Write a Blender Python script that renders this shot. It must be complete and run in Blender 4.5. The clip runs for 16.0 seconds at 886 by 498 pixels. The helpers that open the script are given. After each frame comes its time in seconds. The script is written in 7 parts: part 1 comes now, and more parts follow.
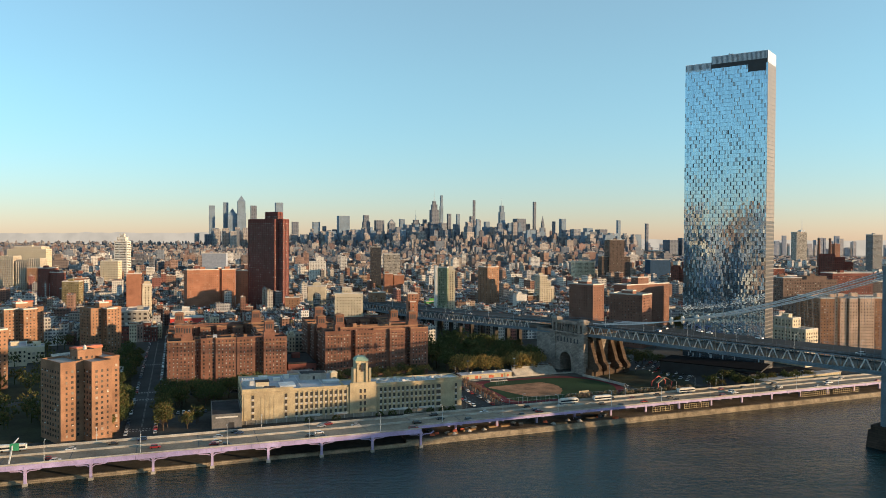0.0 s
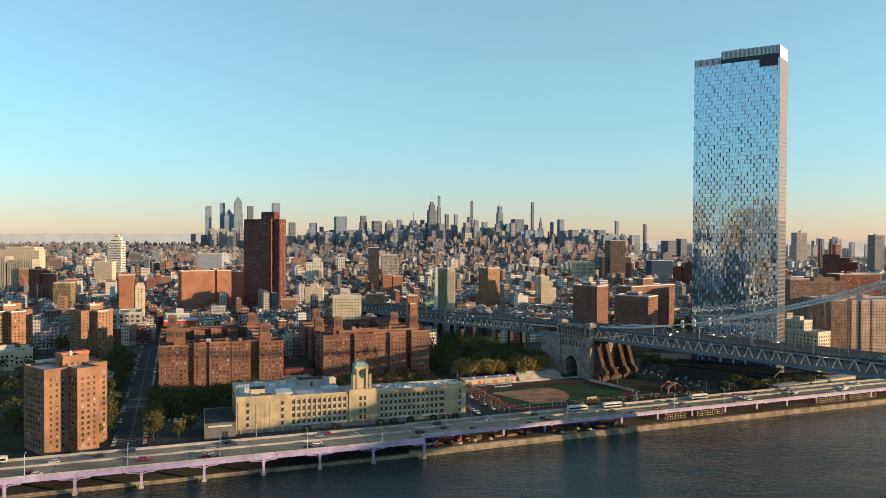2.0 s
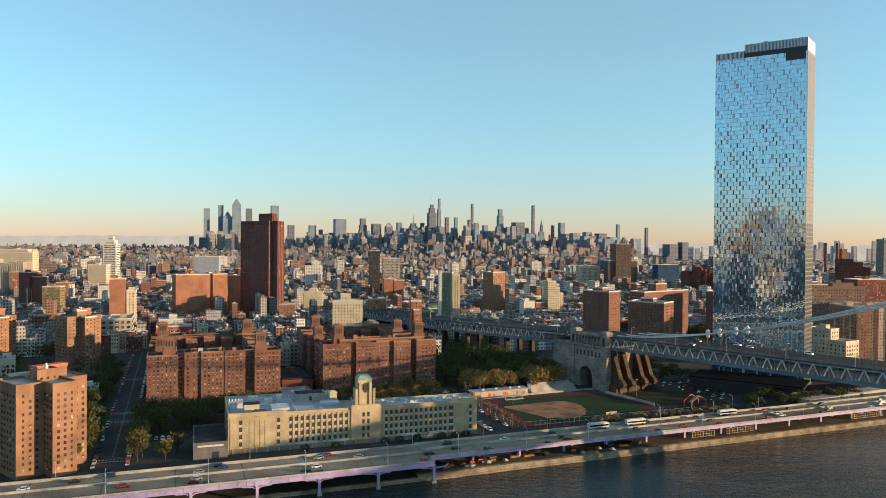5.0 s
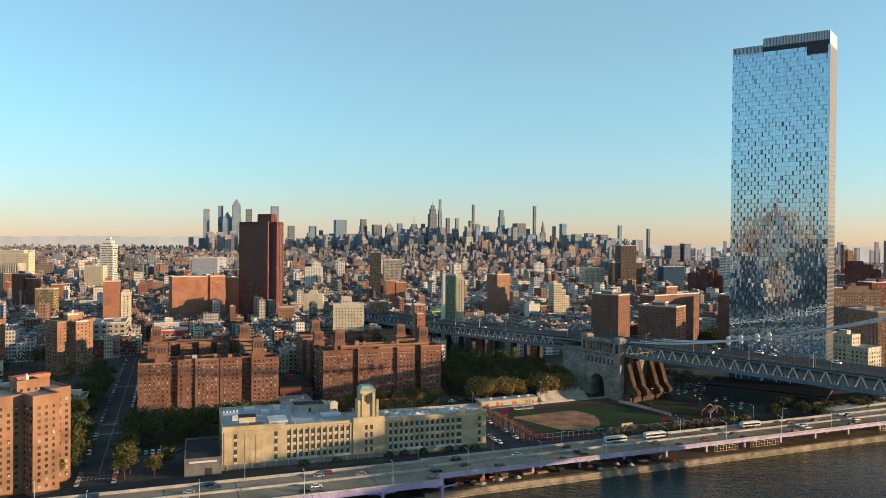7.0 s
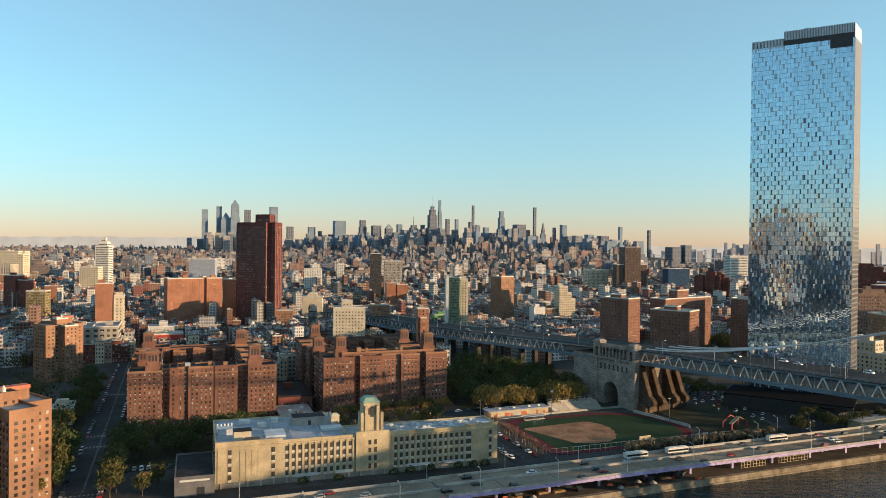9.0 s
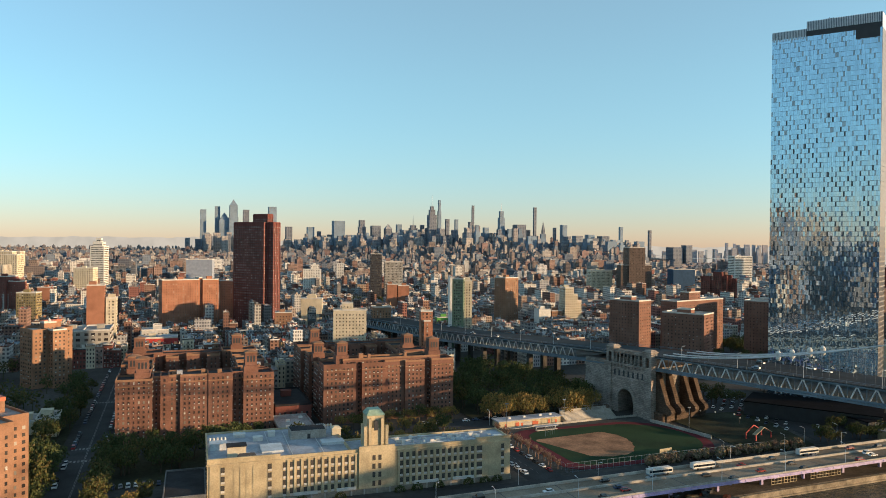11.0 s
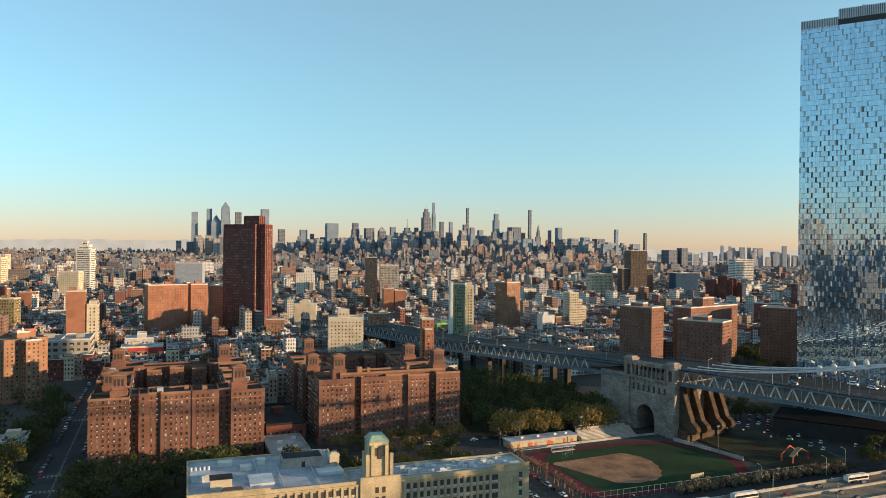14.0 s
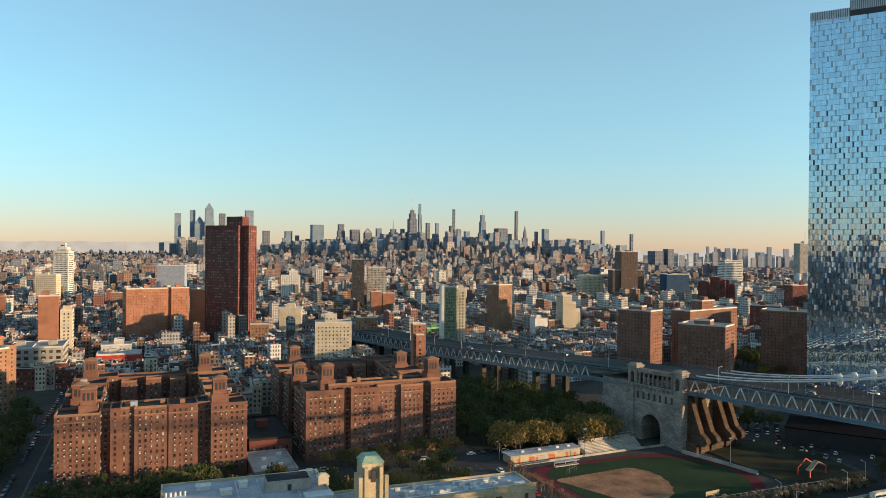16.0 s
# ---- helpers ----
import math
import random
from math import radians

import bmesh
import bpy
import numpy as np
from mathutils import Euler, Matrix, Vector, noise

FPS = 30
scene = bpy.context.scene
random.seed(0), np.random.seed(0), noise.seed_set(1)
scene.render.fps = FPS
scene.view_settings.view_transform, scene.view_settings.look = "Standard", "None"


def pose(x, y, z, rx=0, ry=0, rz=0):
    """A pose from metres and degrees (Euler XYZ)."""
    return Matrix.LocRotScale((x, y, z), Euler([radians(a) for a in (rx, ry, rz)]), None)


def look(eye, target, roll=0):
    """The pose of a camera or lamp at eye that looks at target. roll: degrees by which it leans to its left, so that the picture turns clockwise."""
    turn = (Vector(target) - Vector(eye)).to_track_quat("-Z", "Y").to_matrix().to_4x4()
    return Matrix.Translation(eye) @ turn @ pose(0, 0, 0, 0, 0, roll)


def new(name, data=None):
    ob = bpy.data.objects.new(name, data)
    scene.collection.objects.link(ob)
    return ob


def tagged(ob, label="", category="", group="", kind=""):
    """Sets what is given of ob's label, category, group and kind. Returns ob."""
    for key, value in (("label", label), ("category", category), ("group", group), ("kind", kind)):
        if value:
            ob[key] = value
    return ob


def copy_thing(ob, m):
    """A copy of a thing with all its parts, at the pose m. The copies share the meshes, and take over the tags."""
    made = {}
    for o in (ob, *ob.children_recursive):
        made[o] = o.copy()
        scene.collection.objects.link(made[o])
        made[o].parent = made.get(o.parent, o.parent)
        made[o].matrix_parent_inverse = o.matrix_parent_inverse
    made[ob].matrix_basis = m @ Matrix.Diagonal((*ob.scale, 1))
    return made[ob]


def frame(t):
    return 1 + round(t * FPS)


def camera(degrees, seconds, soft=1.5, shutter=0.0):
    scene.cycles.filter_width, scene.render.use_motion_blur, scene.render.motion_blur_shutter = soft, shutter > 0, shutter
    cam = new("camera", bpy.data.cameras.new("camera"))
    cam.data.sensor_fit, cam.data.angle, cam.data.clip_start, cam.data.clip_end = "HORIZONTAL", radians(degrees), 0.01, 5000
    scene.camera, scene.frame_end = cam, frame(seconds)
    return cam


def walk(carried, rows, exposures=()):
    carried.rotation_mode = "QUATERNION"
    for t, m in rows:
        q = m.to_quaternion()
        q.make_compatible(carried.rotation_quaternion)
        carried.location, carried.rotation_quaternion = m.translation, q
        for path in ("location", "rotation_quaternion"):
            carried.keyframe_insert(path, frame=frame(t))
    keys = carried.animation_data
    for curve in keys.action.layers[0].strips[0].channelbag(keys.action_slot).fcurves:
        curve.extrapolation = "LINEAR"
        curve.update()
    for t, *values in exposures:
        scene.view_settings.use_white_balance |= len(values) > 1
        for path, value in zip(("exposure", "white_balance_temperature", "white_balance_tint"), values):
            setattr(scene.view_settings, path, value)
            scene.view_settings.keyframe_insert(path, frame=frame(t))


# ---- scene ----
cam = camera(62.8, 16.0, soft=0.8)
PATH = [
    (0, (-1.066, -0.958, 109.767), (-1.065, 1.042, 109.735), 0.3),
    (0.5, (-2.216, 3.62, 109.787), (-2.213, 5.62, 109.755), 0.4),
    (1, (-2.878, 8.37, 109.705), (-2.873, 10.37, 109.673), 0.3),
    (1.5, (-3.959, 12.874, 109.452), (-3.951, 14.874, 109.42), 0.3),
    (2, (-4.738, 17.4, 109.441), (-4.729, 19.4, 109.411), 0.3),
    (2.5, (-5.459, 22.107, 109.623), (-5.449, 24.107, 109.594), 0.3),
    (3, (-6.51, 27.224, 109.46), (-6.499, 29.224, 109.434), 0.3),
    (3.5, (-7.466, 32.329, 109.309), (-7.454, 34.329, 109.284), 0.4),
    (4, (-8.479, 37.944, 109.27), (-8.467, 39.944, 109.246), 0.4),
    (6.5, (-13.34, 65.989, 109.663), (-13.329, 67.989, 109.644), 0.5),
    (7, (-14.216, 71.588, 109.923), (-14.205, 73.588, 109.904), 0.5),
    (7.5, (-15.372, 77.202, 109.972), (-15.36, 79.202, 109.954), 0.6),
    (8, (-16.573, 83.256, 110.141), (-16.561, 85.255, 110.123), 0.6),
    (8.5, (-17.813, 88.996, 110.034), (-17.799, 90.996, 110.018), 0.6),
    (9, (-18.912, 94.753, 110.301), (-18.898, 96.753, 110.285), 0.6),
    (11.5, (-24.675, 124.634, 110.378), (-24.655, 126.634, 110.363), 0.6),
    (12, (-25.996, 130.762, 110.346), (-25.971, 132.761, 110.333), 0.6),
    (12.5, (-26.871, 136.029, 110.892), (-26.844, 138.029, 110.879), 0.7),
    (13, (-28.119, 142.577, 110.947), (-28.088, 144.577, 110.937), 0.6),
    (13.5, (-29.174, 148.215, 111.172), (-29.138, 150.215, 111.162), 0.6),
    (14, (-30.283, 153.881, 110.959), (-30.247, 155.881, 110.951), 0.6),
    (14.5, (-31.635, 159.834, 111.055), (-31.596, 161.834, 111.047), 0.6),
    (15, (-32.714, 165.753, 111.385), (-32.665, 167.752, 111.378), 0.6),
    (15.5, (-33.705, 171.805, 111.123), (-33.643, 173.804, 111.119), 0.6),
    (16, (-34.835, 177.944, 111.221), (-34.759, 179.943, 111.217), 0.5),
]
walk(cam, [(t, look(e, g, r)) for t, e, g, r in PATH])

# ---- world and light ----
SUN_EL, SUN_AZ = 6.8, 102.0
world = bpy.data.worlds.new("sky")
scene.world = world
world.use_nodes = True
wn = world.node_tree
wn.nodes.clear()
sky = wn.nodes.new("ShaderNodeTexSky")
sky.sky_type = "NISHITA"
sky.sun_disc = False
sky.sun_elevation, sky.sun_rotation = radians(SUN_EL), radians(SUN_AZ)
sky.altitude, sky.air_density, sky.dust_density, sky.ozone_density = 0.0, 1.0, 0.2, 4.6
bg = wn.nodes.new("ShaderNodeBackground")
bg.inputs["Strength"].default_value = 0.199
wo = wn.nodes.new("ShaderNodeOutputWorld")
tint = wn.nodes.new("ShaderNodeMix")
tint.data_type, tint.blend_type = "RGBA", "MULTIPLY"
tint.inputs[0].default_value, tint.inputs[7].default_value = 1.0, (1.09, 1.035, 0.82, 1)
wn.links.new(sky.outputs[0], tint.inputs[6])
veil = wn.nodes.new("ShaderNodeMix")
veil.data_type, veil.blend_type = "RGBA", "ADD"
veil.inputs[0].default_value, veil.inputs[7].default_value = 1.0, (0.52, 0.58, 0.42, 1)
wn.links.new(tint.outputs[2], veil.inputs[6])

wn.links.new(bg.outputs[0], wo.inputs["Surface"])
cs = wn.nodes.new("ShaderNodeSeparateColor")
cc = wn.nodes.new("ShaderNodeCombineColor")
wn.links.new(veil.outputs[2], cs.inputs[0])


def sky_math(op, a, b_):
    n = wn.nodes.new("ShaderNodeMath")
    n.operation = op
    for k, x in enumerate((a, b_)):
        if isinstance(x, float):
            n.inputs[k].default_value = x
        else:
            wn.links.new(x, n.inputs[k])
    return n.outputs[0]


# dusty rose haze where the low sky turns green-yellow
haze = sky_math("MAXIMUM", sky_math("SUBTRACT", cs.outputs[1], sky_math("MULTIPLY", cs.outputs[2], 0.78)), 0.0)
wn.links.new(sky_math("SUBTRACT", cs.outputs[0], sky_math("MULTIPLY", haze, 0.08)), cc.inputs[0])
wn.links.new(sky_math("SUBTRACT", cs.outputs[1], sky_math("MULTIPLY", haze, 0.44)), cc.inputs[1])
wn.links.new(sky_math("SUBTRACT", cs.outputs[2], sky_math("MULTIPLY", haze, 0.07)), cc.inputs[2])
wn.links.new(cc.outputs[0], bg.inputs["Color"])
sun = new("sun", bpy.data.lights.new("sun", "SUN"))
sun.data.energy, sun.data.angle, sun.data.color = 5.0, radians(0.5), (1.0, 0.68, 0.39)
S_DIR = Vector((math.sin(radians(SUN_AZ)) * math.cos(radians(SUN_EL)), math.cos(radians(SUN_AZ)) * math.cos(radians(SUN_EL)), math.sin(radians(SUN_EL))))
sun.matrix_world = look(S_DIR * 900, (0, 0, 0))
scene.view_settings.exposure = 0.7


# ---- materials ----
MATS = {}


def ramp(nt, fac, stops, constant=False):
    r = nt.nodes.new("ShaderNodeValToRGB")
    if constant:
        r.color_ramp.interpolation = "CONSTANT"
    el = r.color_ramp.elements
    while len(el) < len(stops):
        el.new(0.5)
    for e, (p, c) in zip(el, stops):
        e.position, e.color = p, (*c, 1)
    nt.links.new(fac, r.inputs[0])
    return r.outputs[0]


def math_node(nt, op, a, b=None):
    m = nt.nodes.new("ShaderNodeMath")
    m.operation = op
    for k, v in enumerate((a, b)):
        if v is None:
            continue
        if isinstance(v, (int, float)):
            m.inputs[k].default_value = v
        else:
            nt.links.new(v, m.inputs[k])
    return m.outputs[0]


def mix_rgb(nt, kind, fac, a, b):
    m = nt.nodes.new("ShaderNodeMix")
    m.data_type, m.blend_type = "RGBA", kind
    for key, v in ((0, fac), (6, a), (7, b)):
        if isinstance(v, (int, float)):
            m.inputs[key].default_value = v
        elif isinstance(v, tuple):
            m.inputs[key].default_value = (*v, 1)
        else:
            nt.links.new(v, m.inputs[key])
    return m.outputs[2]


def mat(name, color, rough=0.85, var=0.25, scale=0.25, fine=3.0, metal=0.0, bump=0.0, spread=None, per=None, spec=None):
    """A surface with stains at one scale and grain at another. spread: colours picked per piece ('island' or 'object')."""
    if name in MATS:
        return MATS[name]
    m = bpy.data.materials.new(name)
    m.use_nodes = True
    nt = m.node_tree
    b = nt.nodes["Principled BSDF"]
    geo = nt.nodes.new("ShaderNodeNewGeometry")
    n1 = nt.nodes.new("ShaderNodeTexNoise")
    n1.inputs["Scale"].default_value, n1.inputs["Detail"].default_value = scale, 5
    n2 = nt.nodes.new("ShaderNodeTexNoise")
    n2.inputs["Scale"].default_value, n2.inputs["Detail"].default_value = fine, 4
    for n in (n1, n2):
        nt.links.new(geo.outputs["Position"], n.inputs["Vector"])
    if spread:
        if per == "object":
            src = nt.nodes.new("ShaderNodeObjectInfo").outputs["Random"]
        else:
            src = geo.outputs["Random Per Island"]
        base = ramp(nt, src, [(k / len(spread), c) for k, c in enumerate(spread)], True)
    else:
        rgb = nt.nodes.new("ShaderNodeRGB")
        rgb.outputs[0].default_value = (*color, 1)
        base = rgb.outputs[0]
    g1 = ramp(nt, n1.outputs[0], [(0.3, (1 - var,) * 3), (0.7, (1 + var * 0.4,) * 3)])
    g2 = ramp(nt, n2.outputs[0], [(0.3, (1 - var * 0.6,) * 3), (0.7, (1 + var * 0.3,) * 3)])
    c = mix_rgb(nt, "MULTIPLY", 1.0, base, g1)
    c = mix_rgb(nt, "MULTIPLY", 1.0, c, g2)
    nt.links.new(c, b.inputs["Base Color"])
    b.inputs["Roughness"].default_value, b.inputs["Metallic"].default_value = rough, metal
    b.inputs["Specular IOR Level"].default_value = spec if spec is not None else (0.18 if rough > 0.7 else 0.5)
    if bump:
        bp = nt.nodes.new("ShaderNodeBump")
        bp.inputs["Strength"].default_value, bp.inputs["Distance"].default_value = bump, 0.1
        nt.links.new(n2.outputs[0], bp.inputs["Height"])
        nt.links.new(bp.outputs[0], b.inputs["Normal"])
    MATS[name] = m
    return m


def city_mat(name, walls, roofs, wx=2.8, wz=3.3, dark=0.3):
    """Small far houses: wall colour by house, a grid of dark windows at real size, paler roofs."""
    m = bpy.data.materials.new(name)
    m.use_nodes = True
    nt = m.node_tree
    b = nt.nodes["Principled BSDF"]
    geo = nt.nodes.new("ShaderNodeNewGeometry")
    rnd = geo.outputs["Random Per Island"]
    base = ramp(nt, rnd, [(k / len(walls), c) for k, c in enumerate(walls)], True)
    r2 = math_node(nt, "FRACT", math_node(nt, "MULTIPLY", rnd, 37.7))
    roof = ramp(nt, r2, [(k / len(roofs), c) for k, c in enumerate(roofs)], True)
    cr = nt.nodes.new("ShaderNodeVectorMath")
    cr.operation = "CROSS_PRODUCT"
    cr.inputs[1].default_value = (0, 0, 1)
    nt.links.new(geo.outputs["True Normal"], cr.inputs[0])
    dt = nt.nodes.new("ShaderNodeVectorMath")
    dt.operation = "DOT_PRODUCT"
    nt.links.new(geo.outputs["Position"], dt.inputs[0])
    nt.links.new(cr.outputs[0], dt.inputs[1])
    sp = nt.nodes.new("ShaderNodeSeparateXYZ")
    nt.links.new(geo.outputs["Position"], sp.inputs[0])
    sn = nt.nodes.new("ShaderNodeSeparateXYZ")
    nt.links.new(geo.outputs["True Normal"], sn.inputs[0])
    r3 = math_node(nt, "ADD", math_node(nt, "MULTIPLY", math_node(nt, "FRACT", math_node(nt, "MULTIPLY", rnd, 91.3)), wx * 0.5), wx * 0.75)
    fu = math_node(nt, "FRACT", math_node(nt, "DIVIDE", dt.outputs["Value"], r3))
    fz = math_node(nt, "FRACT", math_node(nt, "DIVIDE", sp.outputs[2], wz))
    w = math_node(nt, "MULTIPLY", math_node(nt, "LESS_THAN", math_node(nt, "ABSOLUTE", math_node(nt, "SUBTRACT", fu, 0.5)), 0.27),
                  math_node(nt, "LESS_THAN", math_node(nt, "ABSOLUTE", math_node(nt, "SUBTRACT", fz, 0.5)), 0.27))
    n1 = nt.nodes.new("ShaderNodeTexNoise")
    n1.inputs["Scale"].default_value, n1.inputs["Detail"].default_value = 0.15, 6
    nt.links.new(geo.outputs["Position"], n1.inputs["Vector"])
    g1 = ramp(nt, n1.outputs[0], [(0.3, (0.72,) * 3), (0.7, (1.1,) * 3)])
    wall = mix_rgb(nt, "MULTIPLY", 1.0, base, g1)
    wall = mix_rgb(nt, "MULTIPLY", w, wall, (dark, dark, dark * 1.15))
    roof = mix_rgb(nt, "MULTIPLY", 1.0, roof, g1)
    c = mix_rgb(nt, "MIX", math_node(nt, "GREATER_THAN", sn.outputs[2], 0.5), wall, roof)
    nt.links.new(c, b.inputs["Base Color"])
    b.inputs["Roughness"].default_value, b.inputs["Specular IOR Level"].default_value = 0.8, 0.2
    MATS[name] = m
    return m


BRICK = mat("red_brick", (0.208, 0.104, 0.074), 0.9, 0.35, 0.12, 2.2)
BRICK_TAN = mat("tan_brick", (0.30, 0.165, 0.10), 0.9, 0.3, 0.12, 2.2)
BRICK_DK = mat("dark_red_brick", (0.19, 0.07, 0.055), 0.9, 0.3, 0.12, 2.2)
BRICK_BR = mat("brown_brick", (0.21, 0.110, 0.080), 0.9, 0.3, 0.12, 2.2)
BRICK_OR = mat("orange_brick", (0.34, 0.155, 0.095), 0.9, 0.25, 0.12, 2.2)
LIME = mat("beige_limestone", (0.50, 0.405, 0.255), 0.85, 0.3, 0.15, 1.6)
CREAM = mat("cream_brick", (0.59, 0.51, 0.37), 0.85, 0.2, 0.15, 1.6)
WHITE = mat("white_render", (0.68, 0.65, 0.58), 0.8, 0.2, 0.2, 1.6)
CONC = mat("concrete", (0.42, 0.39, 0.34), 0.9, 0.35, 0.15, 1.5)


def ashlar_mat(name, color, course=1.1, length=2.4):
    """Dressed stone in courses: each stone its own shade, dark recessed joints, soot in patches."""
    m = bpy.data.materials.new(name)
    m.use_nodes = True
    nt = m.node_tree
    b = nt.nodes["Principled BSDF"]
    geo = nt.nodes.new("ShaderNodeNewGeometry")
    cr = nt.nodes.new("ShaderNodeVectorMath")
    cr.operation = "CROSS_PRODUCT"
    cr.inputs[1].default_value = (0, 0, 1)
    nt.links.new(geo.outputs["True Normal"], cr.inputs[0])
    dt = nt.nodes.new("ShaderNodeVectorMath")
    dt.operation = "DOT_PRODUCT"
    nt.links.new(geo.outputs["Position"], dt.inputs[0])
    nt.links.new(cr.outputs[0], dt.inputs[1])
    sp = nt.nodes.new("ShaderNodeSeparateXYZ")
    nt.links.new(geo.outputs["Position"], sp.inputs[0])
    cb = nt.nodes.new("ShaderNodeCombineXYZ")
    nt.links.new(dt.outputs["Value"], cb.inputs[0])
    nt.links.new(sp.outputs[2], cb.inputs[1])
    bt = nt.nodes.new("ShaderNodeTexBrick")
    bt.inputs["Scale"].default_value, bt.inputs["Brick Width"].default_value, bt.inputs["Row Height"].default_value = 1.0, length, course
    bt.inputs["Mortar Size"].default_value = 0.07
    bt.inputs["Color1"].default_value = (*(c * 0.8 for c in color), 1)
    bt.inputs["Color2"].default_value = (*(c * 1.15 for c in color), 1)
    bt.inputs["Mortar"].default_value = (*(c * 0.45 for c in color), 1)
    nt.links.new(cb.outputs[0], bt.inputs["Vector"])
    n1 = nt.nodes.new("ShaderNodeTexNoise")
    n1.inputs["Scale"].default_value, n1.inputs["Detail"].default_value = 0.14, 7
    nt.links.new(geo.outputs["Position"], n1.inputs["Vector"])
    g1 = ramp(nt, n1.outputs[0], [(0.3, (0.6,) * 3), (0.7, (1.12,) * 3)])
    nt.links.new(mix_rgb(nt, "MULTIPLY", 1.0, bt.outputs["Color"], g1), b.inputs["Base Color"])
    b.inputs["Roughness"].default_value, b.inputs["Specular IOR Level"].default_value = 0.9, 0.18
    bp = nt.nodes.new("ShaderNodeBump")
    bp.inputs["Strength"].default_value, bp.inputs["Distance"].default_value = 0.6, 0.15
    nt.links.new(bt.outputs["Fac"], bp.inputs["Height"])
    bp.invert = True
    nt.links.new(bp.outputs[0], b.inputs["Normal"])
    MATS[name] = m
    return m


ASHLAR = ashlar_mat("granite_ashlar", (0.33, 0.285, 0.245))
# near-black dressed stone for the tower pier in the river
DARK_ASHLAR = ashlar_mat("dark_ashlar", (0.055, 0.04, 0.03), 1.2, 2.6)
SEAWALL_M = mat("weathered_seawall", (0.31, 0.255, 0.18), 0.9, 0.5, 0.2, 1.5)
ASPH = mat("asphalt", (0.05, 0.05, 0.05), 0.9, 0.35, 0.08, 1.5)
DECK_M = mat("worn_road_concrete", (0.275, 0.222, 0.165), 0.9, 0.4, 0.06, 1.0)
GROUND_M = mat("city_ground", (0.07, 0.068, 0.062), 0.95, 0.5, 0.02, 0.4)
PAINT_W = mat("road_paint", (0.27, 0.27, 0.26), 0.8, 0.3, 0.5, 4)
LILAC = mat("lilac_steel", (0.42, 0.35, 0.57), 0.55, 0.25, 0.15, 1.5)
STEEL_B = mat("blue_grey_steel", (0.115, 0.165, 0.20), 0.6, 0.3, 0.15, 1.5)
STEEL_L = mat("pale_grey_steel", (0.52, 0.55, 0.56), 0.55, 0.25, 0.2, 1.5)
CABLE_M = mat("cable_grey", (0.60, 0.58, 0.57), 0.6, 0.2, 0.2, 2)
ROOF_W = mat("silver_roof", (0.37, 0.385, 0.42), 0.75, 0.3, 0.12, 0.8)
ROOF_D = mat("tar_roof", (0.035, 0.034, 0.036), 0.9, 0.4, 0.15, 1.0)
ROOF_G = mat("grey_roof", (0.33, 0.32, 0.31), 0.9, 0.4, 0.12, 1.0)
COPPER = mat("green_copper", (0.27, 0.39, 0.29), 0.7, 0.3, 0.4, 2)
COPING = mat("pale_coping", (0.60, 0.56, 0.50), 0.85, 0.2, 0.3, 2)
DARK = mat("dark_metal", (0.035, 0.035, 0.038), 0.6, 0.2, 0.3, 2)
GRASS = mat("artificial_turf", (0.022, 0.050, 0.019), 0.95, 0.35, 0.06, 1.2)
DIRT = mat("infield_clay", (0.34, 0.18, 0.10), 0.95, 0.5, 0.11, 1.0)
TRACK = mat("red_track", (0.13, 0.022, 0.028), 0.9, 0.25, 0.1, 1.5)
LAWN = mat("park_soil_and_grass", (0.045, 0.048, 0.026), 0.95, 0.5, 0.07, 0.8)
BARK = mat("bark", (0.10, 0.07, 0.05), 0.95, 0.3, 1.0, 6)
TWIG = mat("bare_twigs", (0.23, 0.15, 0.11), 0.95, 0.3, 1.0, 6)
LEAF = [mat("leaves_olive", (0, 0, 0), 0.9, 0.2, 0.3, 2, spread=[(0.055, 0.065, 0.02), (0.08, 0.085, 0.026), (0.12, 0.105, 0.035), (0.05, 0.06, 0.02), (0.12, 0.09, 0.033)]),
        mat("leaves_gold", (0, 0, 0), 0.9, 0.2, 0.3, 2, spread=[(0.28, 0.18, 0.055), (0.20, 0.15, 0.045), (0.31, 0.19, 0.055), (0.15, 0.13, 0.04), (0.24, 0.15, 0.05), (0.11, 0.105, 0.035)]),
        mat("leaves_green", (0, 0, 0), 0.9, 0.2, 0.3, 2, spread=[(0.055, 0.075, 0.026), (0.075, 0.09, 0.03), (0.045, 0.06, 0.022), (0.09, 0.095, 0.033)])]
WIN = mat("window_panes", (0, 0, 0), 0.18, 0.15, 0.3, 2, spread=[(0.035, 0.03, 0.028), (0.055, 0.045, 0.04), (0.075, 0.06, 0.05), (0.03, 0.028, 0.028), (0.20, 0.18, 0.15), (0.05, 0.045, 0.04), (0.10, 0.085, 0.07), (0.04, 0.036, 0.034), (0.03, 0.028, 0.026), (0.06, 0.05, 0.042), (0.36, 0.33, 0.28), (0.045, 0.04, 0.036)])
WIN_O = mat("window_glass", (0, 0, 0), 0.18, 0.15, 0.3, 2, per="object", spread=[(0.035, 0.03, 0.028), (0.055, 0.045, 0.04), (0.075, 0.06, 0.05), (0.03, 0.028, 0.028), (0.20, 0.18, 0.15), (0.05, 0.045, 0.04), (0.10, 0.085, 0.07), (0.04, 0.036, 0.034), (0.03, 0.028, 0.026), (0.06, 0.05, 0.042), (0.36, 0.33, 0.28), (0.045, 0.04, 0.036)])
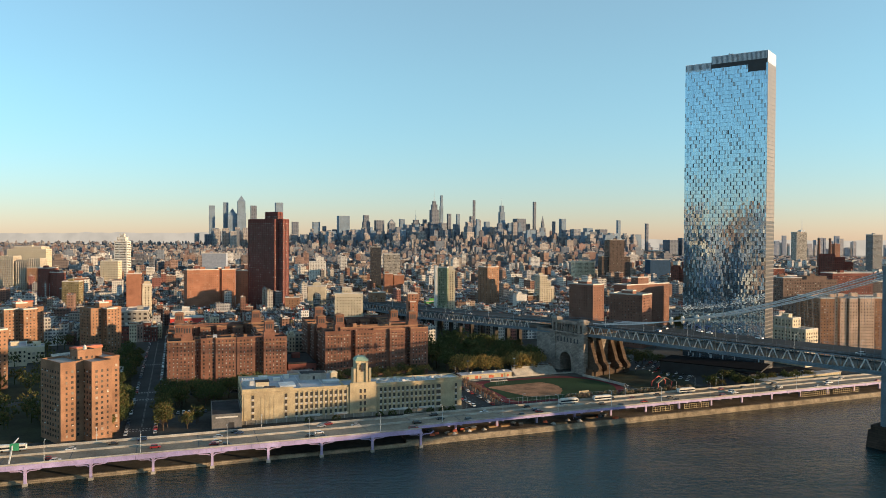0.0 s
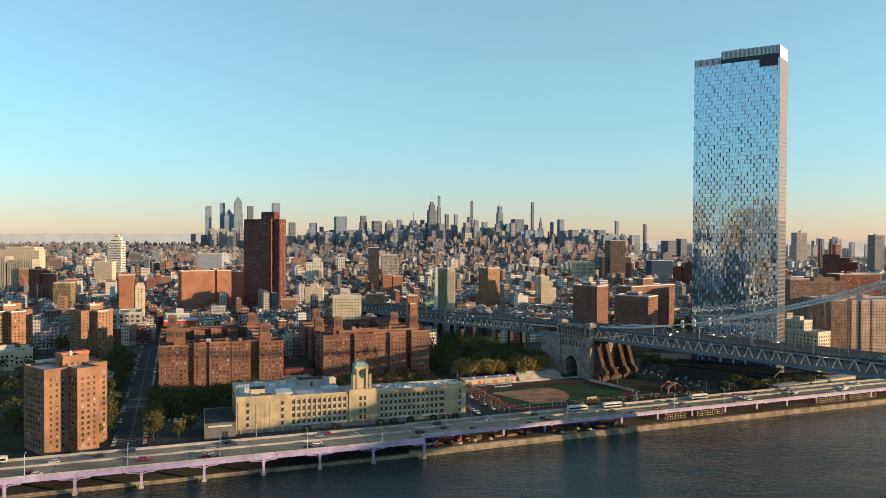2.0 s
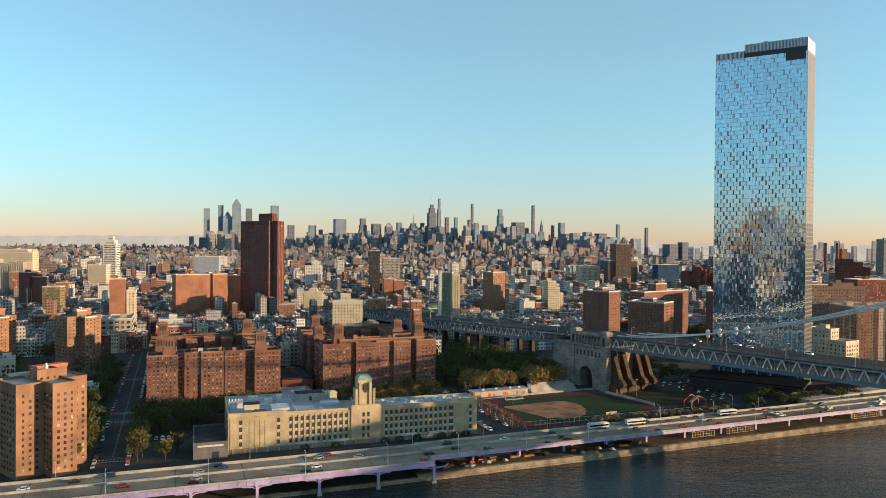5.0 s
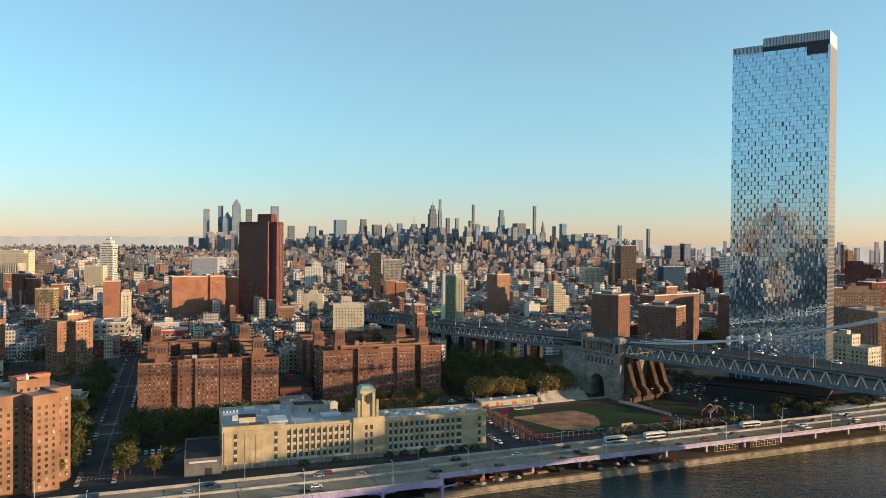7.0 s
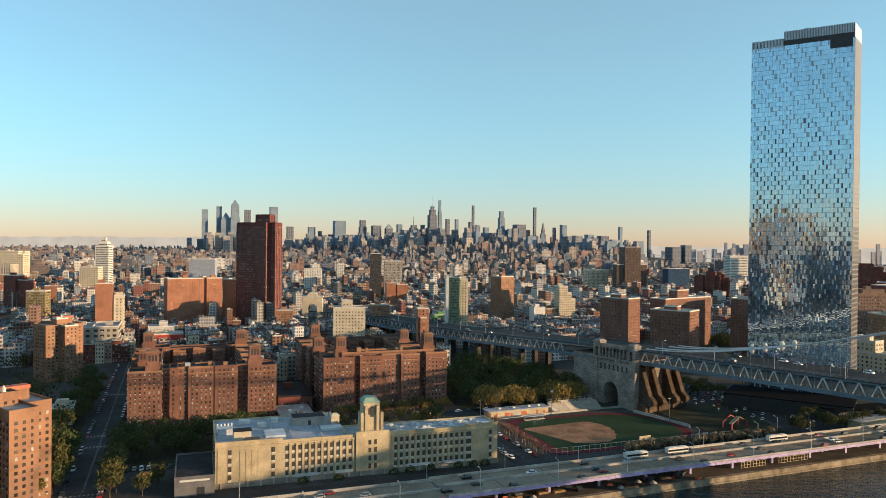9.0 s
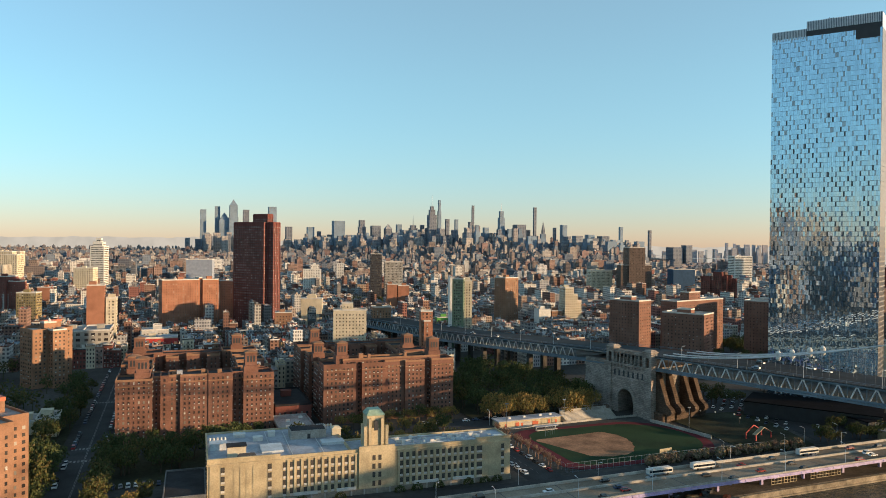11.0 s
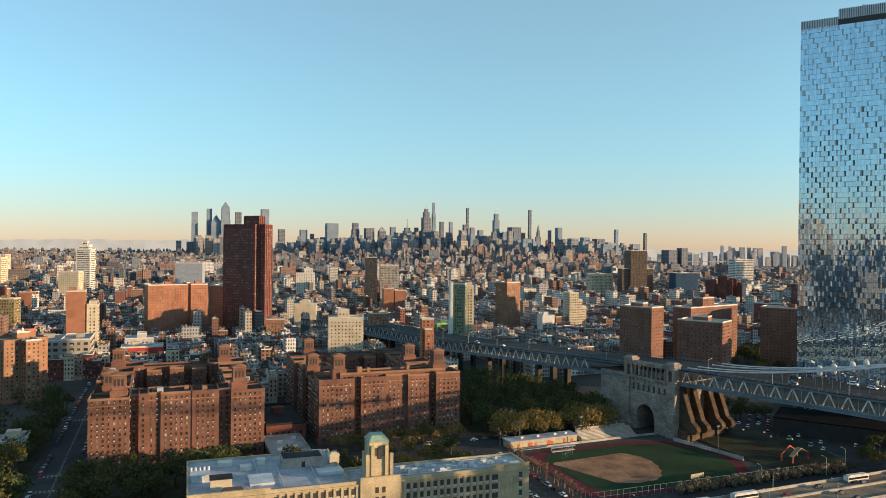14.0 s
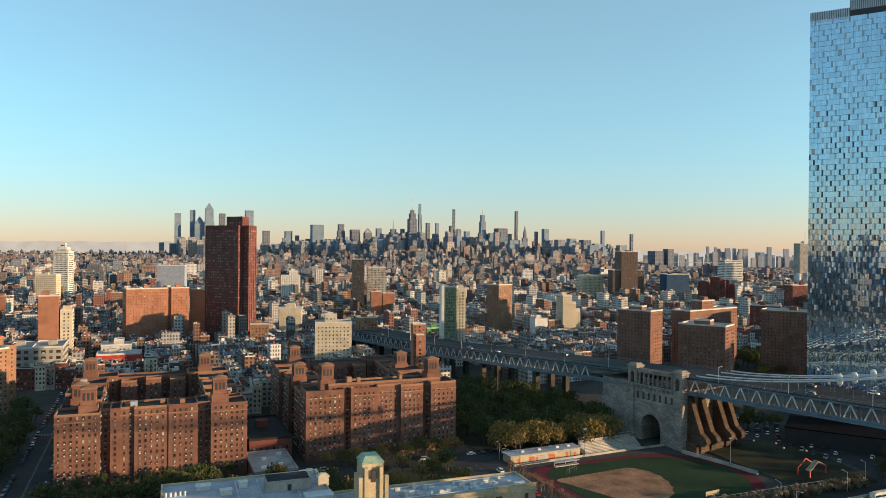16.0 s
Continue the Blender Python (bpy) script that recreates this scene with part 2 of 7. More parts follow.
MUTED = mat("muted_panes", (0, 0, 0), 0.25, 0.15, 0.3, 2, spread=[(0.03, 0.026, 0.024), (0.05, 0.04, 0.035), (0.10, 0.08, 0.065), (0.04, 0.034, 0.03), (0.15, 0.125, 0.10), (0.035, 0.03, 0.028)])
WIN_B = mat("warehouse_windows", (0.085, 0.075, 0.065), 0.25, 0.3, 0.6, 2)
AC = mat("white_units", (0.62, 0.60, 0.55), 0.6, 0.2, 0.5, 3)
RUBBER = mat("rubber", (0.02, 0.02, 0.02), 0.9, 0.2, 1, 5)
CARGLASS = mat("car_glass", (0.02, 0.025, 0.03), 0.1, 0.1, 1, 5)
ORANGE = mat("orange_paint", (0.50, 0.10, 0.035), 0.6, 0.25, 0.3, 2)
RED_P = mat("red_paint", (0.45, 0.04, 0.03), 0.6, 0.25, 0.3, 2)
GREEN_P = mat("green_paint", (0.10, 0.32, 0.06), 0.7, 0.25, 0.3, 2)
SOIL = mat("packed_soil", (0.13, 0.105, 0.08), 0.95, 0.5, 0.1, 1.0)
TAN_P = mat("tan_paint", (0.50, 0.42, 0.27), 0.8, 0.25, 0.3, 2)
WOOD = mat("stacked_timber", (0.30, 0.19, 0.10), 0.9, 0.35, 0.5, 3)


def glass_mat(name, color, rough=0.06, metal=0.0):
    m = bpy.data.materials.new(name)
    m.use_nodes = True
    nt = m.node_tree
    b = nt.nodes["Principled BSDF"]
    geo = nt.nodes.new("ShaderNodeNewGeometry")
    c = ramp(nt, geo.outputs["Random Per Island"], [(0, tuple(v * 0.9 for v in color)), (1, tuple(v * 1.1 for v in color))])
    nt.links.new(c, b.inputs["Base Color"])
    b.inputs["Roughness"].default_value, b.inputs["Metallic"].default_value, b.inputs["IOR"].default_value = rough, metal, 1.6
    MATS[name] = m
    return m


CURTAIN = glass_mat("blue_mirror_glass", (0.45, 0.585, 0.69), 0.02, 0.92)
CURTAIN_D = glass_mat("dark_pane_glass", (0.05, 0.055, 0.06), 0.3, 0.0)
CURTAIN_L = glass_mat("pale_spandrels", (0.38, 0.45, 0.50), 0.25, 0.3)
# matt grey-blue: distance haze is put into the colour of the skyline glass
SKYGLASS = mat("haze_blue_glass", (0.20, 0.26, 0.32), 0.85, 0.2, 0.02, 0.1)

wm = bpy.data.materials.new("river_water")
wm.use_nodes = True
nt = wm.node_tree
b = nt.nodes["Principled BSDF"]
b.inputs["Base Color"].default_value = (0.005, 0.026, 0.034, 1)
b.inputs["Roughness"].default_value, b.inputs["IOR"].default_value, b.inputs["Specular IOR Level"].default_value = 0.06, 1.33, 0.34
geo = nt.nodes.new("ShaderNodeNewGeometry")
mp = nt.nodes.new("ShaderNodeMapping")
mp.inputs["Rotation"].default_value, mp.inputs["Scale"].default_value = (0, 0, radians(-12)), (0.55, 1.0, 1.0)
nt.links.new(geo.outputs["Position"], mp.inputs[0])
na = nt.nodes.new("ShaderNodeTexNoise")
na.inputs["Scale"].default_value, na.inputs["Detail"].default_value, na.inputs["Roughness"].default_value = 0.33, 8, 0.62
nb = nt.nodes.new("ShaderNodeTexNoise")
nb.inputs["Scale"].default_value, nb.inputs["Detail"].default_value = 0.02, 4
for n in (na, nb):
    nt.links.new(mp.outputs[0], n.inputs["Vector"])
hs = math_node(nt, "ADD", na.outputs[0], math_node(nt, "MULTIPLY", nb.outputs[0], 3.0))
bp = nt.nodes.new("ShaderNodeBump")
bp.inputs["Strength"].default_value, bp.inputs["Distance"].default_value = 1.0, 0.9
nt.links.new(hs, bp.inputs["Height"])
nt.links.new(bp.outputs[0], b.inputs["Normal"])
MATS["water"] = wm

# ---- tools ----
YAW = 20.0
CU, SU = math.cos(radians(YAW)), math.sin(radians(YAW))


def G(u, v, z=0.0):
    """A place in the street grid: u along the shore, v inland from the river wall."""
    return Vector((u * CU - v * SU, 384 + u * SU + v * CU, z))


def GM(u, v, z=0.0, yaw=0.0):
    p = G(u, v, z)
    return pose(p.x, p.y, p.z, 0, 0, YAW + yaw)


def W(x, y, z=0.0, yaw=0.0):
    return pose(x, y, z, 0, 0, yaw)


GRID = GM(0, 0)


class Geo:
    """Collects boxes, prisms, bars and tubes into one mesh."""

    def __init__(self):
        self.v, self.f = [], []

    def add(self, vs, fs):
        n = len(self.v)
        self.v += [tuple(p) for p in vs]
        self.f += [tuple(n + i for i in f) for f in fs]

    def box(self, x0, y0, z0, x1, y1, z1, m=None, base=True):
        vs = [Vector((x, y, z)) for z in (z0, z1) for y in (y0, y1) for x in (x0, x1)]
        if m is not None:
            vs = [m @ p for p in vs]
        fs = [(4, 5, 7, 6), (0, 1, 5, 4), (2, 6, 7, 3), (0, 4, 6, 2), (1, 3, 7, 5)]
        if base:
            fs.append((0, 2, 3, 1))
        self.add(vs, fs)
        return self

    def taper(self, x0, y0, x1, y1, z0, z1, k, m=None):
        """A box whose top is drawn in to k of its base."""
        cx, cy = (x0 + x1) / 2, (y0 + y1) / 2
        vs = [Vector((x, y, z0)) for y in (y0, y1) for x in (x0, x1)]
        vs += [Vector((cx + (x - cx) * k, cy + (y - cy) * k, z1)) for y in (y0, y1) for x in (x0, x1)]
        if m is not None:
            vs = [m @ p for p in vs]
        self.add(vs, [(4, 5, 7, 6), (0, 1, 5, 4), (2, 6, 7, 3), (0, 4, 6, 2), (1, 3, 7, 5), (0, 2, 3, 1)])
        return self

    def prism(self, poly, z0, z1):
        n = len(poly)
        vs = [(x, y, z0) for x, y in poly] + [(x, y, z1) for x, y in poly]
        self.add(vs, [tuple(range(n - 1, -1, -1)), tuple(range(n, 2 * n))] + [(i, (i + 1) % n, n + (i + 1) % n, n + i) for i in range(n)])
        return self

    def tube(self, x, y, z0, z1, r0, r1=None, n=8):
        r1 = r0 if r1 is None else r1
        a = [2 * math.pi * k / n for k in range(n)]
        vs = [(x + r0 * math.cos(t), y + r0 * math.sin(t), z0) for t in a] + [(x + r1 * math.cos(t), y + r1 * math.sin(t), z1) for t in a]
        self.add(vs, [tuple(range(n - 1, -1, -1)), tuple(range(n, 2 * n))] + [(i, (i + 1) % n, n + (i + 1) % n, n + i) for i in range(n)])
        return self

    def bar(self, p, q, w, h=None, n=4):
        """A bar from p to q, w wide."""
        h = h or w
        p, q = Vector(p), Vector(q)
        d = (q - p).normalized()
        side = d.cross(Vector((0, 0, 1)))
        side = Vector((1, 0, 0)) if side.length < 1e-3 else side.normalized()
        up = side.cross(d)
        if n == 4:
            ring = [(-0.5, -0.5), (0.5, -0.5), (0.5, 0.5), (-0.5, 0.5)]
        else:
            ring = [(0.5 * math.cos(2 * math.pi * k / n), 0.5 * math.sin(2 * math.pi * k / n)) for k in range(n)]
        vs = [c + side * (a * w) + up * (b_ * h) for c in (p, q) for a, b_ in ring]
        self.add(vs, [tuple(range(n - 1, -1, -1)), tuple(range(n, 2 * n))] + [(i, (i + 1) % n, n + (i + 1) % n, n + i) for i in range(n)])
        return self

    def path(self, pts, r, n=6):
        """A round bar that follows the points."""
        pts = [Vector(p) for p in pts]
        start = len(self.v)
        for k, p in enumerate(pts):
            d = (pts[min(k + 1, len(pts) - 1)] - pts[max(k - 1, 0)]).normalized()
            side = d.cross(Vector((0, 0, 1))).normalized()
            up = side.cross(d)
            self.v += [tuple(p + side * (r * math.cos(2 * math.pi * q / n)) + up * (r * math.sin(2 * math.pi * q / n))) for q in range(n)]
        for k in range(len(pts) - 1):
            a = start + k * n
            self.f += [(a + q, a + (q + 1) % n, a + n + (q + 1) % n, a + n + q) for q in range(n)]
        self.f += [tuple(range(start + n - 1, start - 1, -1)), tuple(range(start + (len(pts) - 1) * n, start + len(pts) * n))]
        return self

    def mesh(self, name, material):
        me = bpy.data.meshes.new(name)
        me.from_pydata(self.v, [], self.f)
        me.materials.append(material)
        me.validate()
        bm = bmesh.new()
        bm.from_mesh(me)
        bmesh.ops.recalc_face_normals(bm, faces=bm.faces) if len(bm.faces) < 60000 else None
        bm.to_mesh(me)
        bm.free()
        return me

    def part(self, name, material, parent, label="", kind=""):
        ob = new(name, self.mesh(name, material))
        ob.parent = parent
        return tagged(ob, label, kind=kind)

    def thing(self, name, material, m, label, category, group="", kind=""):
        ob = new(name, self.mesh(name, material))
        ob.matrix_world = m
        return tagged(ob, label, category, group, kind)


def thing(name, m, label, category, group="", kind=""):
    ob = new(name)
    ob.matrix_world = m
    return tagged(ob, label, category, group, kind)


def piece(name, mesh, parent, m):
    ob = new(name, mesh)
    ob.parent = parent
    ob.matrix_local = m
    return ob


def inside(x, y, z, boxes, skip):
    return any(k != skip and b_[0] - 0.2 < x < b_[2] + 0.2 and b_[1] - 0.2 < y < b_[3] + 0.2 and z < b_[4] for k, b_ in enumerate(boxes))


def parapet(g, b_, t=0.4, h=1.1):
    x0, y0, x1, y1, z = b_[:5]
    g.box(x0 - 0.08, y0 - 0.08, z, x1 + 0.08, y0 + t, z + h).box(x0 - 0.08, y1 - t, z, x1 + 0.08, y1 + 0.08, z + h)
    g.box(x0 - 0.08, y0 + t, z, x0 + t, y1 - t, z + h).box(x1 - t, y0 + t, z, x1 + 0.08, y1 - t, z + h)


WINDOW_ME = Geo().box(-0.5, -0.12, -0.5, 0.5, 0.0, 0.5).box(-0.56, -0.2, -0.58, 0.56, -0.02, -0.5).mesh("window", WIN_O)


def block(name, m, boxes, wall, label, floor=2.9, pitch=3.2, win=(1.25, 1.5), z0=4.0, singles=0, category="apartment building", roof=ROOF_G, coping=COPING, faces="fblr", margin=1.6, group="", skip_top=0.6, bulk=True, ac=0.13, walls=None, glass=None):
    """A many-windowed building of abutting boxes (x0, y0, x1, y1, top); windows on every free face."""
    root = thing(name, m, label, category, group)
    rng = random.Random(name + label)
    wins, panes, n = Geo(), Geo(), 0
    for k, b_ in enumerate(boxes):
        x0, y0, x1, y1, top = b_
        base = b_ and z0
        if k:
            for o in boxes[:k]:
                if o[0] <= x0 and o[1] <= y0 and o[2] >= x1 and o[3] >= y1 and o[4] < top:
                    base = o[4]
        Geo().box(x0, y0, base - (1.5 if base == z0 else 0.0), x1, y1, top).part("wall", walls[k % len(walls)] if walls else wall, root)
        Geo().box(x0 + 0.4, y0 + 0.4, top + 0.005, x1 - 0.4, y1 - 0.4, top + 0.12, base=False).part("roof", roof, root)
        g = Geo()
        parapet(g, b_)
        g.part("parapet", coping if rng.random() < 0.6 or len(boxes) < 3 else wall, root)
        floors = int((top - base - skip_top - 0.8) / floor)
        for side, length, at in (("f", x1 - x0, lambda s: (x0 + s, y0, 0)), ("b", x1 - x0, lambda s: (x1 - s, y1, 180)), ("l", y1 - y0, lambda s: (x0, y1 - s, -90)), ("r", y1 - y0, lambda s: (x1, y0 + s, 90))):
            if side not in faces or length < 2.5:
                continue
            cols = max(1, int((length - 2 * margin) / pitch) + 1)
            for i in range(cols):
                s = length / 2 + (i - (cols - 1) / 2) * pitch
                x, y, a = at(s)
                for j in range(floors):
                    z = base + 1.5 + (j + 0.5) * floor - 0.2
                    ox, oy = {"f": (0, -0.3), "b": (0, 0.3), "l": (-0.3, 0), "r": (0.3, 0)}[side]
                    if inside(x + ox, y + oy, z, boxes, k):
                        continue
                    w = win[0] * (0.75 if (i * 7 + k) % 3 == 0 else 1.0)
                    mm = pose(x, y, z, 0, 0, a) @ Matrix.Diagonal((w, 1, win[1], 1))
                    if n < singles and side in "fl":
                        piece("window", WINDOW_ME, root, mm)
                        n += 1
                    else:
                        wins.box(-0.5, -0.12, -0.5, 0.5, 0.02, 0.5, mm)
                    if rng.random() < ac:
                        panes.box(-0.35, -0.5, -0.52, 0.3, -0.1, -0.2, mm)
        if bulk and (x1 - x0) * (y1 - y0) > 120 and not any(o is not b_ and o[4] > top and o[0] >= x0 - 1 and o[2] <= x1 + 1 for o in boxes):
            bx, by = x0 + (x1 - x0) * rng.uniform(0.3, 0.6), y0 + (y1 - y0) * rng.uniform(0.4, 0.6)
            Geo().box(bx - 3, by - 2.5, top + 0.1, bx + 3, by + 2.5, top + 3.4).box(bx - 3.2, by - 2.7, top + 3.4, bx + 3.2, by + 2.7, top + 3.7).part("bulkhead", wall, root)
    if wins.f:
        wins.part("glazing", glass or WIN, root, kind="stuff")
    if panes.f:
        panes.part("air_conditioning", AC, root, "pale air conditioners in the windows", kind="stuff")
    return root

# ---- ground and river ----


def land_z(x, y):
    """Street level: flat by the river, rising slowly in the far distance."""
    r = math.hypot(x, y)
    k = min(1.0, max(0.0, (r - 3000) / 1900))
    e = min(1.0, max(0.0, (x / max(y, 1.0) - 0.24) / 0.10))
    return 3.0 + 56.0 * k * k * (3 - 2 * k) * (0.9 + 0.1 * math.sin(x * 0.0013 + 1.0)) * (1 - e)


SHORE = 2.0
KINK, SWING = -14.0, 1.45
EAST = GRID @ Matrix.Translation((KINK, SHORE, 0)) @ pose(0, 0, 0, 0, 0, SWING) @ Matrix.Translation((-KINK, -SHORE, 0))


def bend(u, v):
    """The inland shift of things that follow the shore east of the kink."""
    return v + min(max(0.0, u - KINK), 574.0) * math.tan(radians(SWING))


g = Geo()
us = [-5200 + 100 * i for i in range(105)]
vs_ = [SHORE, 14.0] + [60 * j for j in range(1, 40)] + [2400 + 110 * j for j in range(25)]
for v in vs_:
    for u in us:
        p = G(u, bend(u, v) if v <= 14 else v)
        g.v.append((p.x, p.y, 1.2 if v == SHORE else land_z(p.x, p.y)))
for j in range(len(vs_) - 1):
    for i in range(len(us) - 1):
        a = j * len(us) + i
        g.f.append((a, a + 1, a + 1 + len(us), a + len(us)))
g.thing("ground", GROUND_M, Matrix(), "dark city ground of streets and yards", "ground", kind="structure")
g = Geo()
g.add([G(-5200, SHORE + 16), G(-5200, -5200), G(5200, -5200), G(5200, SHORE + 16)], [(0, 1, 2, 3)])
g.thing("water", wm, Matrix(), "rippled dark blue-green river water", "river", kind="structure")
root = thing("seawall", GRID, "weathered stone seawall along the river", "seawall", kind="structure")
for k in range(-24, 28):
    u = k * 20
    wall_top = 1.5 if k < -1 else 2.9
    g = Geo().box(u, SHORE - 0.9, -3, u + 19.9, SHORE + 0.6, wall_top + 0.1 * math.sin(k * 2.1)).box(u, SHORE - 1.5, -3, u + 19.9, SHORE - 0.9, 0.7)
    if u > KINK:
        g.v = [(x, y + bend(x, 0), z) for x, y, z in g.v]
    g.part("wall_section", SEAWALL_M, root)
Geo().box(-480, 14, 2.9, -20, 24, 3.1).prism([(-20, SHORE + 0.6), (KINK, SHORE + 0.6), (560, bend(560, SHORE + 0.6)), (560, 24.5), (-20, 24)], 0, 3.1).thing("esplanade", SOIL, GRID, "worn brown strip along the river under the viaduct", "pavement", kind="structure")
Geo().box(-480, 24, 2.9, 560, 52, 3.08).thing("road", ASPH, GRID, "grey asphalt riverside street beside the viaduct", "road", kind="structure")
Geo().box(-161, 52, 2.9, -143, 1100, 3.1).thing("road", ASPH, GRID, "straight asphalt side street between brick blocks", "road", kind="structure")
Geo().box(-480, 150, 2.9, -161, 166, 3.1).box(-143, 150, 2.9, 150, 166, 3.1).thing("road", ASPH, GRID, "asphalt cross street before the brick courtyard blocks", "road", kind="structure")
Geo().box(40, 52, 2.9, 58, 150, 3.1).thing("road", ASPH, GRID, "short asphalt street beside the ball field", "road", kind="structure")

# ---- riverside viaduct ----
DZ = 10.0
root = thing("elevated_highway", GRID, "elevated riverside highway on lilac steel frames", "viaduct", kind="structure")
west = root
east = thing("elevated_highway", EAST, "elevated riverside highway on low lilac steel frames", "viaduct", kind="structure")
for root, u0, u1, v0, v1 in ((west, -480, -14, -5, 22), (east, -14, 560, 1.5, 24)):
    Geo().box(u0, v0, DZ - 1.0, u1, v1, DZ).part("deck", DECK_M, root)
    n = int((u1 - u0) / 26)
    for k in range(n):
        a, b2 = u0 + (u1 - u0) * k / n, u0 + (u1 - u0) * (k + 1) / n
        dp = 1.75 if u0 < -100 else 0.95
        Geo().box(a, v0 - 0.25, DZ - dp, b2 - 0.15, v0, DZ + 0.1).box(a, v0 - 0.5, DZ - dp - 0.2, b2 - 0.15, v0 + 0.1, DZ - dp + 0.1).box(a, v0 - 0.45, DZ - 0.1, b2 - 0.15, v0 + 0.1, DZ + 0.15).part("girder", LILAC, root)
        g = Geo()
        for q in range(4):
            x = a + (b2 - a) * (q + 0.5) / 4
            g.box(x - 0.12, v0 - 0.42, DZ - dp + 0.1, x + 0.12, v0 - 0.25, DZ - 0.1)
        g.part("stiffeners", LILAC, root, kind="stuff")
        Geo().box(a - 0.2, v0 + 0.4, DZ + 0.003, a + 0.2, v1 - 0.4, DZ + 0.01, base=False).part("expansion_joint", DARK, root)
        Geo().box(a, v1, DZ - 2.4, b2 - 0.15, v1 + 0.25, DZ - 0.2).part("girder", LILAC, root)
    Geo().box(u0, v0, DZ, u1, v0 + 0.35, DZ + 0.9).part("barrier", CONC, root)
    Geo().box(u0, v1 - 0.4, DZ, u1, v1, DZ + 1.2).part("barrier", CONC, root)
    mid = (v0 + v1) / 2 + 1.5
    Geo().box(u0, mid - 0.35, DZ, u1, mid + 0.35, DZ + 0.95).part("median_barrier", CONC, root)
    g = Geo()
    for lane in (v0 + 3.9, v0 + 7.4, mid + 3.6, mid + 7.1):
        for k in range(int((u1 - u0) / 12)):
            a = u0 + k * 12
            g.box(a, lane - 0.08, DZ + 0.004, a + 3.6, lane + 0.08, DZ + 0.012, base=False)
    g.part("lane_marking", PAINT_W, root, kind="stuff")
root = west
for k in range(17):
    u = -13.7 - 26 * k
    g = Geo().box(u - 0.55, -3.1, 1.2, u + 0.55, -1.9, DZ - 2.1).box(u - 0.9, -3.4, DZ - 3.0, u + 0.9, -1.6, DZ - 2.1)
    for s in (-1, 1):
        g.bar((u, -2.5, 5.6), (u + s * 1.8, -2.5, 6.7), 0.42, 0.42).bar((u + s * 1.8, -2.5, 6.7), (u + s * 5.6, -2.5, 6.9), 0.42, 0.42).bar((u + s * 5.6, -2.5, 6.9), (u + s * 7.2, -2.5, 7.9), 0.42, 0.42)
    g.part("column", LILAC, root)
    Geo().box(u - 0.95, -3.5, -3, u + 0.95, -1.5, 1.2).part("footing", CONC, root)
    Geo().box(u - 0.6, 15, 3, u + 0.6, 16.2, DZ - 1.0).part("column", LILAC, root)
root = east
for k in range(21):
    u = 11 + 25.3 * k
    Geo().box(u - 0.6, 9.4, 3, u + 0.6, 10.6, DZ - 1.9).box(u - 0.5, 2.0, DZ - 1.9, u + 0.5, 23, DZ - 1.0).part("column", LILAC, root)
    Geo().box(u - 0.6, 19.4, 3, u + 0.6, 20.6, DZ - 1.9).part("column", LILAC, root)

# ---- suspension bridge ----
BR = GM(181, 150, 0, 12.0)


def chord(y):
    """Height of the upper chord along the bridge axis."""
    if y < 0:
        return 40.8 + 5.2 * min(1.4, -y / 200)
    return 40.8 - 11.0 * min(1, y / 240) - 0.016 * max(0, min(200, y - 240)) - max(0, y - 440) / 14


bridge = thing("suspension_bridge", BR, "blue-grey steel suspension bridge with pale truss webs", "bridge")
HALF, TH, PAN = 17.0, 6.6, 9.0
ys = [-646 + PAN * k for k in range(int(1206 / PAN))]
for x, near in ((-HALF, True), (HALF, False)):
    top, bot, web = Geo(), Geo(), Geo()
    for k, y in enumerate(ys[:-1]):
        a, b2 = Vector((x, y, chord(y))), Vector((x, y + PAN, chord(y + PAN)))
        lo = Vector((0, 0, -TH))
        top.bar(a, b2, 0.8, 0.9)
        bot.bar(a + lo, b2 + lo, 0.8, 1.0)
        if -25 < y < 52:
            continue
        mid2 = (a + b2) / 2
        for p, q, w in ((a.lerp(b2, 0.14) + lo, mid2, 0.54), (b2.lerp(a, 0.14) + lo, mid2, 0.54), (mid2 + lo, mid2, 0.24), (a + lo, a, 0.3)):
            if near and y > -300:
                Geo().bar(p, q, w, w).part("web_bar" if w > 0.5 else "post", STEEL_L if w > 0.5 else STEEL_B, bridge)
            else:
                web.bar(p, q, w, w)
    top.part("upper_chord", STEEL_B, bridge)
    bot.part("lower_chord", STEEL_B, bridge)
    # far truss web in darker steel: shade behind the near web is painted in
    if web.f:
        web.part("web", STEEL_B, bridge, kind="stuff")
rail = Geo()
for y in ys[:-1]:
    za, zb = chord(y), chord(y + PAN)
    for x in (-HALF - 1, HALF + 1):
        rail.bar((x, y, za + 2.1), (x, y + PAN, zb + 2.1), 0.15, 0.15).bar((x, y, za + 0.9), (x, y, za + 2.1), 0.12, 0.12)
        rail.bar((x, y, za + 1.5), (x, y + PAN, zb + 1.5), 0.1, 0.1)


def deck_strip(w, dz, th):
    """One continuous slab that follows the upper chord's height."""
    g = Geo()
    for y in ys:
        z = chord(y) + dz
        g.v += [(-w, y, z), (w, y, z), (w, y, z - th), (-w, y, z - th)]
    n = len(ys)
    for k in range(n - 1):
        a = 4 * k
        g.f += [(a + i, a + (i + 1) % 4, a + 4 + (i + 1) % 4, a + 4 + i) for i in range(4)]
    g.f += [(3, 2, 1, 0), (4 * n - 4, 4 * n - 3, 4 * n - 2, 4 * n - 1)]
    return g


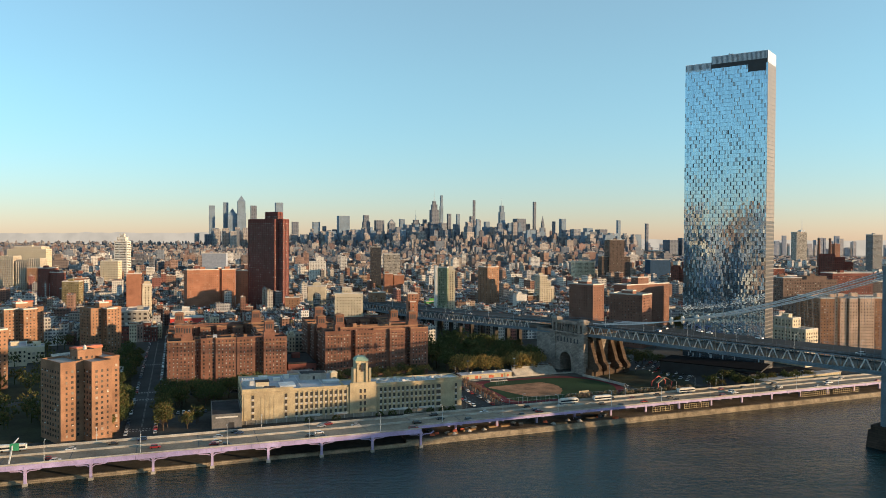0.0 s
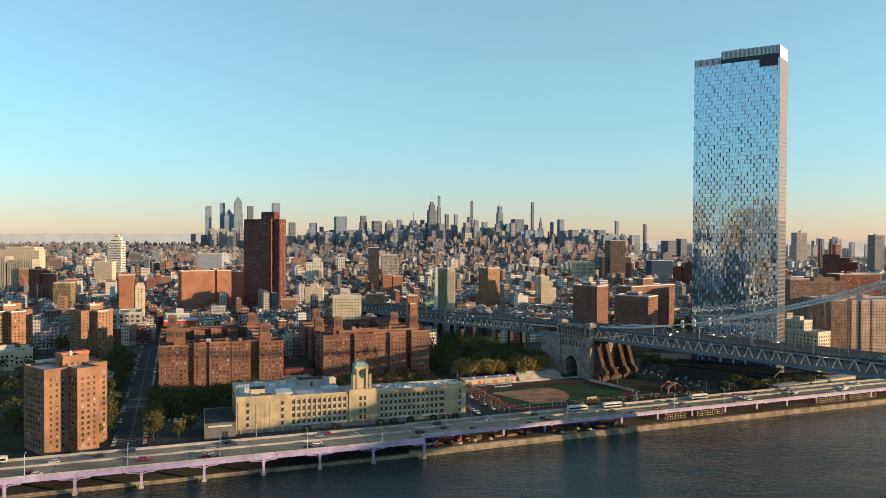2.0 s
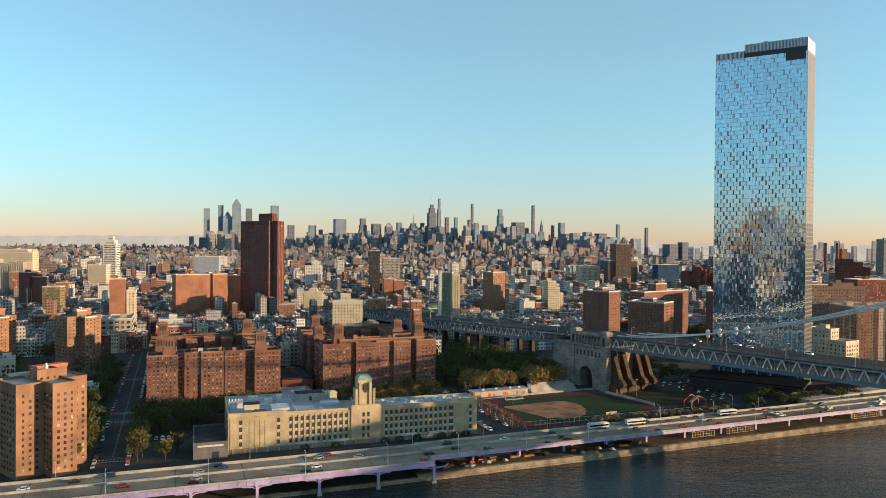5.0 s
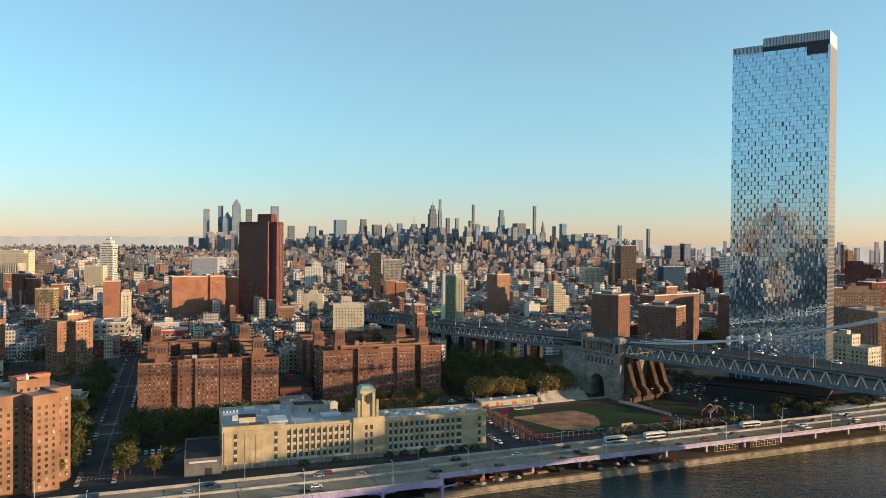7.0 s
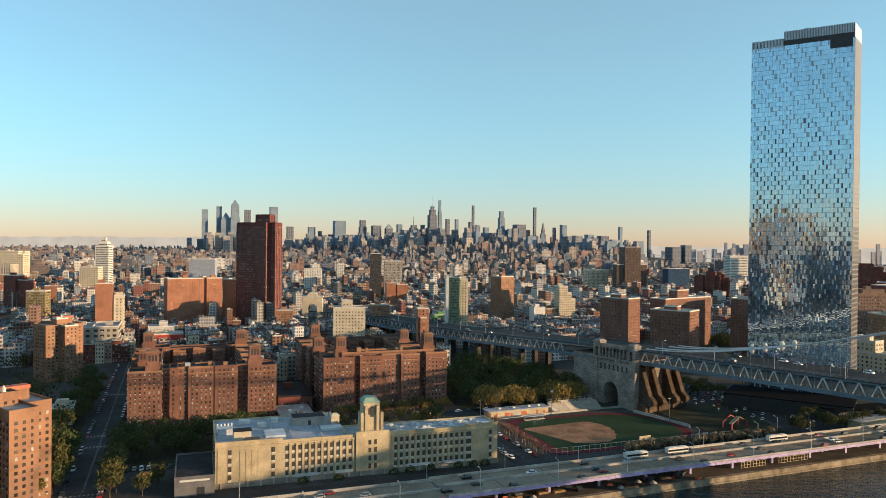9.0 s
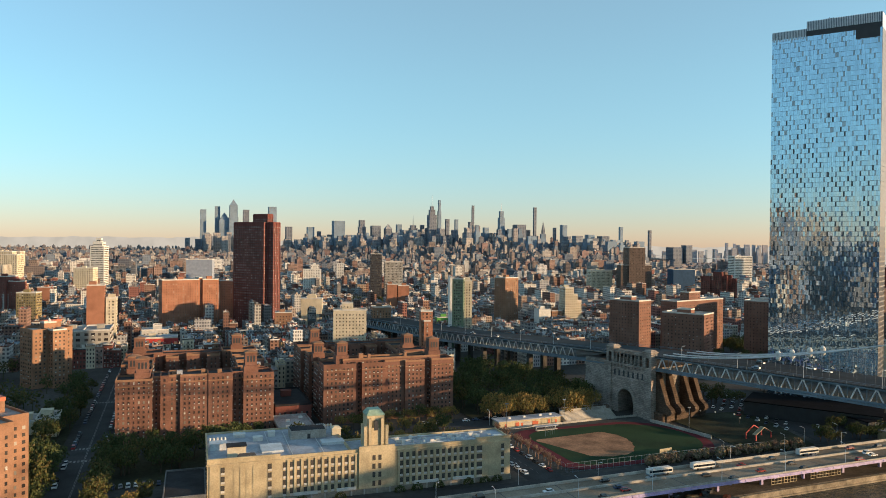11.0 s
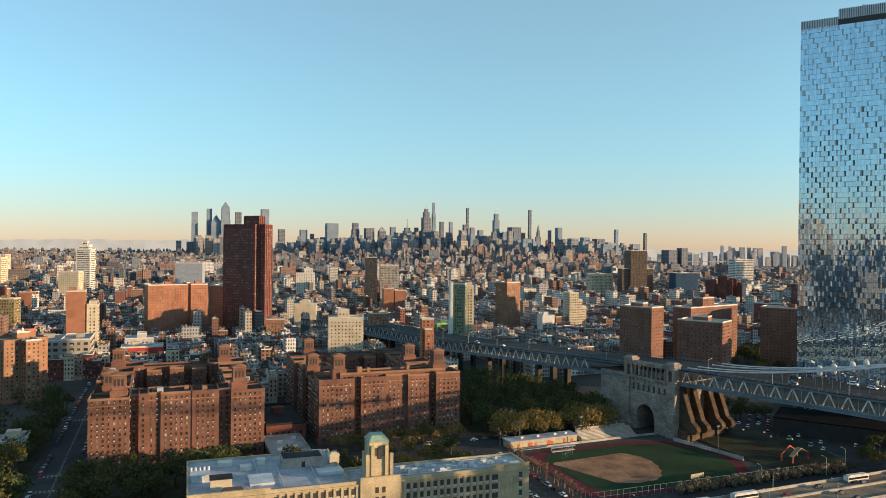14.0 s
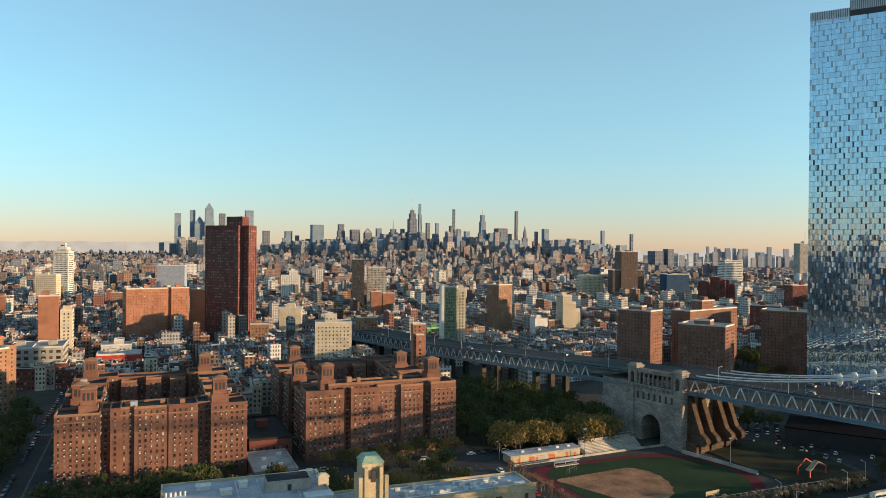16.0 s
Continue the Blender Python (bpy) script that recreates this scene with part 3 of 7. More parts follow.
deck_strip(HALF + 1.5, -TH - 0.6, 1.0).part("lower_deck", STEEL_B, bridge)
deck_strip(HALF + 0.4, 0.7, 0.5).part("upper_deck", mat("bridge_roadway", (0.034, 0.038, 0.04), 0.9, 0.3, 0.1, 1.0), bridge)
rail.part("railing", STEEL_B, bridge, kind="stuff")


def cable_z(y):
    s = min(1.0, max(0.0, (-y - 20) / 218))
    return 43.5 + 50.5 * s ** 1.6 if y > -238 else 94 - 44 * min(1, (-y - 238) / 320)


for x in (-15.5, -6.5, 6.5, 15.5):
    g, h = Geo(), Geo()
    g.path([(x, -20 - 8.6 * k, cable_z(-20 - 8.6 * k)) for k in range(74)], 0.38)
    for k in range(73):
        y = -20 - k * 8.6
        if cable_z(y) - chord(y) > 1.5:
            h.bar((x, y, chord(y)), (x, y, cable_z(y)), 0.06, 0.06)
    g.part("main_cable", CABLE_M, bridge)
    h.part("suspender", STEEL_B, bridge, kind="stuff")
g = Geo()
for x in (-15.5, -6.5, 6.5, 15.5):
    g.box(x - 1.6, -240.5, 12, x + 1.6, -235.5, 96)
g.box(-17, -240, 88, 17, -236, 95).box(-17, -240, 46, 17, -236, 51).box(-17, -240, 26, 17, -236, 31)
g.part("tower", STEEL_B, bridge)
Geo().taper(-19.5, -248, 22, -229, -4, 9, 0.93).box(-18, -246, 9, 20, -231, 12).part("pier", DARK_ASHLAR, bridge, "granite tower pier standing in the river")
for y in (110, 170, 230, 290, 350, 410, 470):
    g = Geo()
    for x in (-14, 0, 14):
        g.box(x - 1.8, y - 1.8, 3, x + 1.8, y + 1.8, chord(y) - TH - 0.6)
    # dark stone colour holds the shade that neighbouring houses cast on these piers
    g.part("approach_pier", mat("shade_dark_stone", (0.07, 0.065, 0.06), 0.9, 0.35), bridge)


def arch_outline(y0, y1, z0, z1, c, w, h):
    """A wall outline in (y, z) with a round-headed doorway cut up from its foot."""
    pts = [(y0, z0), (c - w / 2, z0), (c - w / 2, z0 + h - w / 2)]
    pts += [(c - w / 2 * math.cos(math.pi * k / 12), z0 + h - w / 2 + w / 2 * math.sin(math.pi * k / 12)) for k in range(1, 12)]
    return pts + [(c + w / 2, z0 + h - w / 2), (c + w / 2, z0), (y1, z0), (y1, z1), (y0, z1)]


def wall_slab(pts, x0, x1):
    g = Geo()
    n = len(pts)
    g.add([(x0, y, z) for y, z in pts] + [(x1, y, z) for y, z in pts], [tuple(range(n)), tuple(range(2 * n - 1, n - 1, -1))] + [(i, n + i, n + (i + 1) % n, (i + 1) % n) for i in range(n)])
    return g


for x, y in ((-15.5, -96), (-6.5, -98), (6.5, -100), (15.5, -102)):
    z = cable_z(y)
    Geo().tube(x, y, z - 2.2, z - 1.2, 0.6, 1.3, 10).tube(x, y, z - 1.2, z + 2.0, 1.3, 1.3, 10).tube(x, y, z + 2.0, z + 3.0, 1.3, 0.6, 10).part("cable_cover", AC, bridge, "white sheeted work cover on the cable")


anch = thing("bridge_anchorage", BR, "monumental grey granite anchorage with arch and colonnade", "anchorage")
AX, A0, A1, AT = 21.0, -16.0, 22.8, 33.6
ARC = 5.4
wall_slab(arch_outline(A0, A1, 3, AT, ARC, 13.0, 15.6), -AX, -AX + 24).part("side_wall", ASHLAR, anch)
Geo().box(-AX + 24, A0, 3, AX, A1, AT).part("core", ASHLAR, anch)
Geo().taper(-AX + 1.8, A1, AX - 1.8, 44.5, 3, AT - 0.6, 0.96).part("rear_wing", ASHLAR, anch)
Geo().box(-AX + 2.0, A1, AT - 0.6, AX - 2.0, 43.6, AT + 0.9).part("rear_parapet", ASHLAR, anch)
for k in range(14):
    g = Geo()
    t0, t1 = math.pi * k / 14, math.pi * (k + 1) / 14
    pa = [(ARC - r * math.cos(t), 3 + 9.1 + r * math.sin(t)) for r in (6.5, 9.2) for t in (t0, t1)]
    x0 = -AX - 0.5
    g.add([(x0, *pa[0]), (x0, *pa[1]), (x0, *pa[3]), (x0, *pa[2]), (x0 + 0.6, *pa[0]), (x0 + 0.6, *pa[1]), (x0 + 0.6, *pa[3]), (x0 + 0.6, *pa[2])], [(0, 1, 2, 3), (7, 6, 5, 4), (0, 4, 5, 1), (1, 5, 6, 2), (2, 6, 7, 3), (3, 7, 4, 0)])
    g.part("voussoir", ASHLAR, anch)
Geo().box(-AX - 0.9, A0 - 0.9, AT, AX + 0.9, A1 + 0.9, AT + 1.3).box(-AX - 0.5, A0 - 0.5, AT - 9.4, -AX + 0.1, A1 + 0.5, AT - 8.8).part("cornice", ASHLAR, anch)
for y0, y1 in ((A0 - 0.6, A0 + 5), (A1 - 5.5, A1 + 0.6)):
    Geo().box(-AX - 1.3, y0 - 0.6, 3, -AX + 1, y1 + 0.6, 9.5).taper(-AX - 1.1, y0, -AX + 0.9, y1, 9.5, AT - 0.1, 0.96).part("corner_pier", ASHLAR, anch)
for k in range(7):
    y = -8.6 + k * 3.9
    Geo().box(-AX - 0.12, y - 0.65, 27.0, -AX + 0.1, y + 0.65, 30.2).box(-AX - 0.35, y - 0.9, 26.5, -AX + 0.05, y + 0.9, 27.0).part("slit_window", DARK, anch)
for k in range(13):
    y = A0 + 1.2 + k * 3.0
    Geo().box(-AX - 0.75, y - 0.5, AT - 1.5, -AX + 0.05, y + 0.5, AT).part("bracket", ASHLAR, anch)
CB = AT + 1.3
for k in range(8):
    Geo().tube(-AX + 1.4, -7.6 + k * 3.2, CB + 0.6, CB + 6.4, 0.72, 0.6, 10).box(-AX + 0.5, -8.5 + k * 3.2, CB, -AX + 2.3, -6.7 + k * 3.2, CB + 0.6).part("colonnade_column", ASHLAR, anch)
Geo().box(-AX + 0.1, A0 + 6, CB + 6.4, -AX + 3.4, A1 - 6, CB + 7.6).box(-AX - 0.3, A0 + 6, CB + 7.6, -AX + 3.8, A1 - 6, CB + 8.4).part("entablature", ASHLAR, anch)
Geo().box(-AX + 4.6, A0 + 6, CB, -AX + 5.4, A1 - 6, CB + 3.0).part("back_wall", ASHLAR, anch)
for y0, y1 in ((A0 + 0.6, A0 + 6.6), (A1 - 7, A1 - 0.8)):
    wall_slab(arch_outline(y0, y1, CB, CB + 9.0, (y0 + y1) / 2, 2.6, 6.2), -AX - 0.3, -AX + 5.5).part("pavilion", ASHLAR, anch)
    Geo().box(-AX - 0.8, y0 - 0.5, CB + 9.0, -AX + 6.0, y1 + 0.5, CB + 9.7).taper(-AX - 0.4, y0 - 0.1, -AX + 5.6, y1 + 0.1, CB + 9.7, CB + 10.9, 0.7).part("pavilion_roof", ASHLAR, anch)
# buttress stone darkened: shade below the bridge deck is in its base colour
BUTT = ashlar_mat("shade_dark_granite", (0.10, 0.07, 0.05), 1.2, 2.6)
for x in (-15.5, -6.5, 6.5, 15.5):
    pts = [(A0, 32.4), (A0 - 1.6, 31.4), (A0 - 3.4, 26.0), (A0 - 8.2, 13.6), (A0 - 11.6, 11.2), (A0 - 12.4, 9.2), (A0 - 11.2, 7.4), (A0 - 9.0, 6.6), (A0 - 8.6, 3), (A0, 3)]
    wall_slab(pts, x - 1.7, x + 1.7).part("cable_buttress", BUTT, anch, "inclined cable saddle buttress")
Geo().box(-AX + 1, A0 - 8, 3, AX - 1, A0, 8.2).part("buttress_base", BUTT, anch)
root = thing("retaining_wall", BR, "pale concrete retaining wall and railing beside the ball field", "wall", kind="structure")
Geo().box(-24.5, -62, 3, -24.0, A0 - 2, 4.9).part("wall", CONC, root)

# ---- glass tower ----
def glass_tower():
    yaw = -33.2
    m = W(199.4, 602.7, 0, yaw)
    root = thing("glass_tower", m, "tall slender blue mirror-glass apartment tower", "skyscraper")
    L, D, SH = 63.2, 22.0, 2.5
    TOP = 248.2
    Geo().prism([(0.4, 0.35), (L - 0.4, 0.35), (L + SH - 0.4, D - 0.3), (SH + 0.4, D - 0.3)], 2, TOP).part("core", DARK, root)
    rng = random.Random(4)
    NF, NC = 76, 28
    fh, cw = (TOP - 6) / NF, L / NC
    glass, vent, pale, slab = Geo(), Geo(), Geo(), Geo()

    def pane(gg, x0, x1, z0, z1, tilt):
        a, b2 = rng.gauss(0, tilt), rng.gauss(0, tilt)
        w, h = (x1 - x0) / 2, (z1 - z0) / 2
        c = Vector(((x0 + x1) / 2, 0.12, (z0 + z1) / 2))
        fr = [c + Vector((sx * w, sx * w * a + sz * h * b2, sz * h)) for sx, sz in ((-1, -1), (1, -1), (1, 1), (-1, 1))]
        bk = [p + Vector((0, 0.22, 0)) for p in fr]
        gg.add(fr + bk, [(0, 1, 2, 3), (0, 4, 5, 1), (1, 5, 6, 2), (2, 6, 7, 3), (3, 7, 4, 0)])

    for f in range(NF):
        z0, z1 = 6 + f * fh, 6 + (f + 1) * fh - 0.12
        for c in range(NC):
            x0 = c * cw
            left = (f + c) % 2 == 0
            nx0, nx1 = (x0 + 0.03, x0 + 0.92) if left else (x0 + cw - 0.92, x0 + cw - 0.03)
            bx0, bx1 = (x0 + 0.95, x0 + cw - 0.03) if left else (x0 + 0.03, x0 + cw - 0.95)
            if 30 <= f < 40:
                gg = Geo()
                pane(gg, bx0, bx1, z0, z1, 0.0033)
                gg.part("pane", CURTAIN, root)
            else:
                pane(glass, bx0, bx1, z0, z1, 0.0033)
            tr = rng.random()
            # narrow panes with darker reflections: the darkness is put into their colour
            if (c + f) % 4 == 2 and 26 < f < 62 and tr < 0.75 - abs(f - 44) / 30 or 14 < f < 34 and tr > 0.9:
                pane(vent, nx0, nx1, z0, z1, 0.004)
            elif (c + f) % 4 == 0 and tr < 0.8 or tr > 0.95:
                pane(pale, nx0, nx1, z0, z1, 0.012)
            else:
                pane(glass, nx0, nx1, z0, z1, 0.010)
    glass.part("glass_pane_rest", CURTAIN, root, kind="stuff")
    vent.part("vent", CURTAIN_D, root, "dark narrow panes", kind="stuff")
    pale.part("pale_pane", CURTAIN_L, root, kind="stuff")
    # narrow flank: pale spandrels and glass bands
    for nm, mm, zlo, zhi in (("flank_glass", CURTAIN_D, 0.45, 1.0), ("flank_band", mat("pale_metal_band", (0.20, 0.19, 0.18), 0.45, 0.15, 0.3, 2, metal=0.2), 0.0, 0.45)):
        gg = Geo()
        for f in range(NF):
            z0 = 6 + f * fh
            cutz = 0.24 if f < 37 else 0.86
            za, zb = z0 + fh * (cutz if zlo else 0.0), z0 + fh * (1.0 if zlo else cutz)
            o = 0.1 if zlo == 0 else 0.0
            gg.add([(L + o, 0.2, za), (L + SH + o, D, za), (L + SH + o, D, zb), (L + o, 0.2, zb), (L - 0.4, 0.5, za), (L + SH - 0.4, D - 0.3, za), (L + SH - 0.4, D - 0.3, zb), (L - 0.4, 0.5, zb)], [(0, 1, 2, 3), (0, 4, 5, 1), (1, 5, 6, 2), (2, 6, 7, 3), (3, 7, 4, 0)])
        gg.part(nm, mm, root, kind="stuff")
    fin = mat("pale_fins", (0.55, 0.58, 0.62), 0.4, 0.15, 0.3, 2, metal=0.4)
    # crown screens
    for k in range(22):
        x = 0.3 + k * 0.92
        Geo().box(x, 0.0, TOP - 1.5, x + 0.5, 0.5, TOP + 5.0).part("screen_fin", fin, root)
    Geo().box(0, 0.6, TOP, 20.5, 1.0, TOP + 4.8).part("screen_back", STEEL_B, root)
    for k in range(44):
        x = 21 + k * 0.945
        Geo().box(x, 0.0, TOP + 3.2, x + 0.5, 0.5, TOP + 9.6).part("screen_fin", fin, root)
    Geo().box(20.6, 0.6, TOP + 3.2, L, 1.0, TOP + 9.4).part("screen_back", STEEL_B, root)
    # dark plates on the facade stand in for shade inside the terrace recess
    Geo().box(20.6, -0.05, TOP - 0.2, L - 0.3, 0.3, TOP + 3.2).box(L - 14.5, -0.08, TOP - 6.0, L - 1.2, 0.3, TOP - 0.2).part("terrace_recess", DARK, root, "dark strip for the shade of the terrace recess under the crown")
    Geo().prism([(L - 0.3, 0.2), (L, 0.2), (L + SH, D), (L + SH - 0.3, D)], TOP, TOP + 9.4).part("screen_side", fin, root)
    Geo().prism([(20.6, 1.0), (L - 0.4, 1.0), (L + SH - 0.4, D), (20.6 + SH, D)], TOP, TOP + 6).part("plant_room", STEEL_B, root)
    Geo().box(-8, -36, 2, L + 4, -3, 12).part("podium", mat("dark_podium_glass", (0.025, 0.028, 0.032), 0.5, 0.3), root)
    # roof near-black: the shadow around the bridge is put into its colour
    Geo().box(-8.4, -36.4, 12, L + 4.4, -2.6, 12.6).part("podium_roof", mat("shade_black_roof", (0.012, 0.012, 0.013), 0.95, 0.3, 0.2, 1.0, spec=0.02), root)
    g = Geo().bar((29, 6, TOP + 10.2), (36, 5, TOP + 10.9), 0.5).box(31, 5, TOP + 6, 32.5, 6.5, TOP + 10.4).bar((33, 5.6, TOP + 10.6), (33.5, 5.8, TOP + 11.8), 0.4)
    g.part("window_cleaning_crane", DARK, root)
    return root


glass_tower()

# ---- riverside storage building with a clock-like tower ----
def storage_building():
    m = GM(-99, 61.5, 0, -1.6)
    root = thing("storage_building", m, "long beige limestone warehouse with pilasters and corner tower", "warehouse")
    H, L = 21.3, 132.0
    wings = [(0, 0, 58, 46, H), (58, 0, L, 17.5, H)]
    for x0, y0, x1, y1, top in wings:
        Geo().box(x0, y0, 2, x1, y1, top).part("wall", LIME, root)
        Geo().box(x0 + 0.5, y0 + 0.5, top + 0.01, x1 - 0.5, y1 - 0.5, top + 0.15, base=False).part("roof", ROOF_W, root, "silver coated flat roof")
        g = Geo()
        parapet(g, (x0, y0, x1, y1, top), 0.5, 0.9)
        g.part("parapet", LIME, root)
    pane_me = Geo().box(-0.5, -0.1, -0.5, 0.5, 0.05, 0.5).mesh("window", WIN_B)
    frame_me = Geo().box(-0.5, -0.16, -0.5, 0.5, 0.03, 0.5).mesh("spandrel", COPING)

    def bay(x, w, plain=False):
        for j in range(4):
            z = 7.4 + j * 3.65
            if not plain or j < 4:
                piece("window", pane_me, root, pose(x, -0.02, z) @ Matrix.Diagonal((w, 1, 2.1, 1)))
                piece("spandrel", frame_me, root, pose(x, 0, z - 1.55) @ Matrix.Diagonal((w, 1, 0.8, 1)))

    def pilaster(x, w, top=20.3, d=0.4):
        Geo().box(x - w / 2, -d, 5.2, x + w / 2, 0.02, top).part("pilaster", LIME, root)

    # end pavilions, flanks and centre
    for x in (6.0, 24.5):
        bay(x, 1.5)
    pilaster(2.2, 2.5, 20.3, 0.25)
    for x0 in (11.0, 13.5, 16.0, 18.5):
        pilaster(x0, 1.7, 18.6, 0.12)
    for x0, x1 in ((0, 28.6), (115.2, L)):
        Geo().box(x0, 0.0, H, x1, 0.5, H + 1.5).box(x0 - 0.15, -0.4, H + 1.5, x1 + 0.15, 0.6, H + 1.8).part("pavilion_parapet", LIME, root)
    for k in range(11):
        x = 30.5 + k * 2.85
        bay(x, 1.35)
        pilaster(x + 1.42, 0.9)
    for x in (68.0, 70.6):
        bay(x, 1.2)
    for x in (63.5, 65.9, 72.6, 75.4):
        pilaster(x, 0.9)
    for k in range(14):
        x = 80.5 + k * 2.75
        bay(x, 1.35)
        pilaster(x - 1.4, 0.85)
    for x in (117.5, 128.2):
        bay(x, 1.4)
    for x in (120.2, 122.0, 123.8, 125.6):
        pilaster(x, 1.2, 18.6, 0.12)
    Geo().box(-0.35, -0.6, 2, L + 0.35, 0.02, 5.3).part("plinth", mat("stained_plinth", (0.30, 0.265, 0.21), 0.9, 0.4, 0.2, 1.5), root)
    for k in range(23):
        x = 2 + k * 5.6
        Geo().box(x, -0.9, 2, x + 0.7, -0.58, 5.3).part("plinth_pier", CONC, root)
    Geo().box(-0.3, -0.55, 20.3, L + 0.3, 0.02, 20.9).part("cornice", LIME, root)
    Geo().box(61.5, -0.9, 5.3, 77.2, 0.02, 23.4).part("centre_pavilion", LIME, root)
    for j in range(4):
        for x in (68.0, 70.6):
            piece("window", pane_me, root, pose(x, -0.92, 7.4 + j * 3.65) @ Matrix.Diagonal((1.3, 1, 2.2, 1)))
    for j in range(4):
        for k in range(6):
            piece("window", pane_me, root, pose(-0.02, 5 + k * 6.5, 7.4 + j * 3.65, 0, 0, -90) @ Matrix.Diagonal((1.6, 1, 2.1, 1)))
    # white lettering bars on the plinth
    for x0, w in ((34, 10), (52, 8), (86, 11), (104, 10)):
        Geo().box(x0, -1.3, 5.5, x0 + w, -0.62, 6.7).part("sign_bar", AC, root, "white unreadable sign lettering")
    # tower
    tx, ty = 69.3, 5.5
    Geo().box(tx - 4.6, ty - 4.2, H, tx + 4.6, ty + 5.2, 30.5).box(tx - 3.8, ty - 3.4, 30.5, tx + 3.8, ty + 4.4, 35.6).part("tower_shaft", LIME, root)
    for sx in (-4.7, -2.7, 2.7, 4.7):
        Geo().box(tx + sx - 0.65, ty - 4.9, H, tx + sx + 0.65, ty - 3.6, 31.5 if abs(sx) > 4 else 34.6).part("tower_buttress", LIME, root)
    Geo().box(tx - 0.8, ty - 4.35, 29.4, tx + 0.8, ty - 3.3, 33.6).part("tower_slit", DARK, root)
    Geo().box(tx - 4.0, ty - 3.6, 35.6, tx + 4.0, ty + 4.6, 36.2).taper(tx - 3.8, ty - 3.4, tx + 3.8, ty + 4.4, 36.2, 38.0, 0.66).part("tower_cap", COPPER, root, "green copper cap")
    # things on the roof
    Geo().box(36, 26, H, 52, 35, H + 3.6).box(35.7, 25.7, H + 3.6, 52.3, 35.3, H + 4.0).part("penthouse", CONC, root)
    Geo().box(36.3, 26.3, H + 4.0, 51.7, 34.7, H + 4.1, base=False).part("penthouse_roof", ROOF_D, root)
    Geo().box(43.5, 25.85, H + 0.2, 44.9, 26.05, H + 2.4).part("penthouse_door", DARK, root)
    Geo().box(8, 6.5, H, 15.5, 12, H + 4.2).part("lift_house", CREAM, root)
    Geo().box(7.7, 6.2, H + 4.2, 15.8, 12.3, H + 4.5).part("lift_roof", ROOF_D, root)
    g = Geo()
    g.add([(11, 0.6, H + 0.2), (20, 0.6, H + 0.2), (20, 4.0, H + 0.2), (11, 4.0, H + 0.2), (12.5, 2.4, H + 2.6), (18.5, 2.4, H + 2.6)], [(0, 1, 5, 4), (1, 2, 5), (2, 3, 4, 5), (3, 0, 4), (3, 2, 1, 0)])
    g.part("dark_gable", DARK, root)
    Geo().box(22, 8, H + 0.15, 31, 20, H + 1.0).part("skylight", STEEL_L, root)
    Geo().box(48, 13, H + 0.15, 58, 19, H + 1.3).part("skylight", STEEL_L, root)
    Geo().box(55, 27, H + 0.15, 59, 30, H + 3.4).taper(54.6, 26.6, 59.4, 30.4, H + 3.4, H + 4.6, 0.4).part("cupola", CREAM, root)
    Geo().box(1.5, 18, H + 0.15, 8, 23, H + 2.8).box(1.2, 17.6, H + 2.8, 8.3, 23.4, H + 3.1).part("shed", STEEL_L, root)
    for y in (3.4, 14.5):
        Geo().bar((60, y, H + 0.5), (126, y, H + 0.5), 0.3).part("roof_pipe", STEEL_L, root)
    for x in (26, 34, 47):
        Geo().bar((x, 3, H + 0.45), (x, 42, H + 0.45), 0.25).part("roof_pipe", STEEL_L, root)
    for x0, y0, w, d, h in ((60, 20, 5, 8, 2.4), (62, 31, 3.5, 3, 1.8), (20, 28, 4, 3, 1.6), (27, 34, 3, 3, 2.0), (12, 36, 5, 4, 1.4), (50, 38, 3, 2, 2.6)):
        if x0 < 57:
            Geo().box(x0, y0, H + 0.15, x0 + w, y0 + d, H + 0.15 + h).box(x0 - 0.2, y0 - 0.2, H + 0.15 + h, x0 + w + 0.2, y0 + d + 0.2, H + 0.35 + h).part("roof_unit", AC, root)
    rng = random.Random(9)
    for k in range(40):
        x, y = rng.uniform(79, 128), rng.uniform(3, 14)
        w, d, h = rng.uniform(0.8, 2.4), rng.uniform(0.7, 1.6), rng.uniform(0.6, 1.6)
        Geo().box(x, y, H + 0.15, x + w, y + d, H + 0.15 + h).part("roof_unit", AC if k % 3 else STEEL_L, root)
    for k in range(5):
        Geo().tube(1.6 + k * 1.6, 30, H, H + 2.6, 0.45, 0.4, 8).part("vent_pipe", AC, root)
        Geo().tube(51 + k * 1.5, 42, H, H + 2.2, 0.4, 0.4, 8).part("vent_pipe", AC, root)
    return root


storage_building()
root = thing("loading_annex", GM(-115.5, 56, 0, -1.6), "low grey annex with black tar roof beside the warehouse", "annex")
Geo().box(0, 0, 2, 16, 36, 10.5).part("wall", mat("dark_grey_render", (0.17, 0.165, 0.16), 0.9, 0.35, 0.2, 1.5), root)
Geo().box(0.5, 0.5, 10.52, 15.5, 35.5, 10.65, base=False).part("roof", ROOF_D, root)
g = Geo()
parapet(g, (0, 0, 16, 36, 10.5), 0.4, 0.9)
g.part("parapet", MATS["dark_grey_render"], root)
Geo().box(2, -0.2, 9.2, 14, 0.02, 10.0).part("sign_bar", AC, root, "white unreadable sign lettering")
Geo().box(9, -0.15, 3, 12, 0.02, 6.6).part("loading_door", DARK, root)

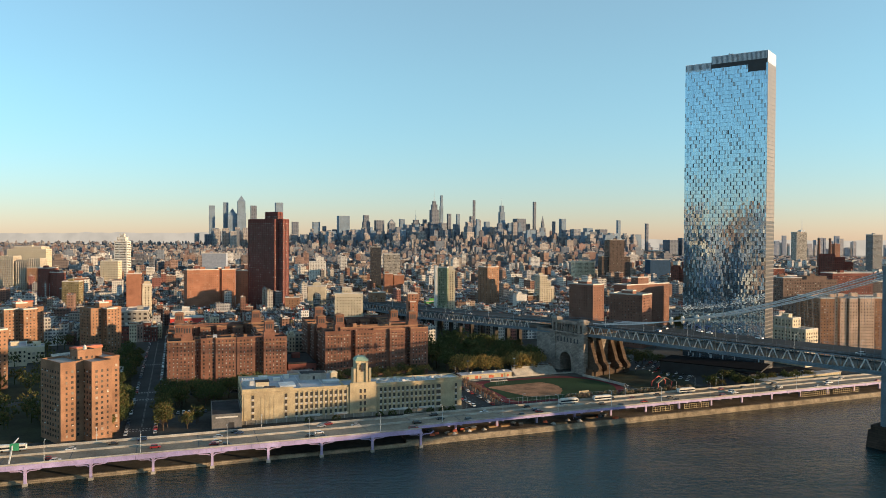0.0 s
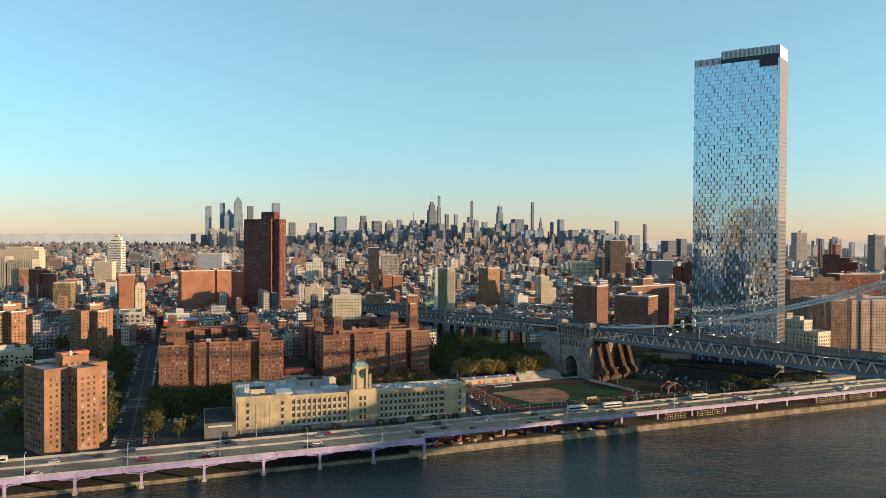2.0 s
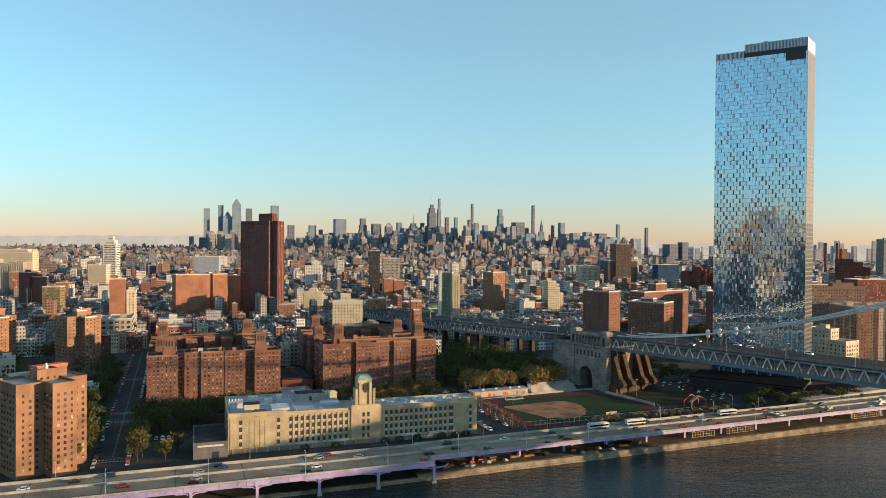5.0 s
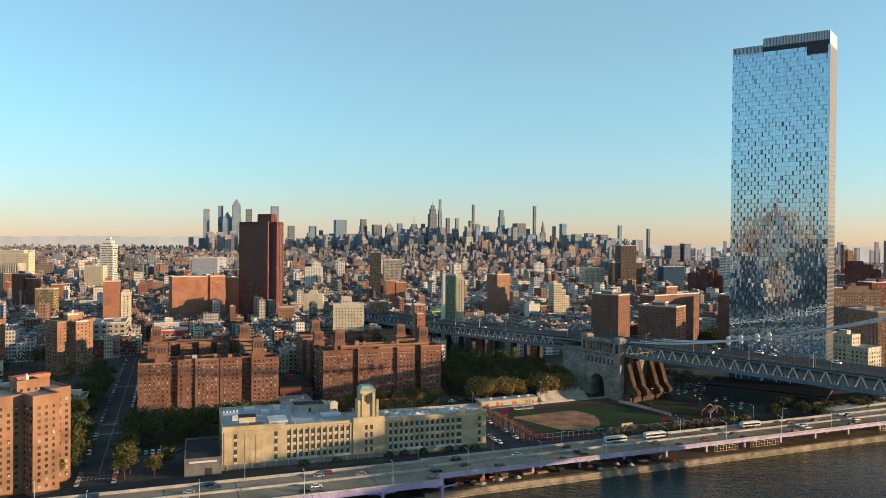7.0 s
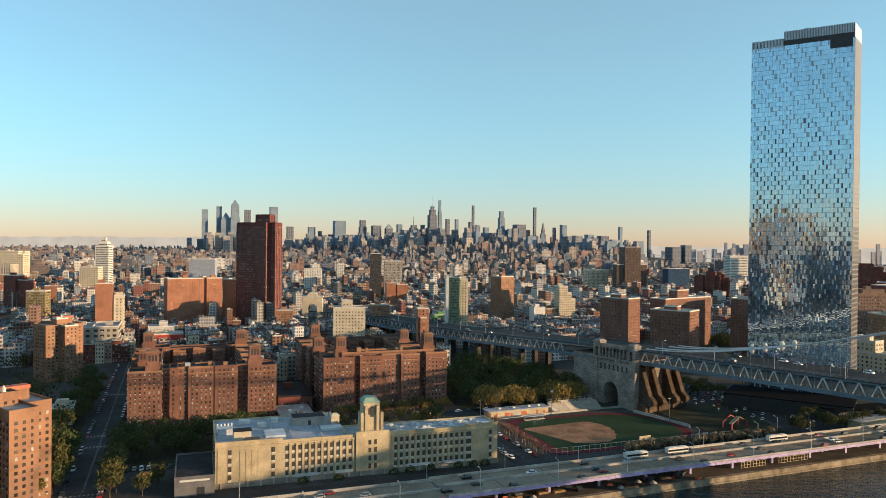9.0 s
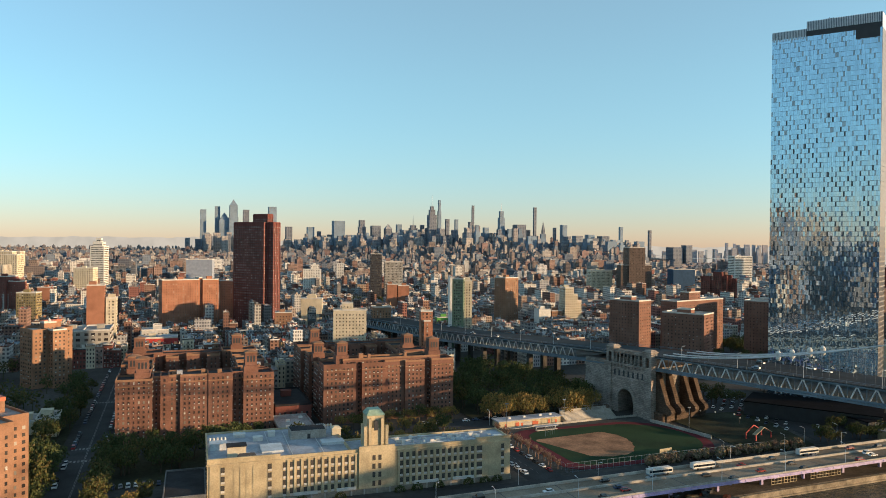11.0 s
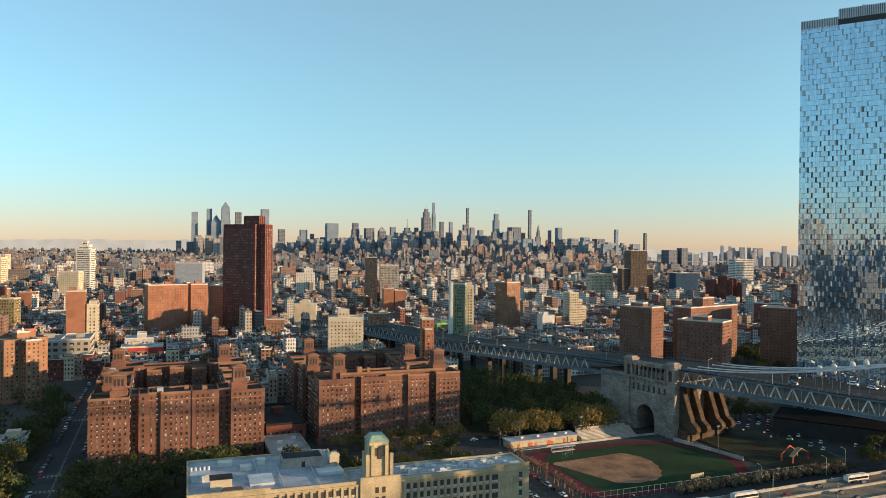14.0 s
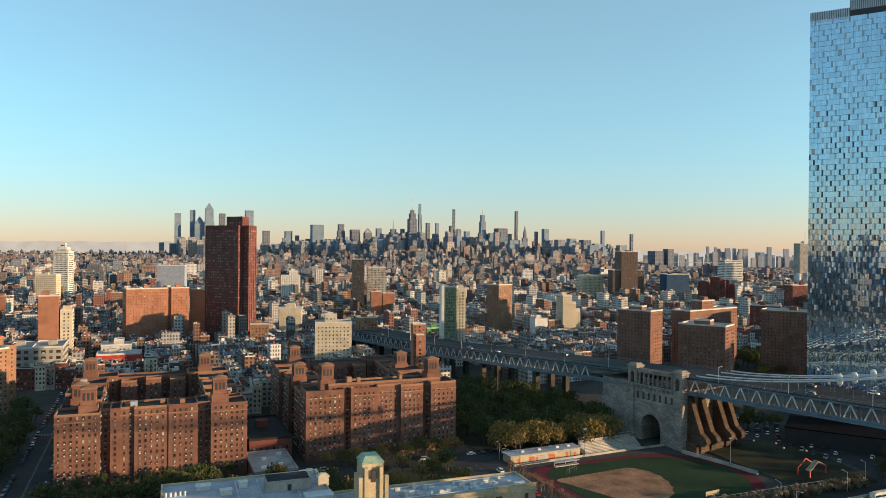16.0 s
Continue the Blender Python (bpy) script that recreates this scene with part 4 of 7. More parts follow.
# ---- brick courtyard blocks ----
def cupola(root, x, y, z, wall, h=9.6):
    Geo().box(x - 3.9, y - 3.9, z - 3, x + 3.9, y + 3.9, z + 2.6).part("cupola_base", wall, root)
    Geo().box(x - 3.2, y - 3.2, z + 2.6, x + 3.2, y + 3.2, z + h).part("cupola", wall, root)
    # dark plates on the solid cupola, for the shade within its openings
    for k in (-1.7, 0, 1.7):
        Geo().box(x + k - 0.5, y - 3.3, z + h - 5.0, x + k + 0.5, y - 3.1, z + h - 1.6).part("cupola_opening", DARK, root)
        Geo().box(x - 3.3, y + k - 0.5, z + h - 5.0, x - 3.1, y + k + 0.5, z + h - 1.6).part("cupola_opening", DARK, root)
    Geo().box(x - 3.5, y - 3.5, z + h, x + 3.5, y + 3.5, z + h + 0.45).taper(x - 3.3, y - 3.3, x + 3.3, y + 3.3, z + h + 0.45, z + h + 1.5, 0.15).part("cupola_roof", BRICK_TAN, root)


def courtyard(m, bays, depth, label, main, cups, singles):
    """bays: (x0, x1, setback, top) along the street front; a main range and wings close a court behind."""
    L = bays[-1][1]
    boxes = [(x0, s, x1, s + 15, t) for x0, x1, s, t in bays]
    if main:
        boxes.append((bays[0][1] - 7, 5.0, bays[-1][0] + 7, 15.5, main))
    for x0, x1 in ((0, 17), (L - 17, L)):
        for k in range(5):
            y0, y1 = 16 + (depth - 32) * k / 5, 16 + (depth - 32) * (k + 1) / 5
            off = 4.5 if k % 2 else 0.0
            boxes.append((x0 + (off if x0 == 0 else 0), y0 + 0.03, x1 - (off if x0 else 0), y1, 34.6 + (k % 3) * 1.1))
    boxes += [(0, depth - 16, 22, depth, 36.5), (L - 22, depth - 16, L, depth, 36.5), (22, depth - 14, L - 22, depth - 1, 35.4)]
    for k in range(3):
        x = 24 + k * (L - 48 - 8) / 2
        boxes.append((x, depth - 20, x + 8, depth - 14.03, 34.2 + k % 2))
    root = block("courtyard_block", m, boxes, BRICK, label, floor=2.6, pitch=2.45, win=(0.9, 1.25), singles=singles, skip_top=0.0, bulk=False, roof=ROOF_D, coping=BRICK_TAN, group="brick courtyard blocks", ac=0.45)
    for x, y, z in cups:
        cupola(root, x, y, z, BRICK, 8.6 if y > 20 else 9.6)
    for x0, x1, s, t in bays:
        if x1 - x0 > 5:
            Geo().box(x0 - 0.12, s - 0.3, t - 3.0, x1 + 0.12, s + 0.02, t - 2.65).box(x0 - 0.18, s - 0.42, t - 2.65, x1 + 0.18, s + 0.02, t - 2.5).part("cornice", BRICK_TAN, root)
    for x in (0, L):
        Geo().box(x - 0.25, 0.3, 33.0, x + 0.25, 15, 33.4).part("cornice", BRICK_TAN, root)
    rng = random.Random(label)
    for k in range(16):
        x, y = rng.choice(((rng.uniform(2, L - 6), rng.uniform(6, 12)), (rng.uniform(2, 10), rng.uniform(20, depth - 18)), (L - rng.uniform(6, 14), rng.uniform(20, depth - 18))))
        top = max((b_[4] for b_ in boxes if b_[0] < x < b_[2] and b_[1] < y < b_[3]), default=0)
        if top:
            Geo().box(x, y, top + 0.1, x + rng.uniform(1.5, 3.4), y + rng.uniform(1.5, 3), top + rng.uniform(1.4, 3)).part("roof_hut", BRICK_TAN if k % 3 else ROOF_W, root)
    return root


courtyard(GM(-140, 172, 0), [(0, 18, 0, 36.0), (18, 22, 7, 36), (22, 26.2, 3.4, 36.6), (26.2, 32, 4.2, 36.8), (32, 46.5, 3.0, 36.8), (46.5, 59.3, 2.6, 36.8), (59.3, 65, 6, 36.6), (65, 81.5, 1.0, 36.2)], 108,
          "red-brown brick courtyard apartment block with rooftop cupolas", 0, ((13, 8.5, 37), (69.5, 9.5, 38.0), (8, 100, 37.5), (69, 100, 37.5), (8, 30, 36)), 300)
courtyard(GM(-29, 180, 0), [(0, 19.5, 0, 37.4), (19.5, 23.5, 8, 37.5), (23.5, 38, 1.5, 37.2), (38, 50.5, 3.0, 38), (50.5, 63, 1.2, 37.6), (63, 67, 8, 38), (67, 81.5, 0, 38.2)], 112,
          "red-brown brick courtyard apartment block beside the bridge", 39.6, ((12.5, 10, 40), (71, 10, 40.5), (13.5, 104, 38), (72, 66, 37), (5, 45, 36.5)), 300)
root = block("building", GM(-58, 150, 0), [(0, 0, 19.5, 34, 9)], BRICK_BR, "low brick shop building with a grey flat roof", roof=ROOF_G, coping=ROOF_G, floor=3.6, bulk=False)
for x, y in ((4, 6), (12, 9), (6, 20), (14, 26)):
    Geo().box(x, y, 9.1, x + 2.2, y + 1.6, 10.4).part("roof_unit", AC, root)
block("building", GM(-55.5, 188, 0), [(0, 0, 21, 50, 14)], BRICK_DK, "dark brick tenement between the courtyard blocks", roof=ROOF_D, coping=ROOF_D)

# ---- cross-plan brick towers ----
def cross_tower(x, y, yaw, h, label, singles=0, scale=1.0, wall=BRICK_TAN):
    k = scale
    boxes = [(0, 0, 12.5 * k, 24 * k, h), (12.5 * k, -9 * k, 24 * k, 16 * k, h), (24 * k, 2 * k, 34 * k, 26 * k, h), (10 * k, 24 * k, 26 * k, 34 * k, h), (12 * k, 6 * k, 22 * k, 14 * k, h + 4.5)]
    root = block("apartment_tower", W(x, y, 0, yaw), boxes, wall, label, floor=2.75, pitch=2.9, win=(1.15, 1.2), singles=singles, group="cross-plan brick towers", bulk=False)
    Geo().box(14 * k, 14.5 * k, h, 30 * k, 19 * k, h + 4.6).part("plant_room", BRICK_TAN, root)
    Geo().box(13.7 * k, 14.2 * k, h + 4.6, 30.3 * k, 19.3 * k, h + 6.0).part("plant_room_top", ORANGE, root, "orange-red rooftop plant casing")
    Geo().tube(17 * k, 8 * k, h + 4.5, h + 7.0, 0.9, 0.8, 9).tube(17 * k, 8 * k, h + 7.0, h + 8.2, 0.8, 0.1, 9).part("roof_vent", AC, root)
    return root


cross_tower(-195, 367, 52, 43.8, "brick cross-plan apartment tower beside the highway", 300, scale=0.94)
cross_tower(-322, 474, 52, 44, "brick cross-plan apartment tower near the river")
cross_tower(-311, 638, 52, 44.5, "brick cross-plan apartment tower by the side street", scale=0.85)
cross_tower(-384, 632, 52, 44, "brick cross-plan apartment tower among lawns")
block("building", GM(-181, 200, 0, 2), [(0, 0, 11, 20, 12.5), (-14, 8, 0, 26, 10)], CREAM, "low cream community building beside the street", floor=3.4, pitch=3.4, win=(1.4, 1.6))
block("building", W(-352, 585, 0, 30), [(0, 0, 13, 34, 18), (13, 14, 26, 30, 16)], CREAM, "pale L-shaped school among lawns", floor=3.6, pitch=3.2, win=(1.8, 1.8), roof=ROOF_W)

# ---- landmark buildings of the middle distance ----
def slab(x, y, yaw, L, D, h, wall, label, **kw):
    return block("building", W(x, y, 0, yaw), [(0, 0, L, D, h)], wall, label, **kw)


def ribbed(name, m, boxes, wall, label, category, pitch, rib, proud, faces="flr", z0=4.0, mullion=None, glass=None):
    """A tall block of boxes (x0, y0, x1, y1, top) whose windows lie between upright ribs of brick or stone."""
    root = thing(name, m, label, category)
    for x0, y0, x1, y1, top in boxes:
        Geo().box(x0, y0, z0 - 1.5, x1, y1, top).part("wall", wall, root)
        Geo().box(x0 + 0.4, y0 + 0.4, top + 0.01, x1 - 0.4, y1 - 0.4, top + 0.15, base=False).part("roof", ROOF_D, root)
        g = Geo()
        parapet(g, (x0, y0, x1, y1, top), 0.4, 1.4)
        g.part("parapet", wall, root)
        ribs, panes = Geo(), Geo()
        for side, length, at in (("f", x1 - x0, lambda q: (x0 + q, y0, 0)), ("l", y1 - y0, lambda q: (x0, y1 - q, -90)), ("r", y1 - y0, lambda q: (x1, y0 + q, 90))):
            if side not in faces:
                continue
            n = max(1, round(length / pitch))
            for k in range(n + 1):
                x, y, a = at(length * k / n)
                mm = pose(x, y, 0, 0, 0, a)
                ribs.box(-rib / 2, -proud, z0, rib / 2, 0.1, top + 0.6, mm)
                if k == n:
                    break
                x, y, a = at(length * (k + 0.5) / n)
                mm = pose(x, y, 0, 0, 0, a)
                w = (length / n - rib) * 0.42
                for j in range(int((top - z0 - 3) / 2.95)):
                    z = z0 + 2.0 + j * 2.95
                    panes.box(-w, -0.08, z - 0.7, w, 0.05, z + 0.75, mm)
        ribs.part("rib", mullion or wall, root, kind="stuff")
        panes.part("glazing", glass or MUTED, root, kind="stuff")
    return root


# tall brown tower
ribbed("high_rise", W(-262, 975, 0, -28), [(0, 0, 45, 16.5, 131.5), (45, 5.5, 54.3, 17, 131.5), (26, 4, 47, 13, 141)], mat("maroon_brick", (0.18, 0.066, 0.056), 0.9, 0.3, 0.12, 2.2), "very tall dark red-brown brick apartment high-rise", "skyscraper", 3.2, 1.2, 0.4, glass=mat("curtained_panes", (0, 0, 0), 0.3, 0.15, 0.3, 2, spread=[(0.06, 0.05, 0.05), (0.22, 0.17, 0.15), (0.10, 0.08, 0.075), (0.36, 0.31, 0.28), (0.05, 0.045, 0.045), (0.15, 0.12, 0.11)]))
block("building", W(-326, 922, 0, 33), [(0, 0, 40, 18, 66), (40, 2.4, 44, 18, 68), (44, 0, 62, 18, 66)], BRICK_OR, "wide orange brick apartment slab beside the high-rise", floor=2.9, pitch=2.6, win=(0.8, 1.1))
block("building", W(-282, 985, 0, -24), [(0, 0, 34, 18, 63)], BRICK_OR, "shaded wing of the orange brick slab", floor=2.9, pitch=2.6, win=(0.8, 1.1), glass=MUTED)
block("building", W(-117, 780, 0, 8), [(0, 0, 30, 18, 48), (8, 4, 18, 14, 54)], CREAM, "cream brick apartment house with many windows", floor=3.1, pitch=3.0, win=(1.1, 1.25))
slab(-344, 786, 20, 15, 15, 68, BRICK_OR, "blank red brick slab with pale flank", faces="r")
slab(-329, 792, 20, 9, 15, 56, CREAM, "narrow cream flats beside a red slab")
block("building", W(-671, 1480, 0, 5), [(0, 0, 25, 24, 98), (4, 3, 21, 20, 106), (8, 7, 17, 15, 113)], WHITE, "white stepped tower with banded windows", floor=3.4, pitch=2.2, win=(1.9, 1.6))
slab(-662, 1400, 5, 33, 22, 60, CREAM, "cream office block below a white tower", floor=3.4, pitch=3.0)
root = thing("arch_monument", W(-189, 1010, 0, -85), "cream stone triumphal arch at the bridge entrance", "monument")
wall_slab(arch_outline(0, 25, 3, 40, 12.5, 11, 29), -13, 0).part("arch_body", CREAM, root)
Geo().box(-13.6, -0.8, 40, 0.6, 25.8, 41.6).part("cornice", COPING, root)
Geo().box(-10, 7, 41.6, -1, 18, 44.6).taper(-9.5, 7.5, -1.5, 17.5, 44.6, 46.2, 0.7).part("attic", CREAM, root)
slab(-92, 905, 12, 20, 16, 40, BRICK_TAN, "tan brick flats with a blank side")
slab(-9.6, 865, 5, 2.6, 16, 75, WHITE, "slim white tower edge beside green glass", faces="")
slab(-6.8, 866, -12, 11.5, 9, 73.5, mat("pale_green_glass", (0.16, 0.21, 0.13), 0.4, 0.2), "slim pale green glass apartment tower", pitch=2.2)
slab(6, 876, 5, 8, 16, 71, CREAM, "cream brick apartment slab with balconies", pitch=2.8)
slab(62, 1015, 38, 22, 20, 68, BRICK_TAN, "orange brown brick block with stepped top")
block("building", W(137, 788, 0, -47), [(0, 0, 31, 20, 60), (8, 5, 20, 13, 63)], BRICK_BR, "dark brick public housing slab with a sunlit end", floor=2.8, pitch=3.0, win=(0.85, 1.05), glass=MUTED)
block("building", W(166, 724, 0, -40), [(0, 0, 35, 22, 54.5), (10, 6, 22, 14, 57.5)], BRICK_BR, "dark brick housing slab by the bridge", floor=2.8, pitch=3.0, win=(0.85, 1.05), glass=MUTED)
block("building", W(199, 786, 0, 36), [(0, 0, 74, 18, 58.5), (24, 4, 42, 14, 66)], BRICK_BR, "orange brick housing slab with rooftop frame", floor=2.8, pitch=3.0, win=(0.85, 1.05), glass=MUTED)
block("building", W(268, 802, 0, -40), [(0, 0, 42, 20, 59)], BRICK_BR, "dark brick housing slab behind trees", floor=2.8, pitch=3.0, win=(0.85, 1.05), glass=MUTED)
block("building", W(330, 1500, 0, 8), [(15, 0, 47, 30, 106), (0, 4, 62, 26, 72)], mat("umber_brick", (0.14, 0.10, 0.08), 0.9, 0.3), "dark brown stepped apartment tower", floor=3.0, pitch=3.0, glass=MUTED, ac=0.02)
slab(-140, 1400, 8, 20, 20, 90, DARK, "slim black glass office tower", pitch=2.0, glass=MUTED, ac=0.0)
slab(-116, 1420, 8, 32, 24, 76, CONC, "pale modern office slab", pitch=2.4)
# first bay gets the darker tan brick: its shade is put into wall colour
block("building", W(345, 662, 0, 3), [(0, 0, 13.5, 40, 55.4), (13.5, 5, 19.5, 40, 54.6), (19.5, 1.2, 25.5, 40, 54.6), (25.5, 5, 27.5, 40, 54.6), (27.5, 0.2, 35.5, 40, 55), (35.5, 4, 37.5, 40, 54.6), (37.5, 0, 51, 40, 55.6), (53, 8, 90, 40, 55)], mat("pinkish_tan_brick", (0.60, 0.42, 0.30), 0.9, 0.25, 0.12, 2.2), "ribbed tan and pink brick apartment slab", floor=2.8, pitch=2.7, win=(0.9, 1.1), margin=1.2, walls=(BRICK_TAN, CREAM, MATS["pinkish_tan_brick"], CREAM, MATS["pinkish_tan_brick"], CREAM, MATS["pinkish_tan_brick"], BRICK_TAN))
block("building", W(283, 632, 0, -60), [(0, 0, 36, 17, 34), (4, 3, 22, 14, 42)], CREAM, "cream stepped apartment block behind the bridge", floor=3.0, pitch=3.2)
block("building", W(399, 850, 0, 8), [(0, 0, 24, 30, 64), (24, 2, 71, 28, 61), (34, 6, 60, 24, 65)], mat("umber_face_brick", (0.20, 0.135, 0.105), 0.9, 0.3), "dark institutional block with a white upper band", floor=3.4, pitch=3.2)
slab(560, 800, 10, 90, 24, 60, BRICK_DK, "dark brick housing slab far behind the bridge")

root = block("building", GM(-141, 470, 0), [(0, 0, 34, 20, 21)], CREAM, "pale shop house with a bright red upper front", floor=3.4, pitch=3.0, roof=ROOF_W)
Geo().box(-0.3, -0.3, 15.4, 34.3, -0.02, 20.6).part("red_front", RED_P, root)
block("building", GM(-139, 498, 0), [(0, 0, 24, 20, 25), (10, 3, 18, 14, 29)], mat("dull_white_front", (0.50, 0.48, 0.44), 0.8, 0.3, 0.2, 1.6), "white loft building with a rooftop tank", floor=3.6, pitch=3.2, roof=ROOF_W)

# ---- the city fabric ----
WALLS = [(0.255, 0.111, 0.068), (0.306, 0.153, 0.093), (0.50, 0.46, 0.40), (0.36, 0.36, 0.36), (0.187, 0.085, 0.060), (0.66, 0.61, 0.50), (0.62, 0.57, 0.47), (0.70, 0.68, 0.62), (0.42, 0.30, 0.22), (0.30, 0.33, 0.35), (0.383, 0.323, 0.238), (0.442, 0.399, 0.323), (0.281, 0.128, 0.076), (0.221, 0.204, 0.187), (0.340, 0.230, 0.153), (0.510, 0.484, 0.425), (0.170, 0.111, 0.085), (0.323, 0.102, 0.068), (0.255, 0.246, 0.238)]
ROOFS = [(0.15, 0.155, 0.165), (0.06, 0.058, 0.056), (0.30, 0.305, 0.325), (0.09, 0.086, 0.082), (0.20, 0.195, 0.19), (0.14, 0.07, 0.055), (0.56, 0.57, 0.60), (0.05, 0.05, 0.05), (0.16, 0.20, 0.24)]


def muted(cs, k):
    """The same colours drawn part of the way to grey."""
    return [tuple(v + (sum(c) / 3 - v) * k for v in c) for c in cs]


NEAR_M = city_mat("tenement_fronts", muted(WALLS, 0.32), ROOFS, dark=0.22)
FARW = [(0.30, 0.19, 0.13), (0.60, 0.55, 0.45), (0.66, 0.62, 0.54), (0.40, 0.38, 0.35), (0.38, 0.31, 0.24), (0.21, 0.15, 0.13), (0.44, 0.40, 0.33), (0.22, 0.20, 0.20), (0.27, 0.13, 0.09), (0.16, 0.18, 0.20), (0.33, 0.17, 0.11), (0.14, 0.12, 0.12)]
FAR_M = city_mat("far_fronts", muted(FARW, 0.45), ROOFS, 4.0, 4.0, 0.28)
rng = random.Random(21)
KEEP_CLEAR = [(388, 316, 452, 372), (-480, 262, -172, 400), (-480, 1, 300, 262), (90, 1, 420, 300)]


def clear(u, v, r=14):
    for a, b2, c, d in KEEP_CLEAR:
        if a - r < u < c + r and b2 - r < v < d + r:
            return False
    ub = 181 - 0.213 * (v - 150)
    if abs(u - ub) < 27 + r * 0.6 and v < 760:
        return False
    return True


TAKEN = []
for ob in list(scene.collection.objects):
    if ob.name.startswith(("building", "high_rise", "apartment_tower", "courtyard", "glass_tower")):
        for ch in ob.children:
            if ch.name.startswith(("wall", "core")):
                cs = [ob.matrix_world @ Vector(c) for c in ch.bound_box]
                TAKEN.append((min(c.x for c in cs), min(c.y for c in cs), max(c.x for c in cs), max(c.y for c in cs)))


TAKEN.append((-165, 1290, -35, 1400))


def free(x, y, r):
    return not any(a - r < x < c + r and b2 - r < y < d + r for a, b2, c, d in TAKEN)


def in_view(x, y):
    return y > 250 and -0.72 * y - 140 < x < 0.72 * y + 120


TEN_WALLS = [("red brick", BRICK), ("dark red brick", BRICK_DK), ("tan brick", BRICK_TAN), ("cream", CREAM), ("grey rendered", mat("grey_render", (0.34, 0.335, 0.33), 0.85, 0.3, 0.2, 1.6)), ("brown brick", BRICK_BR), ("off-white", mat("dull_white_paint", (0.56, 0.54, 0.50), 0.8, 0.3, 0.2, 1.6)), ("dusty pink", mat("dusty_pink_paint", (0.42, 0.28, 0.23), 0.85, 0.3, 0.2, 1.6)), ("sooty brick", mat("soot_brick", (0.12, 0.085, 0.07), 0.9, 0.35, 0.2, 1.6))]
TEN_ROOFS = [("silver", ROOF_W), ("black tar", ROOF_D), ("grey", mat("worn_felt", (0.17, 0.17, 0.175), 0.9, 0.4, 0.15, 1.0)), ("silver", ROOF_W), ("black tar", ROOF_D)]
ESCAPE = mat("escape_iron", (0.05, 0.045, 0.045), 0.7, 0.2, 0.5, 3)


def tenement(m, w, d, z, h, r):
    """One old walk-up house: walls, cornice, rows of windows, stair bulkhead, chimneys and an iron stair on its front."""
    wn_, wall = r.choice(TEN_WALLS)
    rn, roof = r.choice(TEN_ROOFS)
    storeys = max(3, int((h - 1.5) / 3.1))
    root = thing("tenement_house", m, f"{wn_} tenement of {('two three four five six seven eight nine ten eleven'.split())[min(9, storeys - 2)]} storeys with a {rn} roof", "house", "tenement houses")
    Geo().box(-w / 2, -d / 2, z - 1, w / 2, d / 2, z + h).part("wall", wall, root)
    Geo().box(-w / 2 + 0.35, -d / 2 + 0.35, z + h + 0.01, w / 2 - 0.35, d / 2 - 0.35, z + h + 0.14, base=False).part("roof", roof, root)
    g = Geo()
    parapet(g, (-w / 2, -d / 2, w / 2, d / 2, z + h), 0.32, r.uniform(0.6, 1.1))
    g.part("parapet", r.choice((wall, COPING, wall)), root)
    Geo().box(-w / 2 - 0.1, -d / 2 - 0.45, z + h - 0.5, w / 2 + 0.1, -d / 2 + 0.02, z + h + 0.25).part("cornice", r.choice((COPING, wall, BRICK_TAN, DARK)), root)
    panes, sills = Geo(), Geo()
    n = max(2, int(w / 2.1))
    for j in range(storeys):
        zz = z + 2.2 + j * (h - 2.2) / storeys
        for k in range(n):
            x = -w / 2 + w * (k + 0.5) / n
            panes.box(x - 0.5, -d / 2 - 0.05, zz - 0.85, x + 0.5, -d / 2 + 0.05, zz + 0.85)
            sills.box(x - 0.62, -d / 2 - 0.16, zz - 1.02, x + 0.62, -d / 2 + 0.02, zz - 0.85)
        for k in range(int(d / 4.2)):
            y = -d / 2 + 2.4 + k * 4.2
            for sx in (-1, 1):
                panes.box(sx * w / 2 - 0.05, y - 0.45, zz - 0.8, sx * w / 2 + 0.05, y + 0.45, zz + 0.8)
    panes.part("glazing", WIN, root, kind="stuff")
    sills.part("sill", r.choice((COPING, wall, COPING)), root, kind="stuff")
    bx, by = r.uniform(-w / 2 + 1.6, w / 2 - 1.6), r.uniform(0, d / 2 - 2.5)
    g = Geo().box(bx - 1.2, by - 1.6, z + h + 0.1, bx + 1.2, by + 1.6, z + h + 2.6).box(bx - 1.35, by - 1.75, z + h + 2.6, bx + 1.35, by + 1.75, z + h + 2.8)
    g.part("stair_bulkhead", r.choice((wall, AC, ROOF_W, BRICK_TAN)), root)
    for k in range(r.randint(1, 3)):
        x, y = r.choice((-1, 1)) * (w / 2 - 0.7), r.uniform(-d / 2 + 1, d / 2 - 1)
        Geo().box(x - 0.45, y - 0.6, z + h, x + 0.45, y + 0.6, z + h + r.uniform(1.5, 2.6)).part("chimney", r.choice((BRICK_TAN, wall, COPING)), root)
    for k in range(r.randint(1, 3)):
        x, y = r.uniform(-w / 2 + 1.2, w / 2 - 1.2), r.uniform(-d / 2 + 1.5, d / 2 - 1.5)
        Geo().box(x - 0.6, y - 0.5, z + h + 0.1, x + 0.6, y + 0.5, z + h + r.uniform(0.8, 1.4)).part("roof_unit", AC, root)
    if r.random() < 0.5:
        g = Geo()
        for j in range(1, storeys):
            zz = z + 1.1 + j * (h - 2.2) / storeys
            g.box(-1.7, -d / 2 - 1.25, zz, 1.7, -d / 2 - 0.02, zz + 0.1)
            g.box(-1.7, -d / 2 - 1.25, zz + 0.9, 1.7, -d / 2 - 1.17, zz + 1.0)
